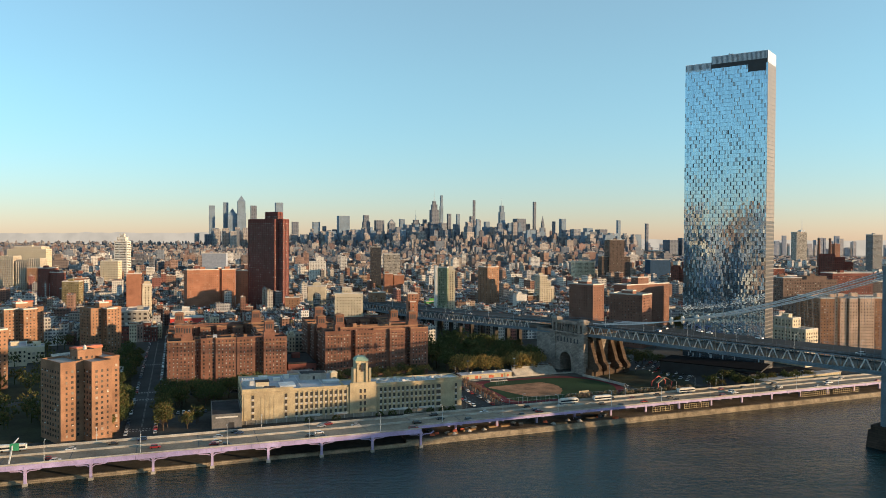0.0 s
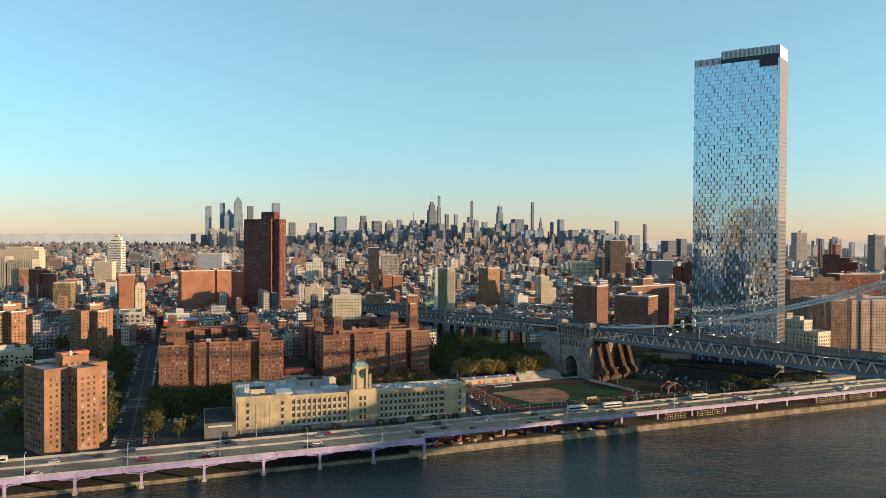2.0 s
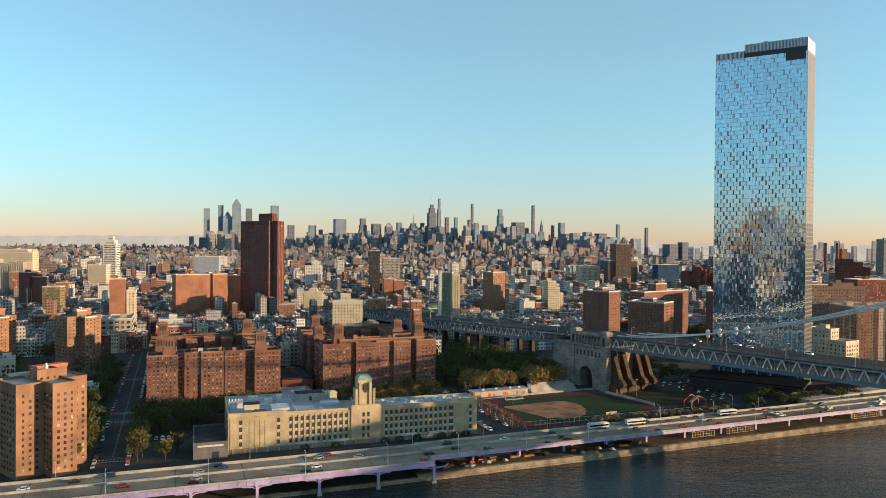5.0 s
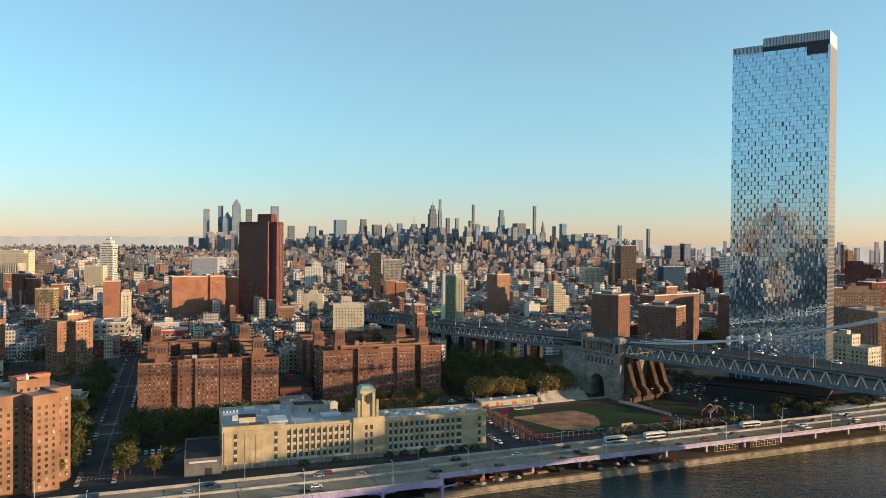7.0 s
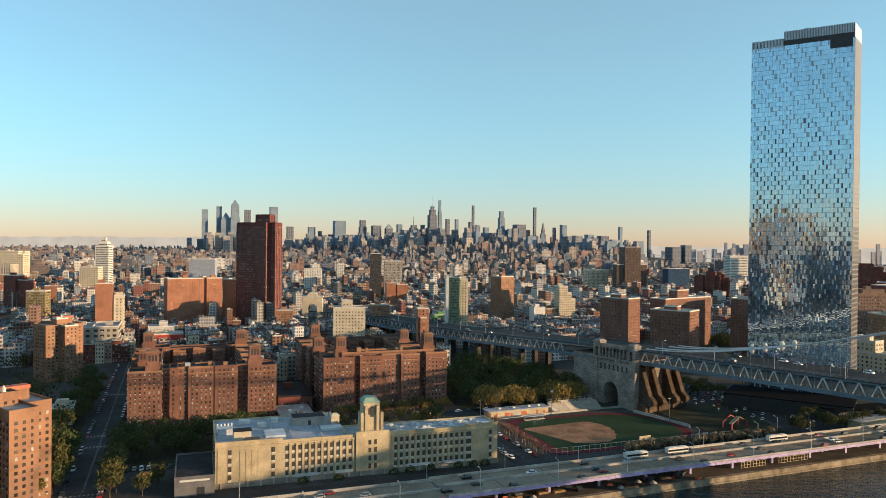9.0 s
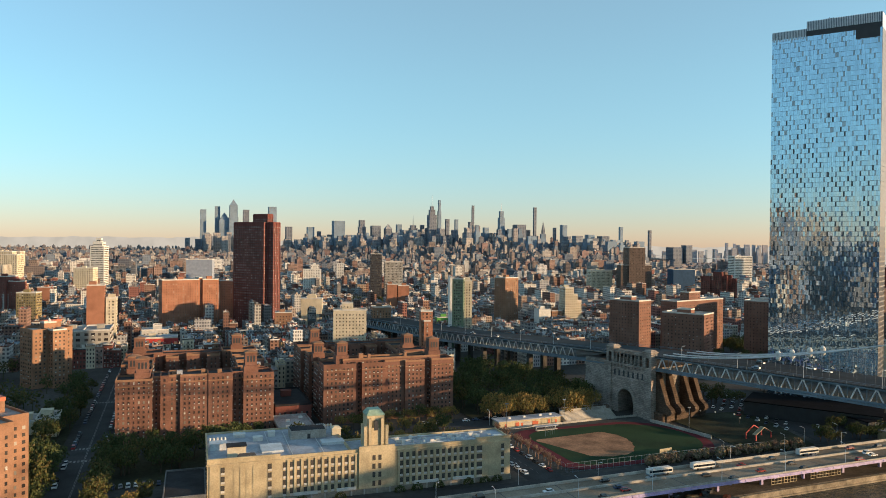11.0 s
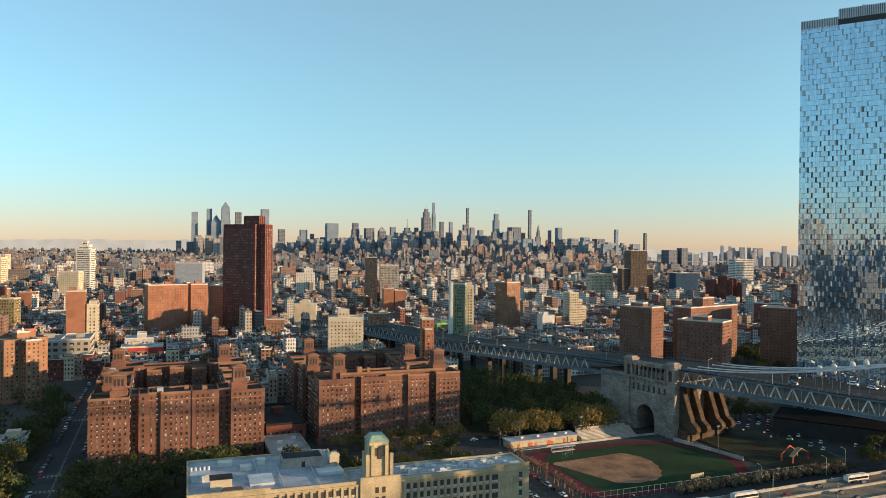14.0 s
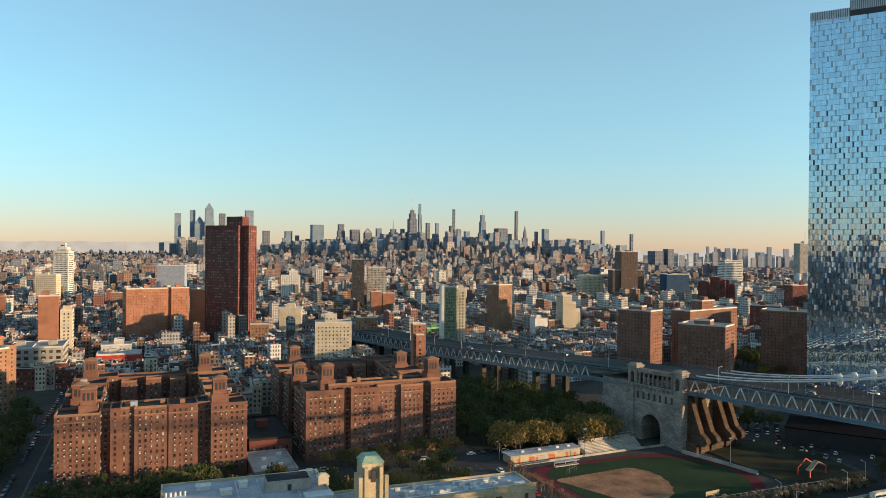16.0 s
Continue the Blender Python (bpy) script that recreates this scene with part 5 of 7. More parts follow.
            if j > 1:
                g.bar((-1.3, -d / 2 - 0.7, zz - (h - 2.2) / storeys), (1.3, -d / 2 - 0.7, zz), 0.5, 0.08)
        g.part("fire_escape", ESCAPE, root)
    return root


houses, tops = Geo(), Geo()
near_count = 0
u0 = -152 - 80 * 24
for bi in range(70):
    for bj in range(11):
        ub, vb = u0 + bi * 80 + (9 if bj < 2 else 5 + (bj * 23) % 40), 166 + bj * 130
        lot = 60 if bj < 2 else 68
        row = 0
        v = vb
        while v < vb + 105:
            u = ub
            depth = rng.uniform(17, 24)
            while u < ub + lot:
                w = rng.uniform(5.5, 9) if rng.random() < 0.9 else rng.uniform(12, 20)
                w = min(w, ub + lot + 4 - u)
                h = rng.gauss(16.5, 3.2) if rng.random() < (0.96 if bj < 3 else 0.91) else rng.uniform(20, 32 if bj < 3 else 40)
                d = depth * rng.uniform(0.8, 1.0)
                p = G(u + w / 2, v + d / 2)
                if w > 4 and in_view(p.x, p.y) and clear(u + w / 2, v + d / 2) and free(p.x, p.y, 8) and rng.random() < 0.96:
                    m = GM(u + w / 2, v + d / 2)
                    z = land_z(p.x, p.y)
                    t = z + max(9, h)
                    if near_count < 60 and p.y < 775 and -330 < p.x < 160 and w > 5:
                        tenement(m, w, d, z, max(9, h), rng)
                        near_count += 1
                        u += w + 0.05
                        continue
                    houses.box(-w / 2, -d / 2, z - 1, w / 2, d / 2, z + max(9, h), m, base=False)
                    for e in ((-w / 2, -d / 2, w / 2, -d / 2 + 0.4), (-w / 2, d / 2 - 0.4, w / 2, d / 2), (-w / 2, -d / 2 + 0.4, -w / 2 + 0.4, d / 2 - 0.4)):
                        houses.box(e[0], e[1], t, e[2], e[3], t + 0.9, m, base=False)
                    for q in range(rng.randint(3, 8)):
                        bx, by = rng.uniform(-w / 2 + 1, w / 2 - 3), rng.uniform(-d / 2 + 1, d / 2 - 4)
                        s = rng.choice((0.6, 0.7, 0.9, 1.2, 1.6, 2.6))
                        tops.box(bx, by, t, bx + s, by + s * rng.uniform(0.7, 1.5), t + rng.uniform(0.7, 3.2), m, base=False)
                u += w + 0.05
            v += depth + rng.choice((2.0, 7.0, 7.0))
houses.thing("tenement_houses", NEAR_M, Matrix(), "dense rows of old brick and stone tenement houses", "houses", kind="stuff")
tops.thing("roof_bulkheads", mat("roof_clutter", (0, 0, 0), 0.8, 0.2, 0.3, 2, spread=[(0.55, 0.55, 0.56), (0.10, 0.10, 0.10), (0.30, 0.16, 0.10), (0.42, 0.36, 0.28), (0.66, 0.64, 0.60), (0.20, 0.20, 0.21), (0.33, 0.10, 0.07), (0.25, 0.28, 0.31)]), Matrix(), "rooftop bulkheads and huts on the tenements", "rooftop huts", kind="stuff")
# distance haze is painted into these greyer walls and fainter windows
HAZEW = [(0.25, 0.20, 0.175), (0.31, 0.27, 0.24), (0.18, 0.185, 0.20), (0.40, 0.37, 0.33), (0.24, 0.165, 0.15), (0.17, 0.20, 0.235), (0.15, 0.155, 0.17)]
HAZE_M = city_mat("haze_painted_fronts", HAZEW, [(0.20, 0.21, 0.23), (0.15, 0.16, 0.18), (0.34, 0.35, 0.37)], 6.0, 6.0, 0.5)
far, hazy = Geo(), Geo()
v = 1600.0
while v < 4560:
    u = -3600.0
    k2 = max(0.55, 1 - max(0.0, v - 2400) / 3000)
    step = 30 * k2
    while u < 4600:
        w = (rng.uniform(9, 20) if rng.random() < 0.6 else rng.uniform(20, 44)) * k2 * 1.1
        p = G(u, v)
        r = math.hypot(p.x, p.y)
        if in_view(p.x, p.y) and r < (4880 if p.x / max(p.y, 1) < 0.26 else 3900 if p.x / max(p.y, 1) < 0.33 else 4700) and p.y < 4780 and free(p.x, p.y, 12) and rng.random() < 0.9:
            a = p.x / p.y
            core = max(0.0, 1 - abs(a - 0.04) / 0.34) * max(0.0, min(1.0, (r - 2200) / 1400))
            pick = rng.random()
            h = rng.gauss(15, 3) if pick < 0.72 else rng.uniform(18, 34) if pick < 0.94 else rng.uniform(34, 58)
            if a > 0.27 and r > 3000:
                h = rng.uniform(8, 16)
            if core > 0 and rng.random() < 0.6 * core:
                h += abs(rng.gauss(0, 34)) * core
            h *= k2 if core < 0.2 else 1.0
            m = W(p.x, p.y, 0, YAW + rng.choice((0, 0, 9, -9)))
            d = rng.uniform(12, 24) * k2
            z = land_z(p.x, p.y)
            # farther blocks take the walls with haze in their colour
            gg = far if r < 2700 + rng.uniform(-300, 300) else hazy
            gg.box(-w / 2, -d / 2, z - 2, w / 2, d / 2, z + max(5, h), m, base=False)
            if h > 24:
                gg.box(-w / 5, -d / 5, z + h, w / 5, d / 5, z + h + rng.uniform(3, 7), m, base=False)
        u += w + (3 if rng.random() < 0.8 else 14) * k2
    v += step
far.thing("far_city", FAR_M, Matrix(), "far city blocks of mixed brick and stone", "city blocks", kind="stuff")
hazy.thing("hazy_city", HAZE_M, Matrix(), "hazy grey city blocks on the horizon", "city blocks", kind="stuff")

# downtown towers, mirrored in the glass tower
mirror = Geo()
for k in range(420):
    x, y = rng.uniform(-1350, -330), rng.uniform(-1150, -60)
    if x + 0.45 * y > -430:
        continue
    w, h = rng.uniform(14, 34), rng.choice((30, 45, 60, 70, 85, 100, 110, 120, 135)) * rng.uniform(0.85, 1.1)
    mm = W(x, y, 0, rng.choice((20, 35, 50)))
    mirror.box(-w / 2, -w / 2, 0, w / 2, w / 2, h, mm, base=False)
    mirror.box(-w / 4, -w / 4, h, w / 4, w / 4, h + rng.uniform(3, 12), mm, base=False)
for x, y, w, h in ((-600, -262, 24, 168), (-592, -288, 26, 186), (-576, -316, 30, 196), (-563, -343, 28, 190), (-550, -370, 26, 178), (-540, -394, 20, 150), (-662, -176, 26, 182), (-648, -200, 24, 192), (-628, -226, 24, 138), (-612, -245, 22, 132)):
    mm = W(x, y, 0, 50)
    mirror.box(-w / 2, -w / 2, 0, w / 2, w / 2, h * 0.88, mm, base=False)
    mirror.box(-w * 0.36, -w * 0.36, h * 0.88, w * 0.36, w * 0.36, h, mm, base=False)
Geo().prism([(-1500, -1300), (100, -1300), (-320, -40), (-1500, -40)], -2, 2.4).thing("downtown_ground", GROUND_M, Matrix(), "dark paved ground of the downtown shore", "ground", kind="structure")
mirror.thing("downtown_blocks", city_mat("downtown_fronts", [(0.42, 0.34, 0.27), (0.55, 0.48, 0.40), (0.33, 0.30, 0.28), (0.40, 0.26, 0.19), (0.36, 0.38, 0.42), (0.62, 0.55, 0.45), (0.28, 0.33, 0.40)], ROOFS, 6.0, 5.0, 0.4), Matrix(), "brown and grey downtown office towers", "office towers", kind="stuff")

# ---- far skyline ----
# the skyline's distance haze is mixed into these tower colours
HAZE_G = city_mat("haze_grey_towers", [(0.25, 0.27, 0.29), (0.32, 0.30, 0.29), (0.20, 0.22, 0.25), (0.37, 0.34, 0.31), (0.18, 0.20, 0.23)], [(0.3, 0.3, 0.3), (0.33, 0.33, 0.33)], 9, 8, 0.5)
SD = 4400.0


def sky_tower(bearing, top, w, label, material=None, steps=((1.0, 1.0),), spire=0.0, point=0.0, yaw=20, dist=SD):
    """A far tower: bearing and top are its sideways and upward offset per metre of distance; steps are (height share, width share)."""
    x, z = -17 + bearing * dist, 110 + top * dist
    base = land_z(x, dist) - 5
    root = thing("skyscraper", W(x, dist + 90, 0, yaw), label, "skyscraper", "far skyline")
    z_last, ww = base, w
    for share, k in steps:
        zt = base + (z - base) * share
        ww = w * k
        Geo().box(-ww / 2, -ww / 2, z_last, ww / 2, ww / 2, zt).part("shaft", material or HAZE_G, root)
        z_last = zt
    if point:
        Geo().taper(-ww / 2, -ww / 2, ww / 2, ww / 2, z_last, z_last + point, 0.06).part("peak", material or HAZE_G, root)
        z_last += point
    if spire:
        Geo().tube(0, 0, z_last, z_last + spire, ww * 0.09, ww * 0.02, 6).part("spire", STEEL_L, root)
    return root
UNIT = 1284.4


def far_bearing(x9, y9):
    return (x9 - 784) / UNIT + 0.007, (430.7 - y9) / UNIT + (x9 - 784) / UNIT * -0.0105


def st(x9, y9, w9, label, material=None, **kw):
    b2, t = far_bearing(x9, y9)
    return sky_tower(b2, t, w9 * SD / UNIT * 0.78, label + " on the skyline", material, **kw)


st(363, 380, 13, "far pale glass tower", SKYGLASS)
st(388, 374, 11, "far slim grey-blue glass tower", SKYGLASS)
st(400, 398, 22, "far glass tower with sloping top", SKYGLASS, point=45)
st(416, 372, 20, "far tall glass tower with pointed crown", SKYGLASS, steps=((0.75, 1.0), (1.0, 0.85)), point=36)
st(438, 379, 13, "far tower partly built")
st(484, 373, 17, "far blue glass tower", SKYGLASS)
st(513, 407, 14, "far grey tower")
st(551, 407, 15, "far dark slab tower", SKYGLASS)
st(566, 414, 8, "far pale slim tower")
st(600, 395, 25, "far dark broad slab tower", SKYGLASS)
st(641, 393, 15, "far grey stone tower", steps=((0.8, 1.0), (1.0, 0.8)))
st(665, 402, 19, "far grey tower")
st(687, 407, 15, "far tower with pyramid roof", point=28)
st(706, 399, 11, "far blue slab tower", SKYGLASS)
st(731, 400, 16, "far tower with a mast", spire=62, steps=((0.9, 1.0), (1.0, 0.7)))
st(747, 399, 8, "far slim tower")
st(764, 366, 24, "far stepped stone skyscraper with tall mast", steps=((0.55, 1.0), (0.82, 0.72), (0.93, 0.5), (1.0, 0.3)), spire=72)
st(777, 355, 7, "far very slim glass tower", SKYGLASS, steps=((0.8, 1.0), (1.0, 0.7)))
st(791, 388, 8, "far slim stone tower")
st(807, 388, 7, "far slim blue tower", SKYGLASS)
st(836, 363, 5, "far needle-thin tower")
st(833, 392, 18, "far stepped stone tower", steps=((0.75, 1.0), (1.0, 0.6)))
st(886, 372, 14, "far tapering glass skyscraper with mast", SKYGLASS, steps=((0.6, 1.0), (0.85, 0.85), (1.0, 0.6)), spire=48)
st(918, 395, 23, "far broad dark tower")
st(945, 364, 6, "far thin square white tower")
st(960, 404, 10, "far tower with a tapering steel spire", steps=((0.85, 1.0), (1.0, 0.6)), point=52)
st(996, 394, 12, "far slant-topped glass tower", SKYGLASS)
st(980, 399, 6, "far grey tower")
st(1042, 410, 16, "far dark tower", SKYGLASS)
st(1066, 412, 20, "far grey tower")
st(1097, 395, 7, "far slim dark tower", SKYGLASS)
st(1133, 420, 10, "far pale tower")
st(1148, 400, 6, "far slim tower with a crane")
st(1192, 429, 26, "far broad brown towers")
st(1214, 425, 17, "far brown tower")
mass = {}


def far_mass(x9, y9, w9, glassy, steps, dist, yaw):
    b2, top = far_bearing(x9, y9)
    x, z, w = -17 + b2 * dist, 110 + top * dist, w9 * SD / UNIT * 0.78
    low = land_z(x, dist) - 5
    m = W(x, dist + 90, 0, yaw)
    at = low
    for share, k in steps:
        zt = low + (z - low) * share
        mass.setdefault(glassy, Geo()).box(-w * k / 2, -w * k / 2, at, w * k / 2, w * k / 2, zt, m, base=False)
        at = zt


for k in range(170):
    a = rng.uniform(540, 1140)
    e = 1 - abs(a - 850) / 340
    far_mass(a, 428 - rng.uniform(3, 33) * max(0.3, e), rng.uniform(8, 18), rng.random() < 0.3, rng.choice((((1.0, 1.0),), ((0.8, 1.0), (1.0, 0.62)), ((0.7, 1.0), (0.88, 0.75), (1.0, 0.45)))), rng.uniform(3900, 4550), rng.choice((20, 20, 12, 30)))
for k in range(30):
    far_mass(rng.uniform(330, 560), 432 - rng.uniform(0, 14), rng.uniform(8, 16), False, ((1.0, 1.0),), rng.uniform(3900, 4550), 20)
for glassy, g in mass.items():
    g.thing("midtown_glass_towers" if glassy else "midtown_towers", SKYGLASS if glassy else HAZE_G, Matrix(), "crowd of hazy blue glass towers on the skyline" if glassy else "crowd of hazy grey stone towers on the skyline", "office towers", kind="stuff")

# ---- more landmarks ----
block("building", W(-588, 1050, 0, -20), [(0, 0, 20, 18, 62), (20, 3, 34, 18, 56)], BRICK_DK, "dark brown brick flats with a sunlit end", floor=3.0, pitch=2.8, win=(0.9, 1.2), glass=MUTED)
slab(1067, 1800, 10, 27, 24, 122, mat("slate_glass", (0.10, 0.12, 0.14), 0.4, 0.2), "tall dark slate tower on the far east side", pitch=2.6)
root = slab(1219, 2500, 10, 40, 30, 134, CONC, "tall grey riverside tower with a mast", pitch=3.0)
Geo().box(22, 8, 134, 38, 22, 142).tube(30, 14, 142, 178, 1.2, 0.5, 6).part("mast", STEEL_L, root)
for x in (1136, 1170):
    root = thing("power_station_chimney", W(x + 4, 2200, 0), "tall slim brown power station chimney", "chimney", "power station chimneys")
    Geo().tube(0, 0, 2, 108, 5.2, 3.6, 12).part("shaft", BRICK_BR, root)
    Geo().tube(0, 0, 108, 113, 4.0, 3.8, 12).part("rim", DARK, root)
slab(1189, 2200, 10, 17, 16, 96, BRICK_OR, "slim orange brick tower beside the chimneys")
for x, y, h in ((409, 1300, 60), (427, 1296, 67), (446, 1306, 62)):
    ribbed("building", W(x, y, 0, -30), [(0, 0, 13, 16, h), (13, 4, 20, 18, h - 6)], BRICK_DK, "dark red brick estate tower with balconies", "apartment building", 3.4, 1.2, 0.5)
for x, y, h in ((640, 1230, 84), (668, 1250, 78)):
    ribbed("building", W(x, y, 0, -20), [(0, 0, 22, 18, h), (22, 4, 34, 20, h - 8)], BRICK_DK, "dark brick slab of an estate by the far river", "apartment building", 3.4, 1.2, 0.5)
slab(545, 985, 6, 90, 22, 52, mat("slate_brick", (0.13, 0.115, 0.11), 0.9, 0.3), "wide dark grey brick slab behind the bridge", pitch=2.8, win=(1.2, 1.3))
FINSTONE = mat("fin_stone", (0.48, 0.43, 0.35), 0.85, 0.25, 0.15, 1.6)
ribbed("building", W(-735, 1200, 0, 4), [(0, 0, 22, 26, 74)], FINSTONE, "tall pale office block with upright stone fins", "office building", 3.2, 1.5, 0.8)
ribbed("building", W(-709, 1204, 0, 4), [(0, 0, 17, 26, 66), (17, 0, 38, 24, 70)], FINSTONE, "lower pale office block with upright stone fins", "office building", 3.6, 1.4, 0.8)
block("building", W(-962, 1600, 0, 6), [(0, 0, 82, 30, 78), (12, 5, 70, 24, 84)], CREAM, "broad cream civic block", floor=4.0, pitch=4.2, win=(1.6, 2.0))
block("building", W(-277, 1500, 0, 10), [(0, 0, 34, 20, 58), (14, 3, 30, 18, 66)], WHITE, "white angular house with a plain side wall", faces="f")
slab(-474, 900, 8, 20, 16, 52, mat("olive_brick", (0.25, 0.20, 0.10), 0.9, 0.3), "olive tan brick office block", pitch=2.4)
slab(-604, 1178, 8, 21, 16, 40, BRICK_OR, "red brick flats with pale base", faces="r")
slab(-499, 1500, 8, 48, 26, 74, mat("blue_grey_wall", (0.30, 0.33, 0.38), 0.85, 0.2), "large plain blue-grey windowless block", faces="")
block("building", W(-336, 724, 0, 20), [(0, 0, 17, 40, 33), (17, -1, 38, 40, 33.5)], mat("grey_school_brick", (0.36, 0.33, 0.28), 0.9, 0.25, 0.12, 2.0), "grey five-storey school building by the side street", floor=4.6, pitch=5.0, win=(3.0, 2.2), margin=2.6)
slab(-93, 1150, 10, 14, 18, 51, BRICK_OR, "red brick tower pair beside trees", faces="r")
slab(-78, 1153, 10, 16, 18, 49, BRICK_OR, "dark red brick tower beside trees", faces="l")
block("building", W(132, 990, 0, 14), [(0, 0, 11, 18, 58), (11, 2, 17, 18, 50), (17, 4, 23, 18, 42)], CREAM, "cream stepped balcony apartment house", pitch=2.6)
slab(280, 1541, 8, 44, 26, 60, CREAM, "tan stone office block with rows of windows", pitch=2.6)
slab(429, 1500, 8, 44, 26, 65, mat("blue_roof_metal", (0.035, 0.075, 0.13), 0.85, 0.2), "long blue metal-roofed hall", faces="")
block("building", W(711, 1900, 0, 10), [(0, 0, 48, 30, 86)], WHITE, "white banded apartment tower", floor=4.0, pitch=3.0, win=(3.0, 1.6))
slab(367, 1035, -30, 34, 18, 45, BRICK_DK, "dark red brick housing slab near the glass tower")
slab(-196, 896, 12, 18, 16, 34, BRICK_TAN, "small tan brick flats with stepped roof")
block("building", W(-36, 734, 0, 12), [(0, 0, 10, 9, 52), (2, -2.5, 8, 0, 44)], BRICK_OR, "slim red brick stair tower beside the bridge", faces="f")
slab(-668, 1414, 6, 29, 20, 55, CREAM, "cream stone loft block")
slab(-1136, 1954, 8, 60, 30, 78, CREAM, "pale civic office block with pilasters", pitch=3.4)
block("building", W(-690, 1201, 0, 14), [(0, 0, 36, 20, 55), (38, 3, 50, 20, 42)], BRICK_TAN, "brown brick apartment block with a lower wing")
slab(-1010, 1500, 10, 44, 26, 62, WHITE, "white office block with vertical fins", pitch=2.0)
slab(100, 986, 14, 15, 16, 32, WHITE, "narrow white side wall by the bridge", faces="r")
slab(116, 990, 14, 13, 16, 30, BRICK_TAN, "tan brick tenement by the bridge")
slab(500, 930, 12, 60, 22, 66, BRICK_DK, "dark brick slab beyond the glass tower")
slab(-22, 930, 12, 18, 12, 27, GREEN_P, "low block with a bright green hoarding", faces="")
slab(560, 1300, 12, 60, 20, 56, BRICK_DK, "dark brick slab in a far estate")
slab(640, 1180, -40, 54, 20, 58, BRICK, "red brick slab in a far estate")
slab(520, 1120, 30, 50, 18, 52, BRICK, "red brick slab in an estate")
slab(760, 1450, 12, 70, 20, 54, BRICK, "red brick slab of a far riverside estate")

# ---- ball field ----
def oval(u0, v0, u1, v1, r, z0, z1, cut=9):
    pts = []
    for cu, cv, a0 in ((u1 - r, v1 - r, 0), (u0 + r * 0.5, v1 - r * 0.5, 90), (u0 + r * 0.3, v0 + r * 0.3, 180), (u1 - r, v0 + r, 270)):
        rr = r if cu > (u0 + u1) / 2 else (r * 0.5 if cv > (v0 + v1) / 2 else r * 0.3)
        pts += [(cu + rr * math.cos(radians(a0 + 90 * k / cut)), cv + rr * math.sin(radians(a0 + 90 * k / cut))) for k in range(cut + 1)]
    return Geo().prism(pts, z0, z1)


oval(65, 58, 168, 133, 34, 2.9, 3.20).thing("running_track", TRACK, GRID, "dark red running track round the ball field", "running track", kind="structure")
oval(73, 63, 163, 128, 31, 3.1, 3.26).thing("sports_field", GRASS, GRID, "green turf outfield of the ball field", "ball field", kind="structure")
fan = [(77.5 - 3.5 * math.cos(radians(a)), 109 + 3.5 * math.sin(radians(a))) for a in (-60, -20, 20, 60)]
for k in range(29):
    a = 9 - 80 * k / 28
    r = 47 + 2.5 * math.sin(radians(90 - (a + 30) * 2)) - 8 * max(0.0, (-a - 45) / 26) + 0.5 * math.sin(k * 1.9)
    r *= 1 - 0.13 * abs((a + 31) / 40) ** 5
    fan.append((76 + r * math.cos(radians(a)), 109 + r * math.sin(radians(a))))
g = Geo().prism(fan, 3.1, 3.30)
g.thing("infield", DIRT, GRID, "brown clay infield of the ball field", "infield", kind="structure")
root = thing("field_house", GM(66, 141, 0, 3), "low flat-roofed field house with orange doors", "pavilion")
Geo().box(0, 0, 2.5, 42, 8, 6.8).part("wall", TAN_P, root)
Geo().box(-0.7, -0.9, 6.8, 42.7, 8.6, 7.3).part("roof", ROOF_W, root)
for k, x in enumerate((4, 11, 14.6, 22.5, 25, 33, 38)):
    Geo().box(x, -0.12, 3.1, x + (2.4 if k in (1, 3) else 1.5), 0.02, 5.6 if k % 2 else 5.2).part("door", ORANGE, root)
Geo().box(14, -0.1, 3.1, 22, 0.02, 5.8).part("shutter", CONC, root)
for x in (8, 18, 29, 36):
    Geo().box(x, 3, 7.3, x + 1.6, 4.4, 8.2).part("roof_unit", AC, root)
root = thing("bleachers", GM(111, 141, 0, 4), "pale concrete and aluminium bleachers facing the field", "bleachers")
for k in range(9):
    Geo().box(0, k * 0.85, 2.6, 37, k * 0.85 + 0.87, 3.6 + k * 0.5).part("step", CONC, root)
Geo().box(0, 7.7, 2.6, 37, 8.0, 9.0).part("back_wall", CONC, root)
for k in range(10):
    Geo().bar((k * 4.1, 7.8, 9), (k * 4.1, 7.8, 10.2), 0.12).part("post", STEEL_L, root)
Geo().bar((0, 7.8, 10.2), (37, 7.8, 10.2), 0.12).part("rail", STEEL_L, root)
g = Geo()
for k in range(22):
    a, b2 = (66 + k * 4.5, 137.2 + (0.25 * k if k < 18 else 4.5)), (66 + (k + 1) * 4.5, 137.2 + (0.25 * (k + 1) if k < 17 else 4.5))
    g.bar((*a, 3.6), (*b2, 3.6), 0.3, 1.2)
g.thing("low_wall", CONC, GRID, "pale low concrete wall behind the track", "wall", kind="structure")
root = thing("backstop", GM(83, 116, 0, 30), "chain-link backstop frame behind home plate", "backstop")
for x in range(5):
    Geo().bar((x * 2.5, 0, 3.2), (x * 2.5, 0, 8.0), 0.1).part("post", STEEL_B, root)
for z in (5.5, 8.0):
    Geo().bar((0, 0, z), (10, 0, z), 0.08).part("rail", STEEL_B, root)
root = thing("scoreboard", GM(121, 65, 0, 6), "small pale scoreboard on two posts", "scoreboard")
Geo().box(0, 0, 4.6, 8, 0.4, 6.6).part("panel", TAN_P, root)
for x in (1.5, 6.5):
    Geo().box(x, 0.1, 3.1, x + 0.3, 0.4, 4.6).part("post", DARK, root)
bench = thing("dugout_bench", GM(84, 128, 0, 4), "long white dugout bench with roof", "bench")
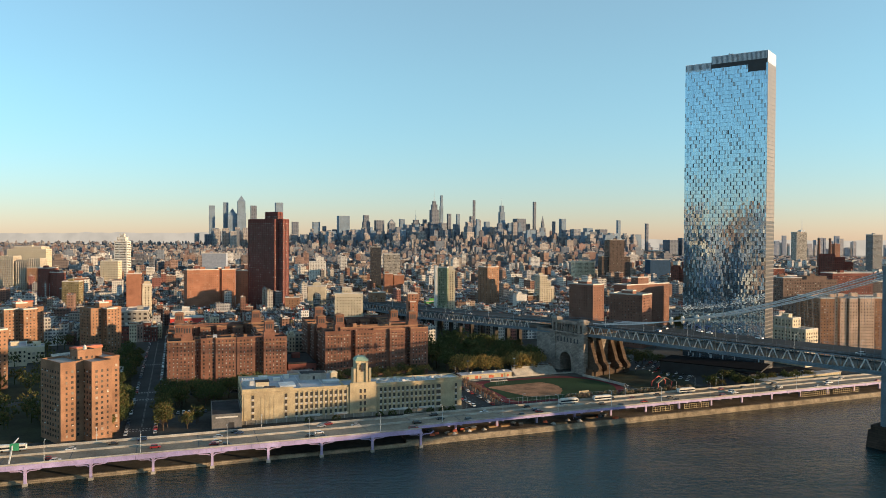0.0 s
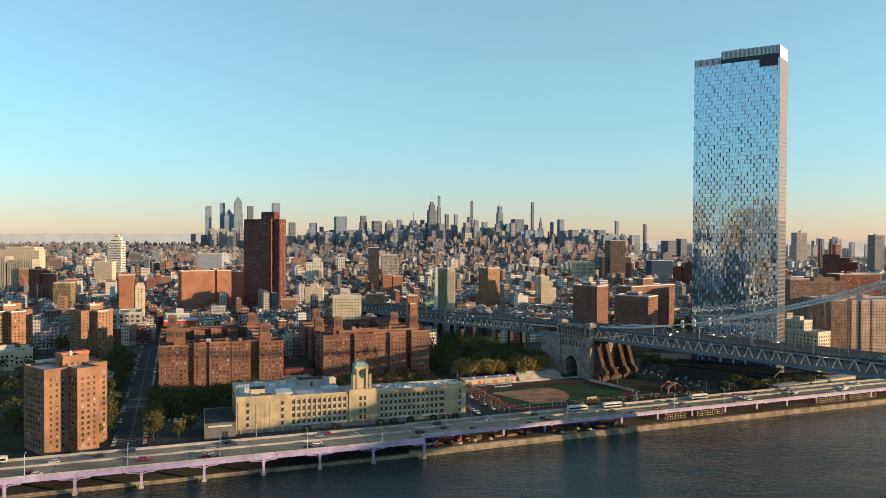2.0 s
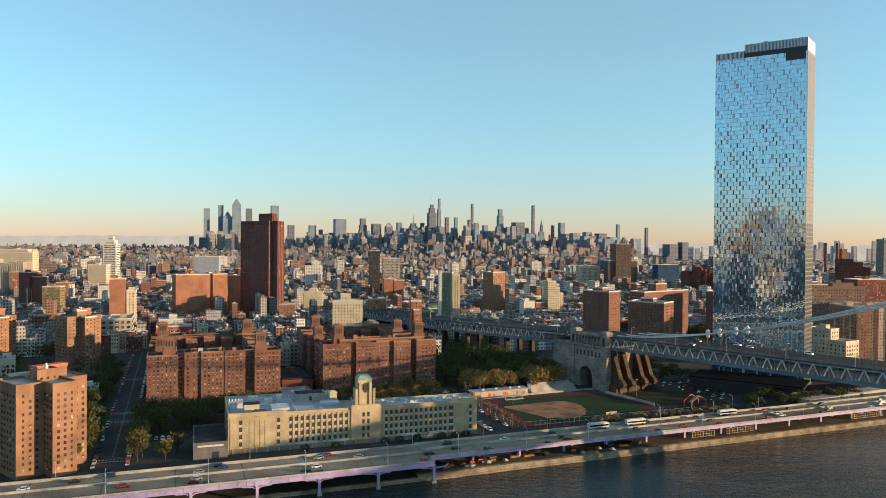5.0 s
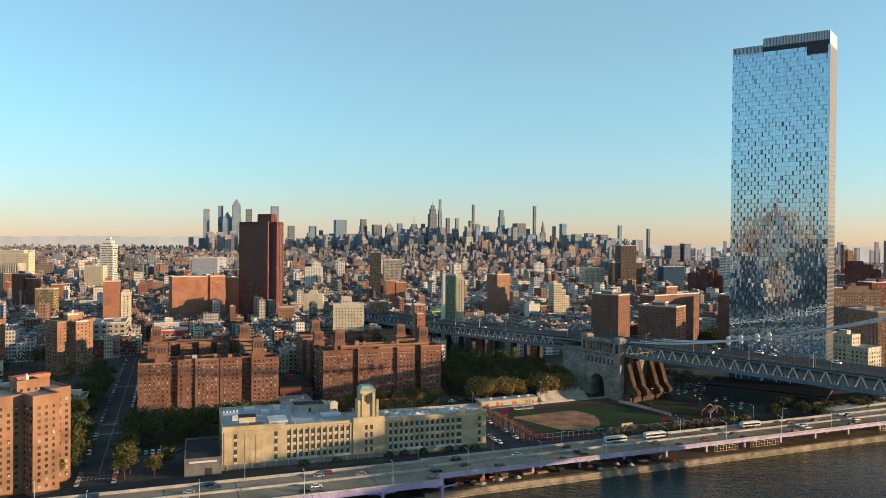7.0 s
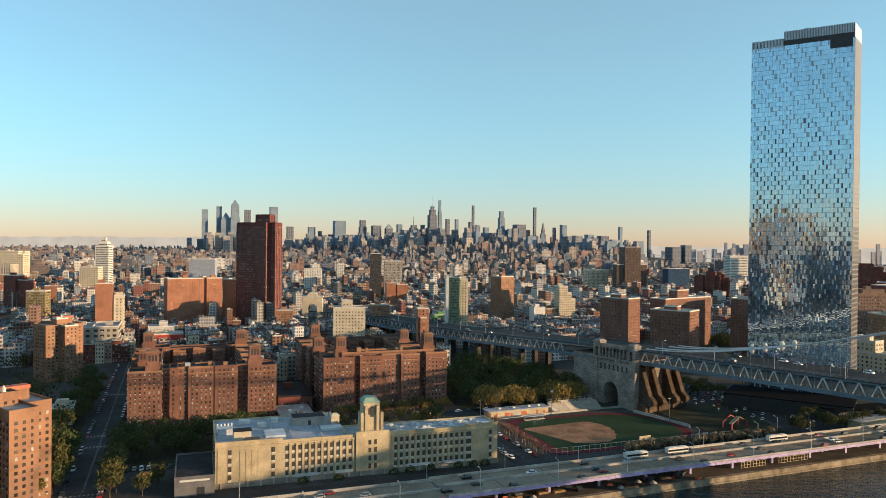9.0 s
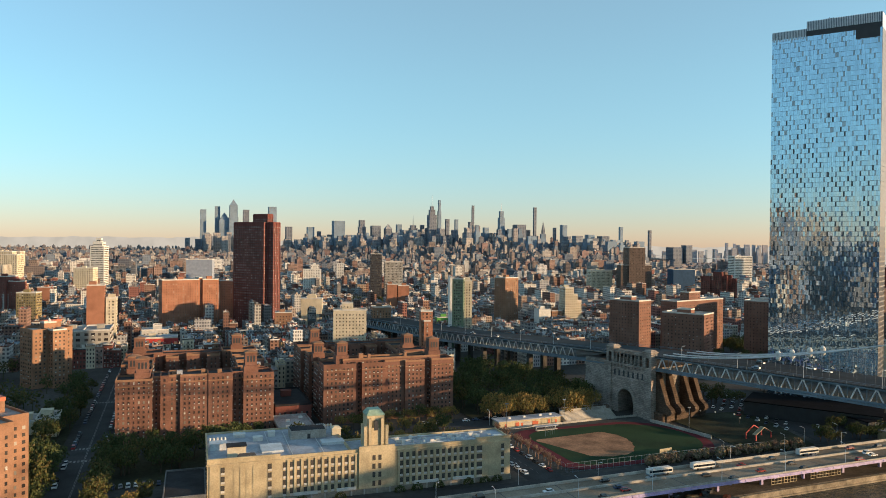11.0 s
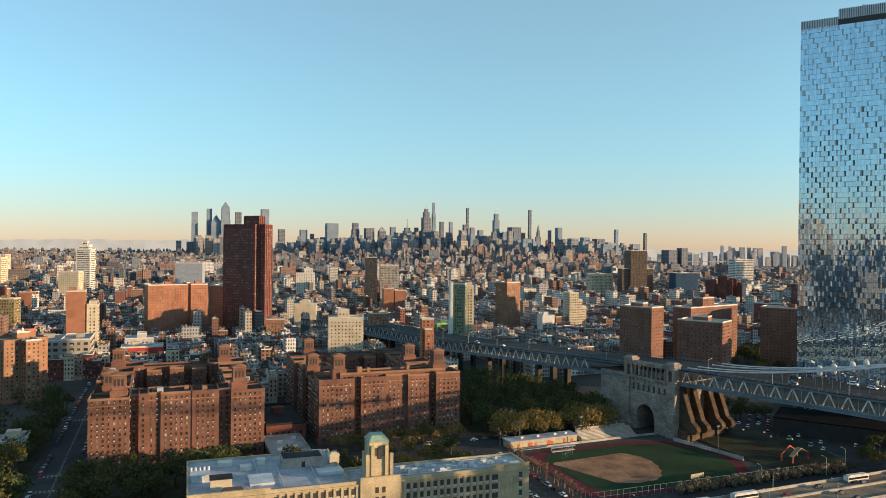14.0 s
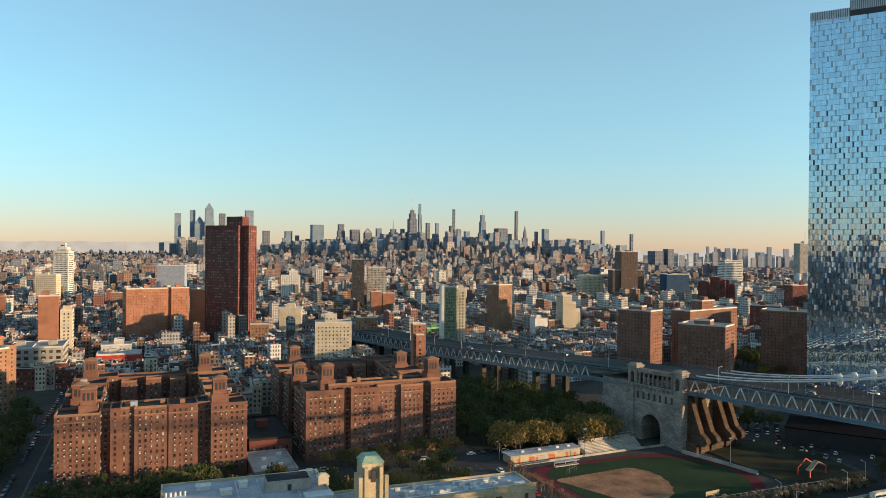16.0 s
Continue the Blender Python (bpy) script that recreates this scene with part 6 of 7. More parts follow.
Geo().box(0, 0, 3.2, 14, 2, 3.7).part("seat", CONC, bench)
Geo().box(-0.3, -0.4, 5.4, 14.3, 2.4, 5.7).part("roof", ROOF_W, bench)
for x in (0.5, 7, 13.5):
    Geo().box(x, 1.7, 3.2, x + 0.2, 1.9, 5.4).part("post", STEEL_L, bench)
root = thing("field_fence", GRID, "tall chain-link fence between field and highway", "fence")
for k in range(38):
    Geo().bar((62 + k * 3.2, 56.5, 3), (62 + k * 3.2, 56.5, 7.5), 0.13).part("post", STEEL_B, root)
for z in (3.4, 5.4, 7.5):
    Geo().bar((62, 56.5, z), (180, 56.5, z), 0.1).part("rail", STEEL_B, root)
for k in range(24):
    Geo().bar((62, 58 + k * 3.3, 3), (62, 58 + k * 3.3, 7.0), 0.1).part("post", STEEL_B, root)
Geo().bar((62, 58, 7), (62, 134, 7), 0.08).part("rail", STEEL_B, root)

# park slope, car park and timber shelter under the bridge
Geo().prism([(172, 56), (215, 56), (240, 130), (206, 134), (176, 128)], 2.9, 3.4).thing("park_slope", LAWN, GRID, "dark green grass slope beside the bridge", "lawn", kind="structure")
Geo().prism([(222, 56), (330, 56), (330, 70), (262, 190), (226, 190), (206, 136), (240, 130)], 2.9, 3.15).thing("car_park", ASPH, GRID, "asphalt car park under the bridge", "car park", kind="structure")
Geo().prism([(-480, 60), (-165, 60), (-165, 149), (-480, 149)], 2.9, 3.25).prism([(-480, 167), (-165, 167), (-165, 270), (-480, 270)], 2.9, 3.25).thing("housing_lawn", LAWN, GRID, "shaded lawns between the brick towers", "lawn", kind="structure")
Geo().prism([(-142, 98), (-60, 112), (38, 86), (38, 149), (-142, 149)], 2.9, 3.18).thing("yard", LAWN, GRID, "tree-filled yard behind the warehouse", "yard", kind="structure")
Geo().prism([(60, 167), (150, 167), (152, 290), (60, 290)], 2.9, 3.2).thing("bridge_park", LAWN, GRID, "shady park below the bridge approach", "park", kind="structure")
for u, v in ((205.2, 121.6), (212.1, 113.0), (208.8, 104.7), (215.6, 96.5), (199, 128)):
    root = thing("globe_lamp", GM(u, v, 3.3), "white globe lamp on a short post in the grass slope", "lamp", "globe lamps")
    Geo().tube(0, 0, 0, 3.3, 0.12, 0.08, 7).part("post", DARK, root)
    Geo().tube(0, 0, 3.3, 3.55, 0.3, 0.55, 9).tube(0, 0, 3.55, 3.9, 0.55, 0.55, 9).tube(0, 0, 3.9, 4.2, 0.55, 0.25, 9).part("globe", AC, root)
root = thing("park_shelter", GM(189, 71, 0, 12), "open gabled shelter with red frame and tan roof", "shelter")
for x in (0, 14):
    for y in (0, 6):
        Geo().box(x, y, 3.2, x + 0.6, y + 0.6, 6.5).part("post", RED_P, root)
for y in (0.3, 6.3):
    Geo().bar((0.3, y, 6.5), (7.3, y, 10.0), 0.5).bar((7.3, y, 10.0), (14.3, y, 6.5), 0.5).part("gable_frame", RED_P, root)
for s in (0, 1):
    g = Geo()
    xa, xb = (0, 7.3) if s == 0 else (14.6, 7.3)
    g.add([(xa, -0.3, 6.8), (xb, -0.3, 10.3), (xb, 2.2, 10.3), (xa, 2.2, 6.8), (xa, -0.3, 6.55), (xb, -0.3, 10.05), (xb, 2.2, 10.05), (xa, 2.2, 6.55)], [(0, 1, 2, 3), (7, 6, 5, 4), (0, 4, 5, 1), (1, 5, 6, 2), (2, 6, 7, 3), (3, 7, 4, 0)])
    g.part("roof_slope", TAN_P, root)
root = thing("riverside_shed", GM(262, 47, 0, 8), "long low tan shed beside the highway", "shed")
Geo().box(0, 0, 3, 88, 8, 7.6).part("wall", TAN_P, root)
Geo().box(-0.4, -0.4, 7.6, 88.4, 8.4, 8.0).part("roof", ROOF_G, root)
root = thing("podium", GM(262, 62, 0, -2), "dark low glass podium below the tower", "podium")
Geo().box(0, 0, 3, 60, 14, 10).part("wall", DARK, root)
# same near-black roof, with the bridge's shadow in its colour
Geo().box(-0.3, -0.3, 10, 60.3, 14.3, 10.5).part("roof", MATS["shade_black_roof"], root)
for k in range(12):
    Geo().box(k * 5 + 0.3, -0.15, 3, k * 5 + 0.9, 0.02, 10).part("mullion", STEEL_B, root)

# ---- trees ----
def tree(name, leaf, height, spread, seed, bare=False):
    r = random.Random(seed)
    root = new(name)
    g = Geo()
    th = height * 0.32
    g.tube(0, 0, -0.3, th, 0.34, 0.22, 7)
    ends = []
    for k in range(9 if bare else 6):
        a = 2 * math.pi * k / (9 if bare else 6) + r.uniform(-0.4, 0.4)
        e = Vector((math.cos(a) * spread * r.uniform(0.4, 0.75), math.sin(a) * spread * r.uniform(0.4, 0.75), height * r.uniform(0.55, 0.9)))
        st_ = Vector((0, 0, th * r.uniform(0.75, 1.0)))
        g.bar(st_, e, 0.2, 0.2, 5)
        ends.append(e)
        for q in range(7 if bare else 2):
            b0 = st_.lerp(e, r.uniform(0.4, 0.95))
            b1 = b0 + Vector((r.uniform(-1, 1), r.uniform(-1, 1), r.uniform(0.3, 1.2))) * spread * 0.4
            g.bar(b0, b1, 0.08, 0.08, 4)
            if bare:
                for w in range(4):
                    c0 = b0.lerp(b1, r.uniform(0.3, 1.0))
                    g.bar(c0, c0 + Vector((r.uniform(-1, 1), r.uniform(-1, 1), r.uniform(0, 1.2))) * spread * 0.22, 0.05, 0.05, 3)
    g.part("trunk", TWIG if bare else BARK, root)
    if not bare:
        c = Geo()
        lobes = [(e, spread * r.uniform(0.38, 0.55)) for e in ends] + [(Vector((r.uniform(-1, 1), r.uniform(-1, 1), height * 0.82)), spread * 0.5)]
        for p, rad in lobes:
            for q in range(52):
                d = Vector((r.gauss(0, 1), r.gauss(0, 1), r.gauss(0, 0.8))).normalized() * rad * r.uniform(0.55, 1.08)
                o = p + d
                s = r.uniform(0.28, 0.62)
                m = Matrix.Translation(o) @ Euler((r.uniform(0, 3), r.uniform(0, 3), r.uniform(0, 3))).to_matrix().to_4x4()
                vs2 = [m @ Vector(t) for t in ((s, 0, 0), (0, s * 0.8, 0.1 * s), (-s, 0, 0), (0, -s * 0.8, 0.1 * s), (0, 0, s * 0.45), (0, 0, -s * 0.35))]
                c.add(vs2, [(0, 1, 4), (1, 2, 4), (2, 3, 4), (3, 0, 4), (1, 0, 5), (2, 1, 5), (3, 2, 5), (0, 3, 5)])
        c.part("crown", leaf, root)
    return root


def place(proto, label, cat, u, v, s, r, z=None, group=""):
    m = GM(u, v, 3.1 if z is None else z, r.uniform(0, 360))
    ob = copy_thing(proto, m)
    ob.scale = (s, s, s * r.uniform(0.9, 1.12))
    return tagged(ob, label, cat, group)


PROTO = {"olive": [tree("tree", LEAF[0], 10.5, 4.6, k) for k in (1, 2)], "gold": [tree("tree", LEAF[1], 10.5, 4.8, k) for k in (3, 4)], "green": [tree("tree", LEAF[2], 11, 5.0, k) for k in (5, 6)],
         "bare": [tree("bare_tree", None, 7.0, 3.0, k, True) for k in (7, 8)]}
TL = {"olive": "olive-green deciduous tree in early autumn", "gold": "golden-brown autumn tree", "green": "dark green leafy tree", "bare": "leafless reddish-brown twiggy tree"}
rt = random.Random(77)


def grove(kind, u0, v0, u1, v1, count, s0=0.8, s1=1.15, where="", line=False):
    for k in range(count):
        u, v = rt.uniform(u0, u1), rt.uniform(v0, v1)
        if line:
            u, v = u0 + (u1 - u0) * (k + 0.5) / count + rt.uniform(-1, 1), v0 + (v1 - v0) * (k + 0.5) / count + rt.uniform(-1, 1)
        kk = kind if isinstance(kind, str) else rt.choice(kind)
        p = G(u, v)
        place(rt.choice(PROTO[kk]), TL[kk] + where, "tree", u, v, rt.uniform(s0, s1), rt, land_z(p.x, p.y), "trees" + where)


grove("gold", 64, 151, 142, 172, 46, 1.0, 1.35, " behind the field house")
grove(("olive", "green"), 62, 176, 150, 232, 38, 1.15, 1.6, " in the bridge park")
grove("green", 70, 235, 140, 288, 24, 1.2, 1.7, " in the bridge park")
grove(("olive", "green"), -138, 112, -62, 147, 34, 0.9, 1.3, " behind the warehouse")
grove(("olive", "green", "gold"), -52, 100, 36, 147, 26, 0.75, 1.1, " behind the warehouse")
grove(("olive", "gold"), -24, 166, 52, 172, 13, 0.65, 0.95, " before the brick block", True)
grove("green", -136, 166, -62, 169, 8, 0.6, 0.8, " before the brick block", True)
grove(("gold", "olive"), -140, 58, -120, 76, 5, 0.7, 0.9, " by the riverside street")
grove(("gold", "olive"), -172, 56, -165, 66, 3, 0.75, 0.95, " beside the brick tower")
grove(("green", "olive"), -141.5, 58, -141, 146, 9, 0.9, 1.2, " along the side street", True)
grove(("green", "olive"), -163, 70, -163, 146, 8, 0.9, 1.2, " along the side street", True)
grove(("green", "olive"), -178, 172, -163, 330, 18, 0.9, 1.35, " along the side street")
grove(("green", "olive"), 222, 54, 330, 60, 26, 0.55, 0.9, " beside the car park")
grove(("green", "olive"), 246, 70, 300, 104, 16, 0.6, 0.9, " before the dark podium")
grove(("green", "olive"), 196, 140, 260, 215, 14, 0.8, 1.1, " beside the bridge")
grove(("green", "olive"), 396, 322, 448, 366, 22, 1.0, 1.5, " between the housing slabs")
grove("green", 292, 96, 336, 190, 24, 1.1, 1.5, " beside the car park")
grove("green", 300, 200, 420, 300, 26, 0.9, 1.3, " below the housing slabs")
grove(("olive", "green"), -205, 88, -166, 148, 18, 1.0, 1.5, " left of the side street".replace("left of", "beside"))
grove("bare", 60, 60, 60, 130, 15, 0.8, 1.1, " along the field", True)
grove("bare", 110, 54.5, 200, 54.5, 22, 0.5, 0.8, " along the highway", True)
grove("bare", 112, 151, 148, 158, 10, 0.9, 1.2, " behind the bleachers")


def crown_at(g, x, y, z, h, r):
    """One far tree: a trunk and a ragged crown of leaf clumps."""
    g.tube(x, y, z - 0.3, z + h * 0.5, 0.3, 0.2, 5)
    for q in range(70):
        d = Vector((r.gauss(0, 1), r.gauss(0, 1), r.gauss(0, 0.8))).normalized() * h * 0.38 * r.uniform(0.5, 1.1)
        o = Vector((x, y, z + h * 0.68)) + d
        s = r.uniform(0.5, 1.1)
        m = Matrix.Translation(o) @ Euler((r.uniform(0, 3), r.uniform(0, 3), r.uniform(0, 3))).to_matrix().to_4x4()
        g.add([m @ Vector(t) for t in ((s, 0, 0), (0, s * 0.8, 0), (-s, 0, 0), (0, -s * 0.8, 0), (0, 0, s * 0.5), (0, 0, -s * 0.4))], [(0, 1, 4), (1, 2, 4), (2, 3, 4), (3, 0, 4), (1, 0, 5), (2, 1, 5), (3, 2, 5), (0, 3, 5)])


street = Geo()
for q in range(80):
    crown_at(street, rt.uniform(-172, -28), rt.uniform(1285, 1405), 3.0, rt.uniform(11, 16), rt)
for (u, v, n, su, sv) in ((70, 700, 16, 60, 20), (150, 760, 12, 50, 20), (-60, 560, 8, 40, 20), (260, 640, 14, 60, 30), (330, 480, 16, 60, 40), (-250, 480, 12, 40, 60), (10, 880, 14, 60, 30), (200, 900, 14, 90, 40), (60, 800, 30, 60, 14), (420, 760, 40, 80, 60), (520, 1000, 40, 120, 60), (330, 1150, 40, 90, 40), (130, 1010, 24, 60, 16), (700, 900, 40, 120, 90)):
    for q in range(n):
        uu, vv = rt.uniform(u - su, u + su), rt.uniform(v - sv, v + sv)
        p = G(uu, vv)
        crown_at(street, p.x, p.y, land_z(p.x, p.y), rt.uniform(9, 14), rt)
for u0, v0, u1, v1, n in ((-330, 90, -190, 148, 40), (-330, 170, -172, 268, 52), (-330, 268, -172, 400, 40)):
    for q in range(n):
        p = G(rt.uniform(u0, u1), rt.uniform(v0, v1))
        crown_at(street, p.x, p.y, 3.0, rt.uniform(10, 16), rt)
scrub = Geo()
for k in range(150):
    p = G(rt.uniform(104, 205), rt.uniform(52.8, 58.5))
    crown_at(scrub, p.x, p.y, 3.0, rt.uniform(1.6, 4.2), rt)
scrub.thing("scrub", mat("dry_scrub", (0, 0, 0), 0.95, 0.2, 0.3, 2, spread=[(0.20, 0.15, 0.10), (0.14, 0.11, 0.07), (0.10, 0.10, 0.05), (0.24, 0.18, 0.12)]), Matrix(), "dry brown scrub between field and highway", "bushes", kind="stuff")
street.thing("street_trees", LEAF[0], Matrix(), "olive trees on housing lawns and far streets", "trees", kind="stuff")
for ps in PROTO.values():
    for ob in ps:
        for o in (*ob.children_recursive, ob):
            bpy.data.objects.remove(o)

# ---- vehicles ----
def car(body_m, kind="car"):
    root = new("car")
    L, Wd, h1, h2 = (4.6, 1.85, 0.85, 1.45) if kind == "car" else (4.9, 2.0, 1.05, 1.8)
    g = Geo()
    g.add([(-L / 2, -Wd / 2, 0.3), (L / 2, -Wd / 2, 0.3), (L / 2, Wd / 2, 0.3), (-L / 2, Wd / 2, 0.3), (-L / 2 + 0.1, -Wd / 2 + 0.06, h1), (L / 2 - 0.15, -Wd / 2 + 0.06, h1 - 0.1), (L / 2 - 0.15, Wd / 2 - 0.06, h1 - 0.1), (-L / 2 + 0.1, Wd / 2 - 0.06, h1)], [(0, 3, 2, 1), (4, 5, 6, 7), (0, 1, 5, 4), (1, 2, 6, 5), (2, 3, 7, 6), (3, 0, 4, 7)])
    g.part("body", body_m, root)
    x0, x1 = (-1.6, 1.0) if kind == "car" else (-2.2, 1.2)
    Geo().taper(x0, -Wd / 2 + 0.1, x1, Wd / 2 - 0.1, h1 - 0.05, h2 - 0.06, 0.8).part("cabin_glass", CARGLASS, root)
    cx, hw = (x0 + x1) / 2, (x1 - x0) / 2 * 0.82
    Geo().box(cx - hw, -Wd / 2 + 0.24, h2 - 0.07, cx + hw, Wd / 2 - 0.24, h2).part("roof", body_m, root)
    for x in (-L * 0.3, L * 0.3):
        for y in (-Wd / 2 + 0.1, Wd / 2 - 0.1):
            Geo().bar((x, y - 0.11, 0.33), (x, y + 0.11, 0.33), 0.66, 0.66, 10).part("wheel", RUBBER, root)
    return root


def bus():
    root = new("bus")
    Geo().box(-6.1, -1.27, 0.5, 6.1, 1.27, 3.1).part("body", AC, root)
    Geo().box(-5.8, -1.3, 1.5, 5.9, 1.3, 2.4).part("cabin_glass", CARGLASS, root)
    Geo().box(-5.2, -1.0, 3.1, 5.0, 1.0, 3.35).part("roof_pod", AC, root)
    Geo().box(-6.12, -1.29, 0.5, 6.12, 1.29, 0.95).part("skirt", STEEL_B, root)
    for x in (-3.6, 3.7):
        for y in (-1.2, 1.2):
            Geo().bar((x, y - 0.12, 0.5), (x, y + 0.12, 0.5), 1.0, 1.0, 10).part("wheel", RUBBER, root)
    return root


PAINTS = [("white", (0.75, 0.75, 0.74)), ("black", (0.02, 0.02, 0.022)), ("silver grey", (0.35, 0.36, 0.37)), ("dark red", (0.30, 0.02, 0.02)), ("dark blue", (0.03, 0.05, 0.11)), ("yellow", (0.65, 0.38, 0.02))]
CARS = []
for nm, c in PAINTS:
    pm = mat(nm.replace(" ", "_") + "_car_paint", c, 0.3, 0.1, 1, 5)
    for kind in ("car", "suv"):
        CARS.append((nm, kind, car(pm, kind)))
BUS = bus()
rc = random.Random(5)


def put_car(u, v, z, yaw, where, pick=None):
    nm, kind, proto = CARS[pick if pick is not None else rc.choice((0, 0, 0, 1, 2, 2, 2, 3, 4, 4, 5, 6, 7, 8, 3, 1, 9 if rc.random() < 0.3 else 2))]
    ob = copy_thing(proto, GM(u, v, z, yaw))
    return tagged(ob, f"{nm} {'van-like' if kind == 'suv' else 'saloon'} car {where}", "car", "cars " + where)


for lane, way in ((-3.0, 0), (0.7, 0), (4.3, 0), (13.2, 180), (16.8, 180), (20.0, 180)):
    u = -230 + rc.uniform(0, 30)
    while u < 330:
        vv = lane if u < -16 else {-3.0: 3.6, 0.7: 7.2, 4.3: 10.6, 13.2: 16.6, 16.8: 19.8, 20.0: 22.0}[lane]
        if vv < 21.5:
            put_car(u, bend(u, vv), DZ + 0.01, way + rc.uniform(-1, 1), "driving on the highway")
        u += rc.uniform(26, 78)
for u, v in ((88, 19.5), (112, 19.5), (176, 19.8), (-205, 19.5)):
    tagged(copy_thing(BUS, GM(u, bend(u, v), DZ + 0.01, 180)), "white and grey city bus on the highway", "bus", "buses")
for v in range(60, 480, 7):
    for side, u in ((-1, -159.4), (1, -144.6)):
        if rc.random() < 0.78 and not 148 < v < 168:
            put_car(u, v + rc.uniform(-0.6, 0.6), 3.1, 90 if side > 0 else 270, "parked along the side street", rc.choice((1, 2, 3, 4, 5, 8, 9, 2, 3, 4, 0, 7)))
for v in range(62, 146, 7):
    for u in (42.5, 55.6):
        if rc.random() < 0.75:
            put_car(u, v, 3.1, 90, "parked beside the ball field", 3 * 2 if v == 62 and u > 50 else None)
for k in range(13):
    for j in range(4):
        if rc.random() < 0.7:
            put_car(226 + j * 11 + rc.uniform(-0.4, 0.4) - k * 0.2, 78 + k * 7.5 + j * 3, 3.2, 35 + rc.choice((0, 180)), "in the car park")
for k in range(18):
    if rc.random() < 0.7:
        put_car(-136 + k * 6.5, 152.6, 3.1, rc.choice((0, 180)), "parked on the cross street")
    if rc.random() < 0.7:
        put_car(-30 + k * 6.5, 163.4, 3.1, rc.choice((0, 180)), "parked before the brick block")
for k in range(7):
    put_car(-136 + k * 3.1, 100 + (k % 2) * 0.6, 3.2, 90, "parked in the yard")
for k in range(15):
    nm, kind, proto = CARS[rc.choice((0, 0, 1, 2, 4, 5, 8, 3))]
    x, y = rc.choice((-12, -8.5, 8.5, 12)), rc.uniform(-230, 330)
    ob = copy_thing(proto, BR @ pose(x, y, chord(y) + 0.71, 0, 0, 90 if x < 0 else 270))
    tagged(ob, f"{nm} {'van-like' if kind == 'suv' else 'saloon'} car on the bridge roadway", "car", "cars on the bridge")
for nm, kind, ob in CARS:
    for o in (*ob.children_recursive, ob):
        bpy.data.objects.remove(o)
for o in (*BUS.children_recursive, BUS):
    bpy.data.objects.remove(o)

# ---- street furniture ----
def lamp(u, v, z, yaw, h=9.5, where="on the highway"):
    root = thing("street_lamp", GM(u, v, z, yaw), "grey steel street lamp " + where, "street lamp", "street lamps")
    Geo().tube(0, 0, 0, h, 0.14, 0.08, 7).part("pole", STEEL_L, root)
    arm = Geo().bar((0, 0, h - 0.1), (0, 2.2, h + 0.35), 0.1).part("arm", STEEL_L, root)
    Geo().box(-0.18, 2.0, h + 0.22, 0.18, 3.0, h + 0.42).part("lamp_head", STEEL_L, arm)
    return root


for u in (-188, -149, -111, -72, -36):
    lamp(u, -4.7, DZ, 0)
for u in (0, 36, 71, 107, 143, 180, 216, 252, 290):
    lamp(u, bend(u, 1.8), DZ, 0)
for u in (-170, -92, -15, 60, 133, 205, 280):
    lamp(u, bend(u, 25), DZ - 7, 180, 14)
for u, v in ((33, 49), (64, 150), (150, 52), (190, 52), (212, 60), (236, 60), (-141, 148), (-164, 100), (-141, 240)):
    lamp(u, v, 3, 0, 8.5, "beside the street")
for k in range(15):
    y = -225 + k * 38
    if abs(y) < 12:
        continue
    lamp(0, 0, 0, 0, 8.0, "on the bridge").matrix_world = BR @ pose(-HALF - 0.4, y, chord(y) + 0.7, 0, 0, -90)
for u, v in ((70, 139), (108, 139), (166, 98)):
    root = thing("floodlight_mast", GM(u, v, 3), "tall floodlight mast beside the ball field", "floodlight")
    Geo().tube(0, 0, 0, 15, 0.16, 0.1, 7).part("pole", STEEL_B, root)
    Geo().box(-1.0, -0.2, 14.4, 1.0, 0.2, 15).part("lamp_bank", STEEL_B, root)
root = thing("sign_gantry", GM(-202, -3, DZ, 0), "green road sign on a steel gantry arm", "road sign")
fr = Geo().bar((0, 0, 0), (1, 4, 8), 0.5).bar((1, 4, 8), (2, 10, 9), 0.4).part("frame", STEEL_L, root)
Geo().box(-0.2, 3.5, 5.2, 3.4, 3.8, 8.4).part("sign", mat("road_sign_green", (0.03, 0.25, 0.12), 0.6, 0.2), fr)
for u0, u1 in ((141, 158), (165, 185), (262, 290), (292, 318)):
    root = thing("mesh_fence", GM(u0, bend(u0, 7.6), 3, SWING), "tan framed mesh fence under the viaduct", "fence", "mesh fences")
    n = int((u1 - u0) / 1.9)
    for k in range(n + 1):
        Geo().box(k * 1.9 - 0.09, 0, 0, k * 1.9 + 0.09, 0.15, 3.0).part("post", TAN_P, root)
    for z in (0.2, 1.5, 2.9):
        Geo().box(0, 0.02, z, n * 1.9, 0.13, z + 0.16).part("rail", TAN_P, root)
rs = random.Random(31)
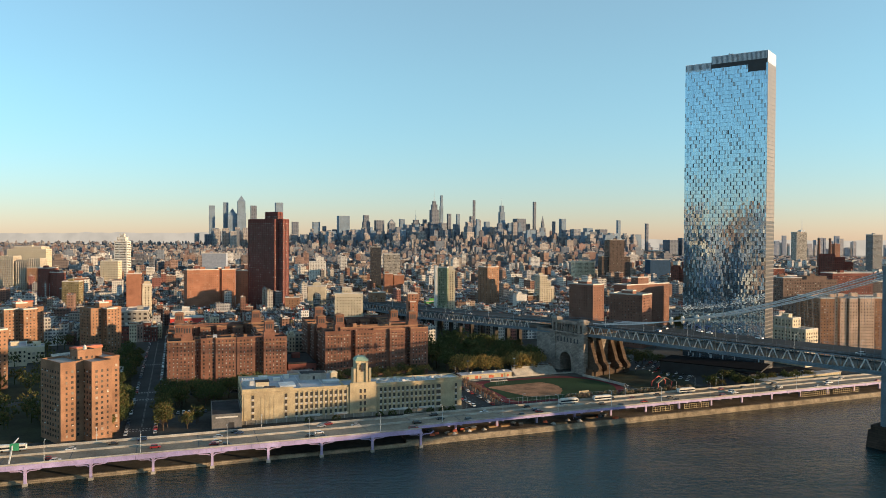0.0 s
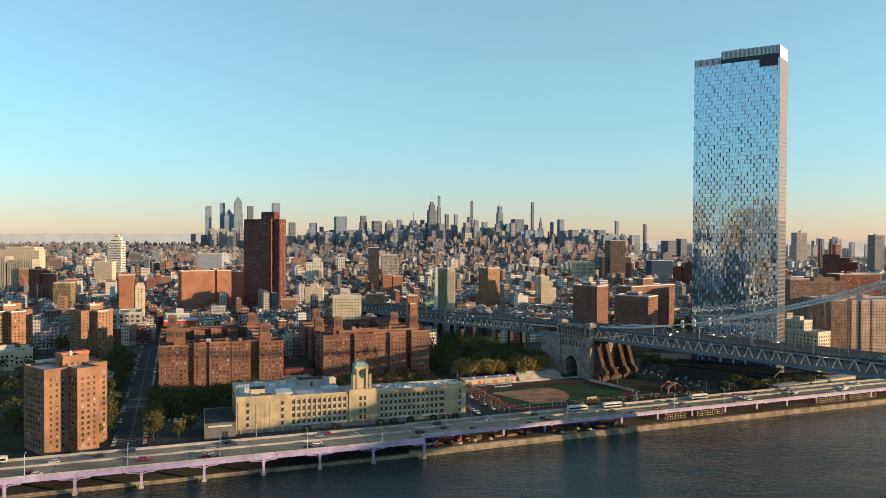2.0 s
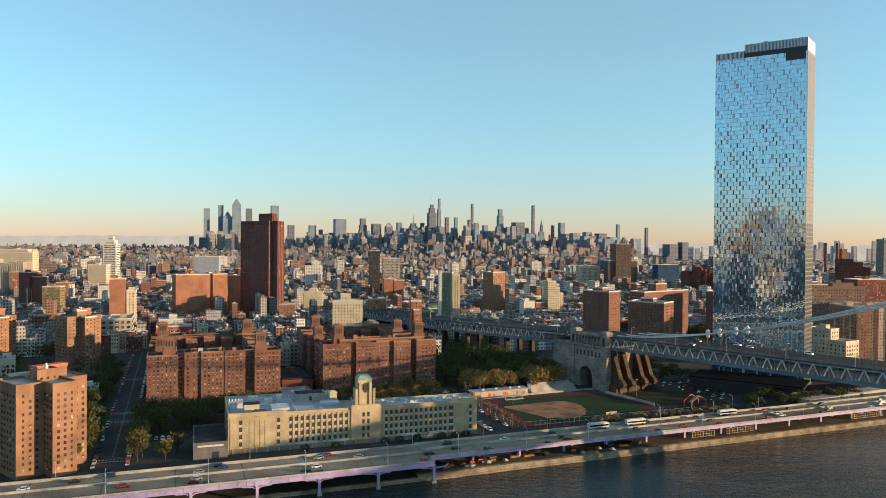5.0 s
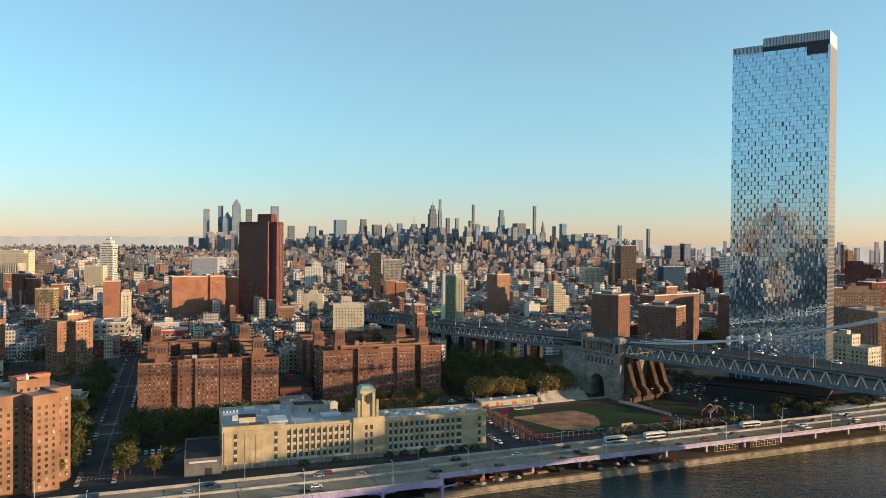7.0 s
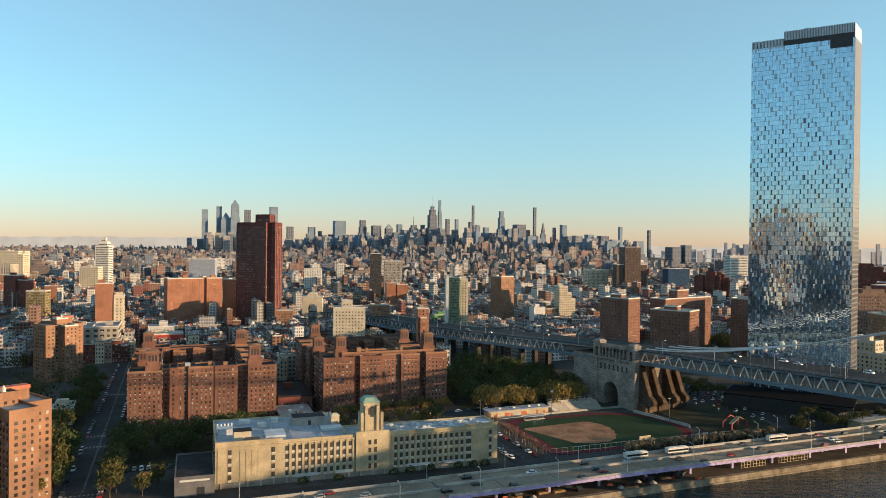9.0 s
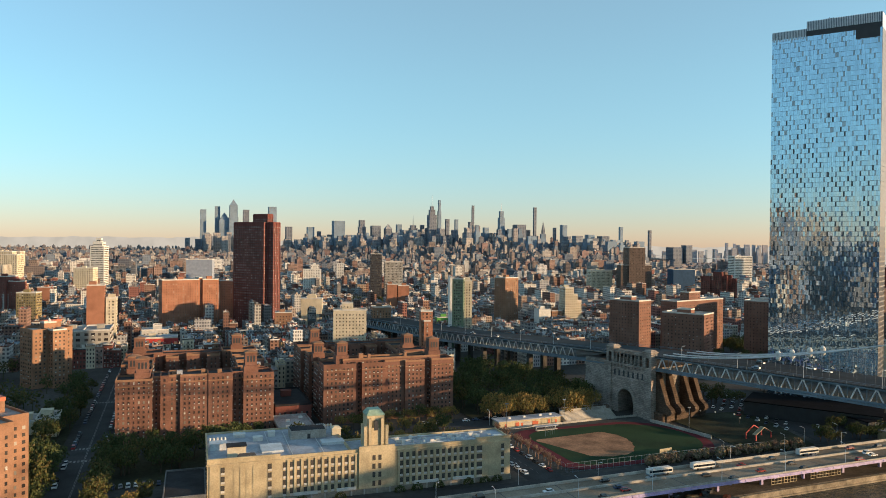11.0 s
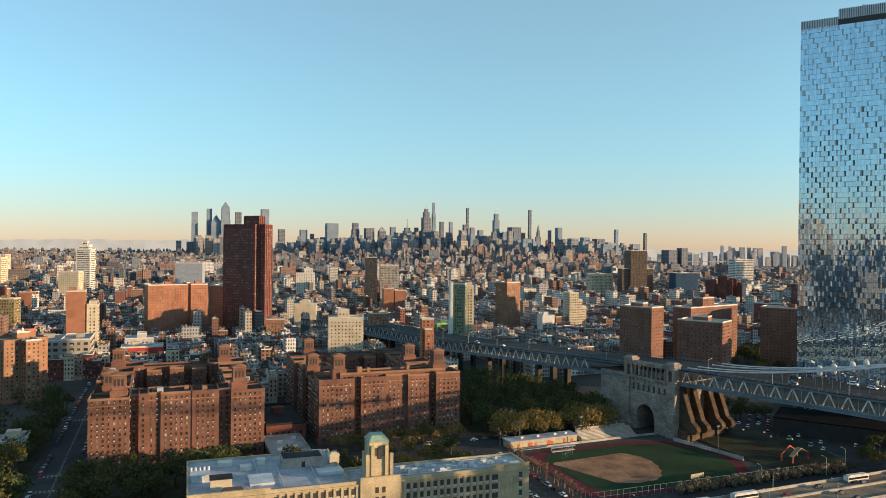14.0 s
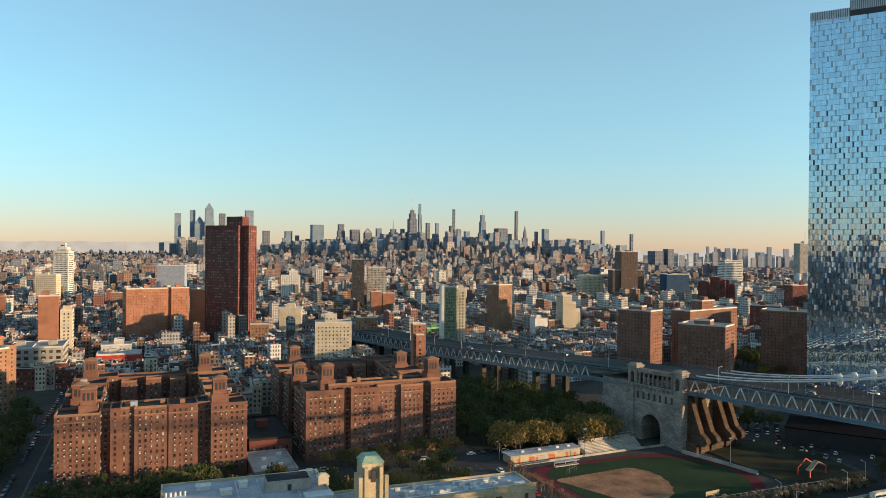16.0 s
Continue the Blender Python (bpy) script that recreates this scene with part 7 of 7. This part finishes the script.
for k in range(34):
    u, v = rs.uniform(-6, 112), rs.uniform(4.5, 14)
    kind = k % 4
    if kind == 0:
        root = thing("traffic_barrier", GM(u, v, 3.1, rs.uniform(-20, 20)), "orange-red plastic site barrier under the viaduct", "barrier", "site barriers")
        Geo().taper(-1.4, -0.3, 1.4, 0.3, 0, 1.0, 0.75).part("body", ORANGE, root)
        Geo().box(-1.0, -0.1, 1.0, 1.0, 0.1, 1.2).part("top_ridge", ORANGE, root)
    elif kind == 1:
        root = thing("timber_stack", GM(u, v, 3.1, rs.uniform(-10, 10)), "stack of timber beams under the viaduct", "timber", "timber stacks")
        for q in range(5):
            Geo().box(-3, q * 0.42 - 1, 0, 3, q * 0.42 - 0.62, 0.38).part("beam", WOOD, root)
            Geo().box(-2.8, q * 0.36 - 0.8, 0.38, 2.8, q * 0.36 - 0.48, 0.74).part("beam", WOOD, root)
    elif kind == 2:
        put = thing("skip", GM(u, v, 3.1, rs.uniform(0, 90)), "dark steel skip under the viaduct", "skip", "skips")
        Geo().taper(-1.8, -1.0, 1.8, 1.0, 0, 1.3, 1.15).part("body", DARK if k % 8 else STEEL_L, put)
        Geo().box(-2.1, -1.2, 1.3, 2.1, 1.2, 1.42).part("rim", STEEL_B, put)
    else:
        root = thing("gravel_pile", GM(u, v, 3.1), "small pale gravel pile under the viaduct", "gravel pile", "gravel piles")
        Geo().tube(0, 0, 0, 0.7, 1.8, 0.9, 9).tube(0, 0, 0.7, 1.1, 0.9, 0.2, 9).part("mound", CONC, root)
# road markings
g = Geo()
for v in (66, 70, 146, 147.8, 168.5, 170.3, 282, 284):
    for k in range(10):
        g.box(-160 + k * 1.7, v, 3.104, -159 + k * 1.7, v + 1.3 if v in (66, 70) else v + 1.2, 3.112, base=False)
for v in range(75, 470, 3):
    g.box(-152.3, v, 3.104, -152.15, v + 2.8, 3.112, base=False)
    g.box(-151.8, v, 3.104, -151.65, v + 2.8, 3.112, base=False)
for v in range(60, 146, 6):
    g.box(48.9, v, 3.104, 49.05, v + 3, 3.112, base=False)
g.thing("road_markings", PAINT_W, GRID, "worn white crossings and lane lines", "road markings", kind="stuff")

# ---- shrubs before the warehouse and water tanks on roofs ----
for k, (u, h) in enumerate(((-62, 4.6), (-46, 4.2), (-20, 4.4), (-12, 4.8), (-2, 4.6), (12, 4.6), (20, 4.2), (26, 4.0))):
    g = Geo()
    p = G(u, 56.6)
    for q in range(150):
        d = Vector((rs.gauss(0, 1), rs.gauss(0, 0.6), abs(rs.gauss(0, 0.8)))).normalized()
        o = Vector((d.x * 2.6, d.y * 1.3, 0.2 + d.z * h * 0.62)) * rs.uniform(0.7, 1.05)
        s = rs.uniform(0.22, 0.45)
        m = Matrix.Translation(o) @ Euler((rs.uniform(0, 3), rs.uniform(0, 3), rs.uniform(0, 3))).to_matrix().to_4x4()
        g.add([m @ Vector(t) for t in ((s, 0, 0), (0, s * 0.8, 0), (-s, 0, 0), (0, -s * 0.8, 0), (0, 0, s * 0.5), (0, 0, -s * 0.4))], [(0, 1, 4), (1, 2, 4), (2, 3, 4), (3, 0, 4), (1, 0, 5), (2, 1, 5), (3, 2, 5), (0, 3, 5)])
    g.thing("shrub", LEAF[0] if k < 2 else LEAF[2], GM(u, 56.6, 3.1), "olive bush before the warehouse plinth" if k < 2 else "dark green shrub before the warehouse plinth", "shrub", "shrubs")


def water_tank(x, y, z, s):
    root = thing("water_tank", W(x, y, z, 20), "brown wooden water tank on a roof", "water tank", "rooftop water tanks")
    g = Geo()
    for sx in (-1, 1):
        for sy in (-1, 1):
            g.box(sx * s - 0.12, sy * s - 0.12, -0.2, sx * s + 0.12, sy * s + 0.12, 2.6)
    g.part("stand", DARK, root, kind="stuff")
    Geo().tube(0, 0, 2.6, 6.2, 1.55 * s, 1.5 * s, 10).part("barrel", WOOD, root)
    Geo().tube(0, 0, 6.2, 7.5, 1.7 * s, 0.1, 10).part("roof", ROOF_D, root)


rw = random.Random(8)
done = 0
hm = houses.v
while done < 46:
    k = rw.randrange(0, len(hm) // 32) * 32
    q = [Vector(v) for v in hm[k:k + 8]]
    c = sum(q, Vector()) / 8
    top = max(v.z for v in q)
    if c.y < 1150 and top > 15 and (q[1] - q[0]).length > 5:
        water_tank(c.x, c.y, top, rw.uniform(0.85, 1.15))
        done += 1

# the far bend of the river, its long bridge and the far bank
g = Geo()
for k in range(13):
    x = 930 + 150 * k
    g.v += [(x, 3640 + 50 * math.sin(k * 0.9), 4.2), (x * 1.3, 4800, 4.2)]
g.f += [(2 * k, 2 * k + 2, 2 * k + 3, 2 * k + 1) for k in range(12)]
g.thing("far_river", wm, Matrix(), "pale far bend of the river catching the sky", "river", kind="structure")
root = thing("far_bridge", W(1120, 4500, 0, 0), "far grey suspension bridge over the river bend", "bridge")
Geo().box(-60, -6, 33, 640, 6, 37).part("deck", STEEL_L, root)
for x in (90, 490):
    Geo().box(x - 4, -6, 4, x + 4, 6, 88).part("tower", STEEL_L, root)
g = Geo()
for k in range(16):
    xa, xb = 90 + 25 * k, 115 + 25 * k
    g.bar((xa, 0, 40 + 47 * ((xa - 290) / 200) ** 2), (xb, 0, 40 + 47 * ((xb - 290) / 200) ** 2), 1.6)
g.bar((90, 0, 87), (-60, 0, 40), 1.6).bar((490, 0, 87), (640, 0, 40), 1.6)
g.part("cable", STEEL_L, root)
g = Geo()
rf = random.Random(12)
for k in range(130):
    x = rf.uniform(1000, 3500)
    w, h = rf.uniform(10, 34), rf.choice((50, 58, 66, 72, 80, 88, 96, 104, 118, 130)) * rf.uniform(0.9, 1.05)
    if x < 1750:
        h = min(h, rf.uniform(50, 92))
    y = 4800 + rf.uniform(0, 40)
    g.box(x, y, 0, x + w, y + 15, h, base=False)
# walls paled and windows weakened to carry haze over the far bank
g.thing("far_bank", city_mat("far_bank_haze_fronts", [(0.50, 0.45, 0.43), (0.42, 0.42, 0.44), (0.55, 0.50, 0.46), (0.36, 0.38, 0.42)], [(0.4, 0.4, 0.4), (0.45, 0.45, 0.45)], 8, 8, 0.75), Matrix(), "hazy buildings on the far bank of the river", "city blocks", kind="stuff")
# far hills and suburbs beyond the city; their haze is an even emitted glow
g = Geo()
n = 180
for k in range(n + 1):
    x = -4700 + 9400 * k / n
    west = max(0.0, min(1.0, (-x - 300) / 900))
    h = 105 + 3 * math.sin(k * 0.35) + 2.5 * math.sin(k * 1.3 + 1) + 2 * math.sin(k * 2.9) + west * (20 + 7 * math.sin(k * 0.11 + 2) + 3 * math.sin(k * 0.43))
    for y, z in ((4850, 0), (4890, h), (4930, 0)):
        g.v.append((x, y, z))
for k in range(n):
    for q in range(2):
        a = 3 * k + q
        g.f.append((a, a + 3, a + 4, a + 1))
hills = bpy.data.materials.new("haze_glow_hills")
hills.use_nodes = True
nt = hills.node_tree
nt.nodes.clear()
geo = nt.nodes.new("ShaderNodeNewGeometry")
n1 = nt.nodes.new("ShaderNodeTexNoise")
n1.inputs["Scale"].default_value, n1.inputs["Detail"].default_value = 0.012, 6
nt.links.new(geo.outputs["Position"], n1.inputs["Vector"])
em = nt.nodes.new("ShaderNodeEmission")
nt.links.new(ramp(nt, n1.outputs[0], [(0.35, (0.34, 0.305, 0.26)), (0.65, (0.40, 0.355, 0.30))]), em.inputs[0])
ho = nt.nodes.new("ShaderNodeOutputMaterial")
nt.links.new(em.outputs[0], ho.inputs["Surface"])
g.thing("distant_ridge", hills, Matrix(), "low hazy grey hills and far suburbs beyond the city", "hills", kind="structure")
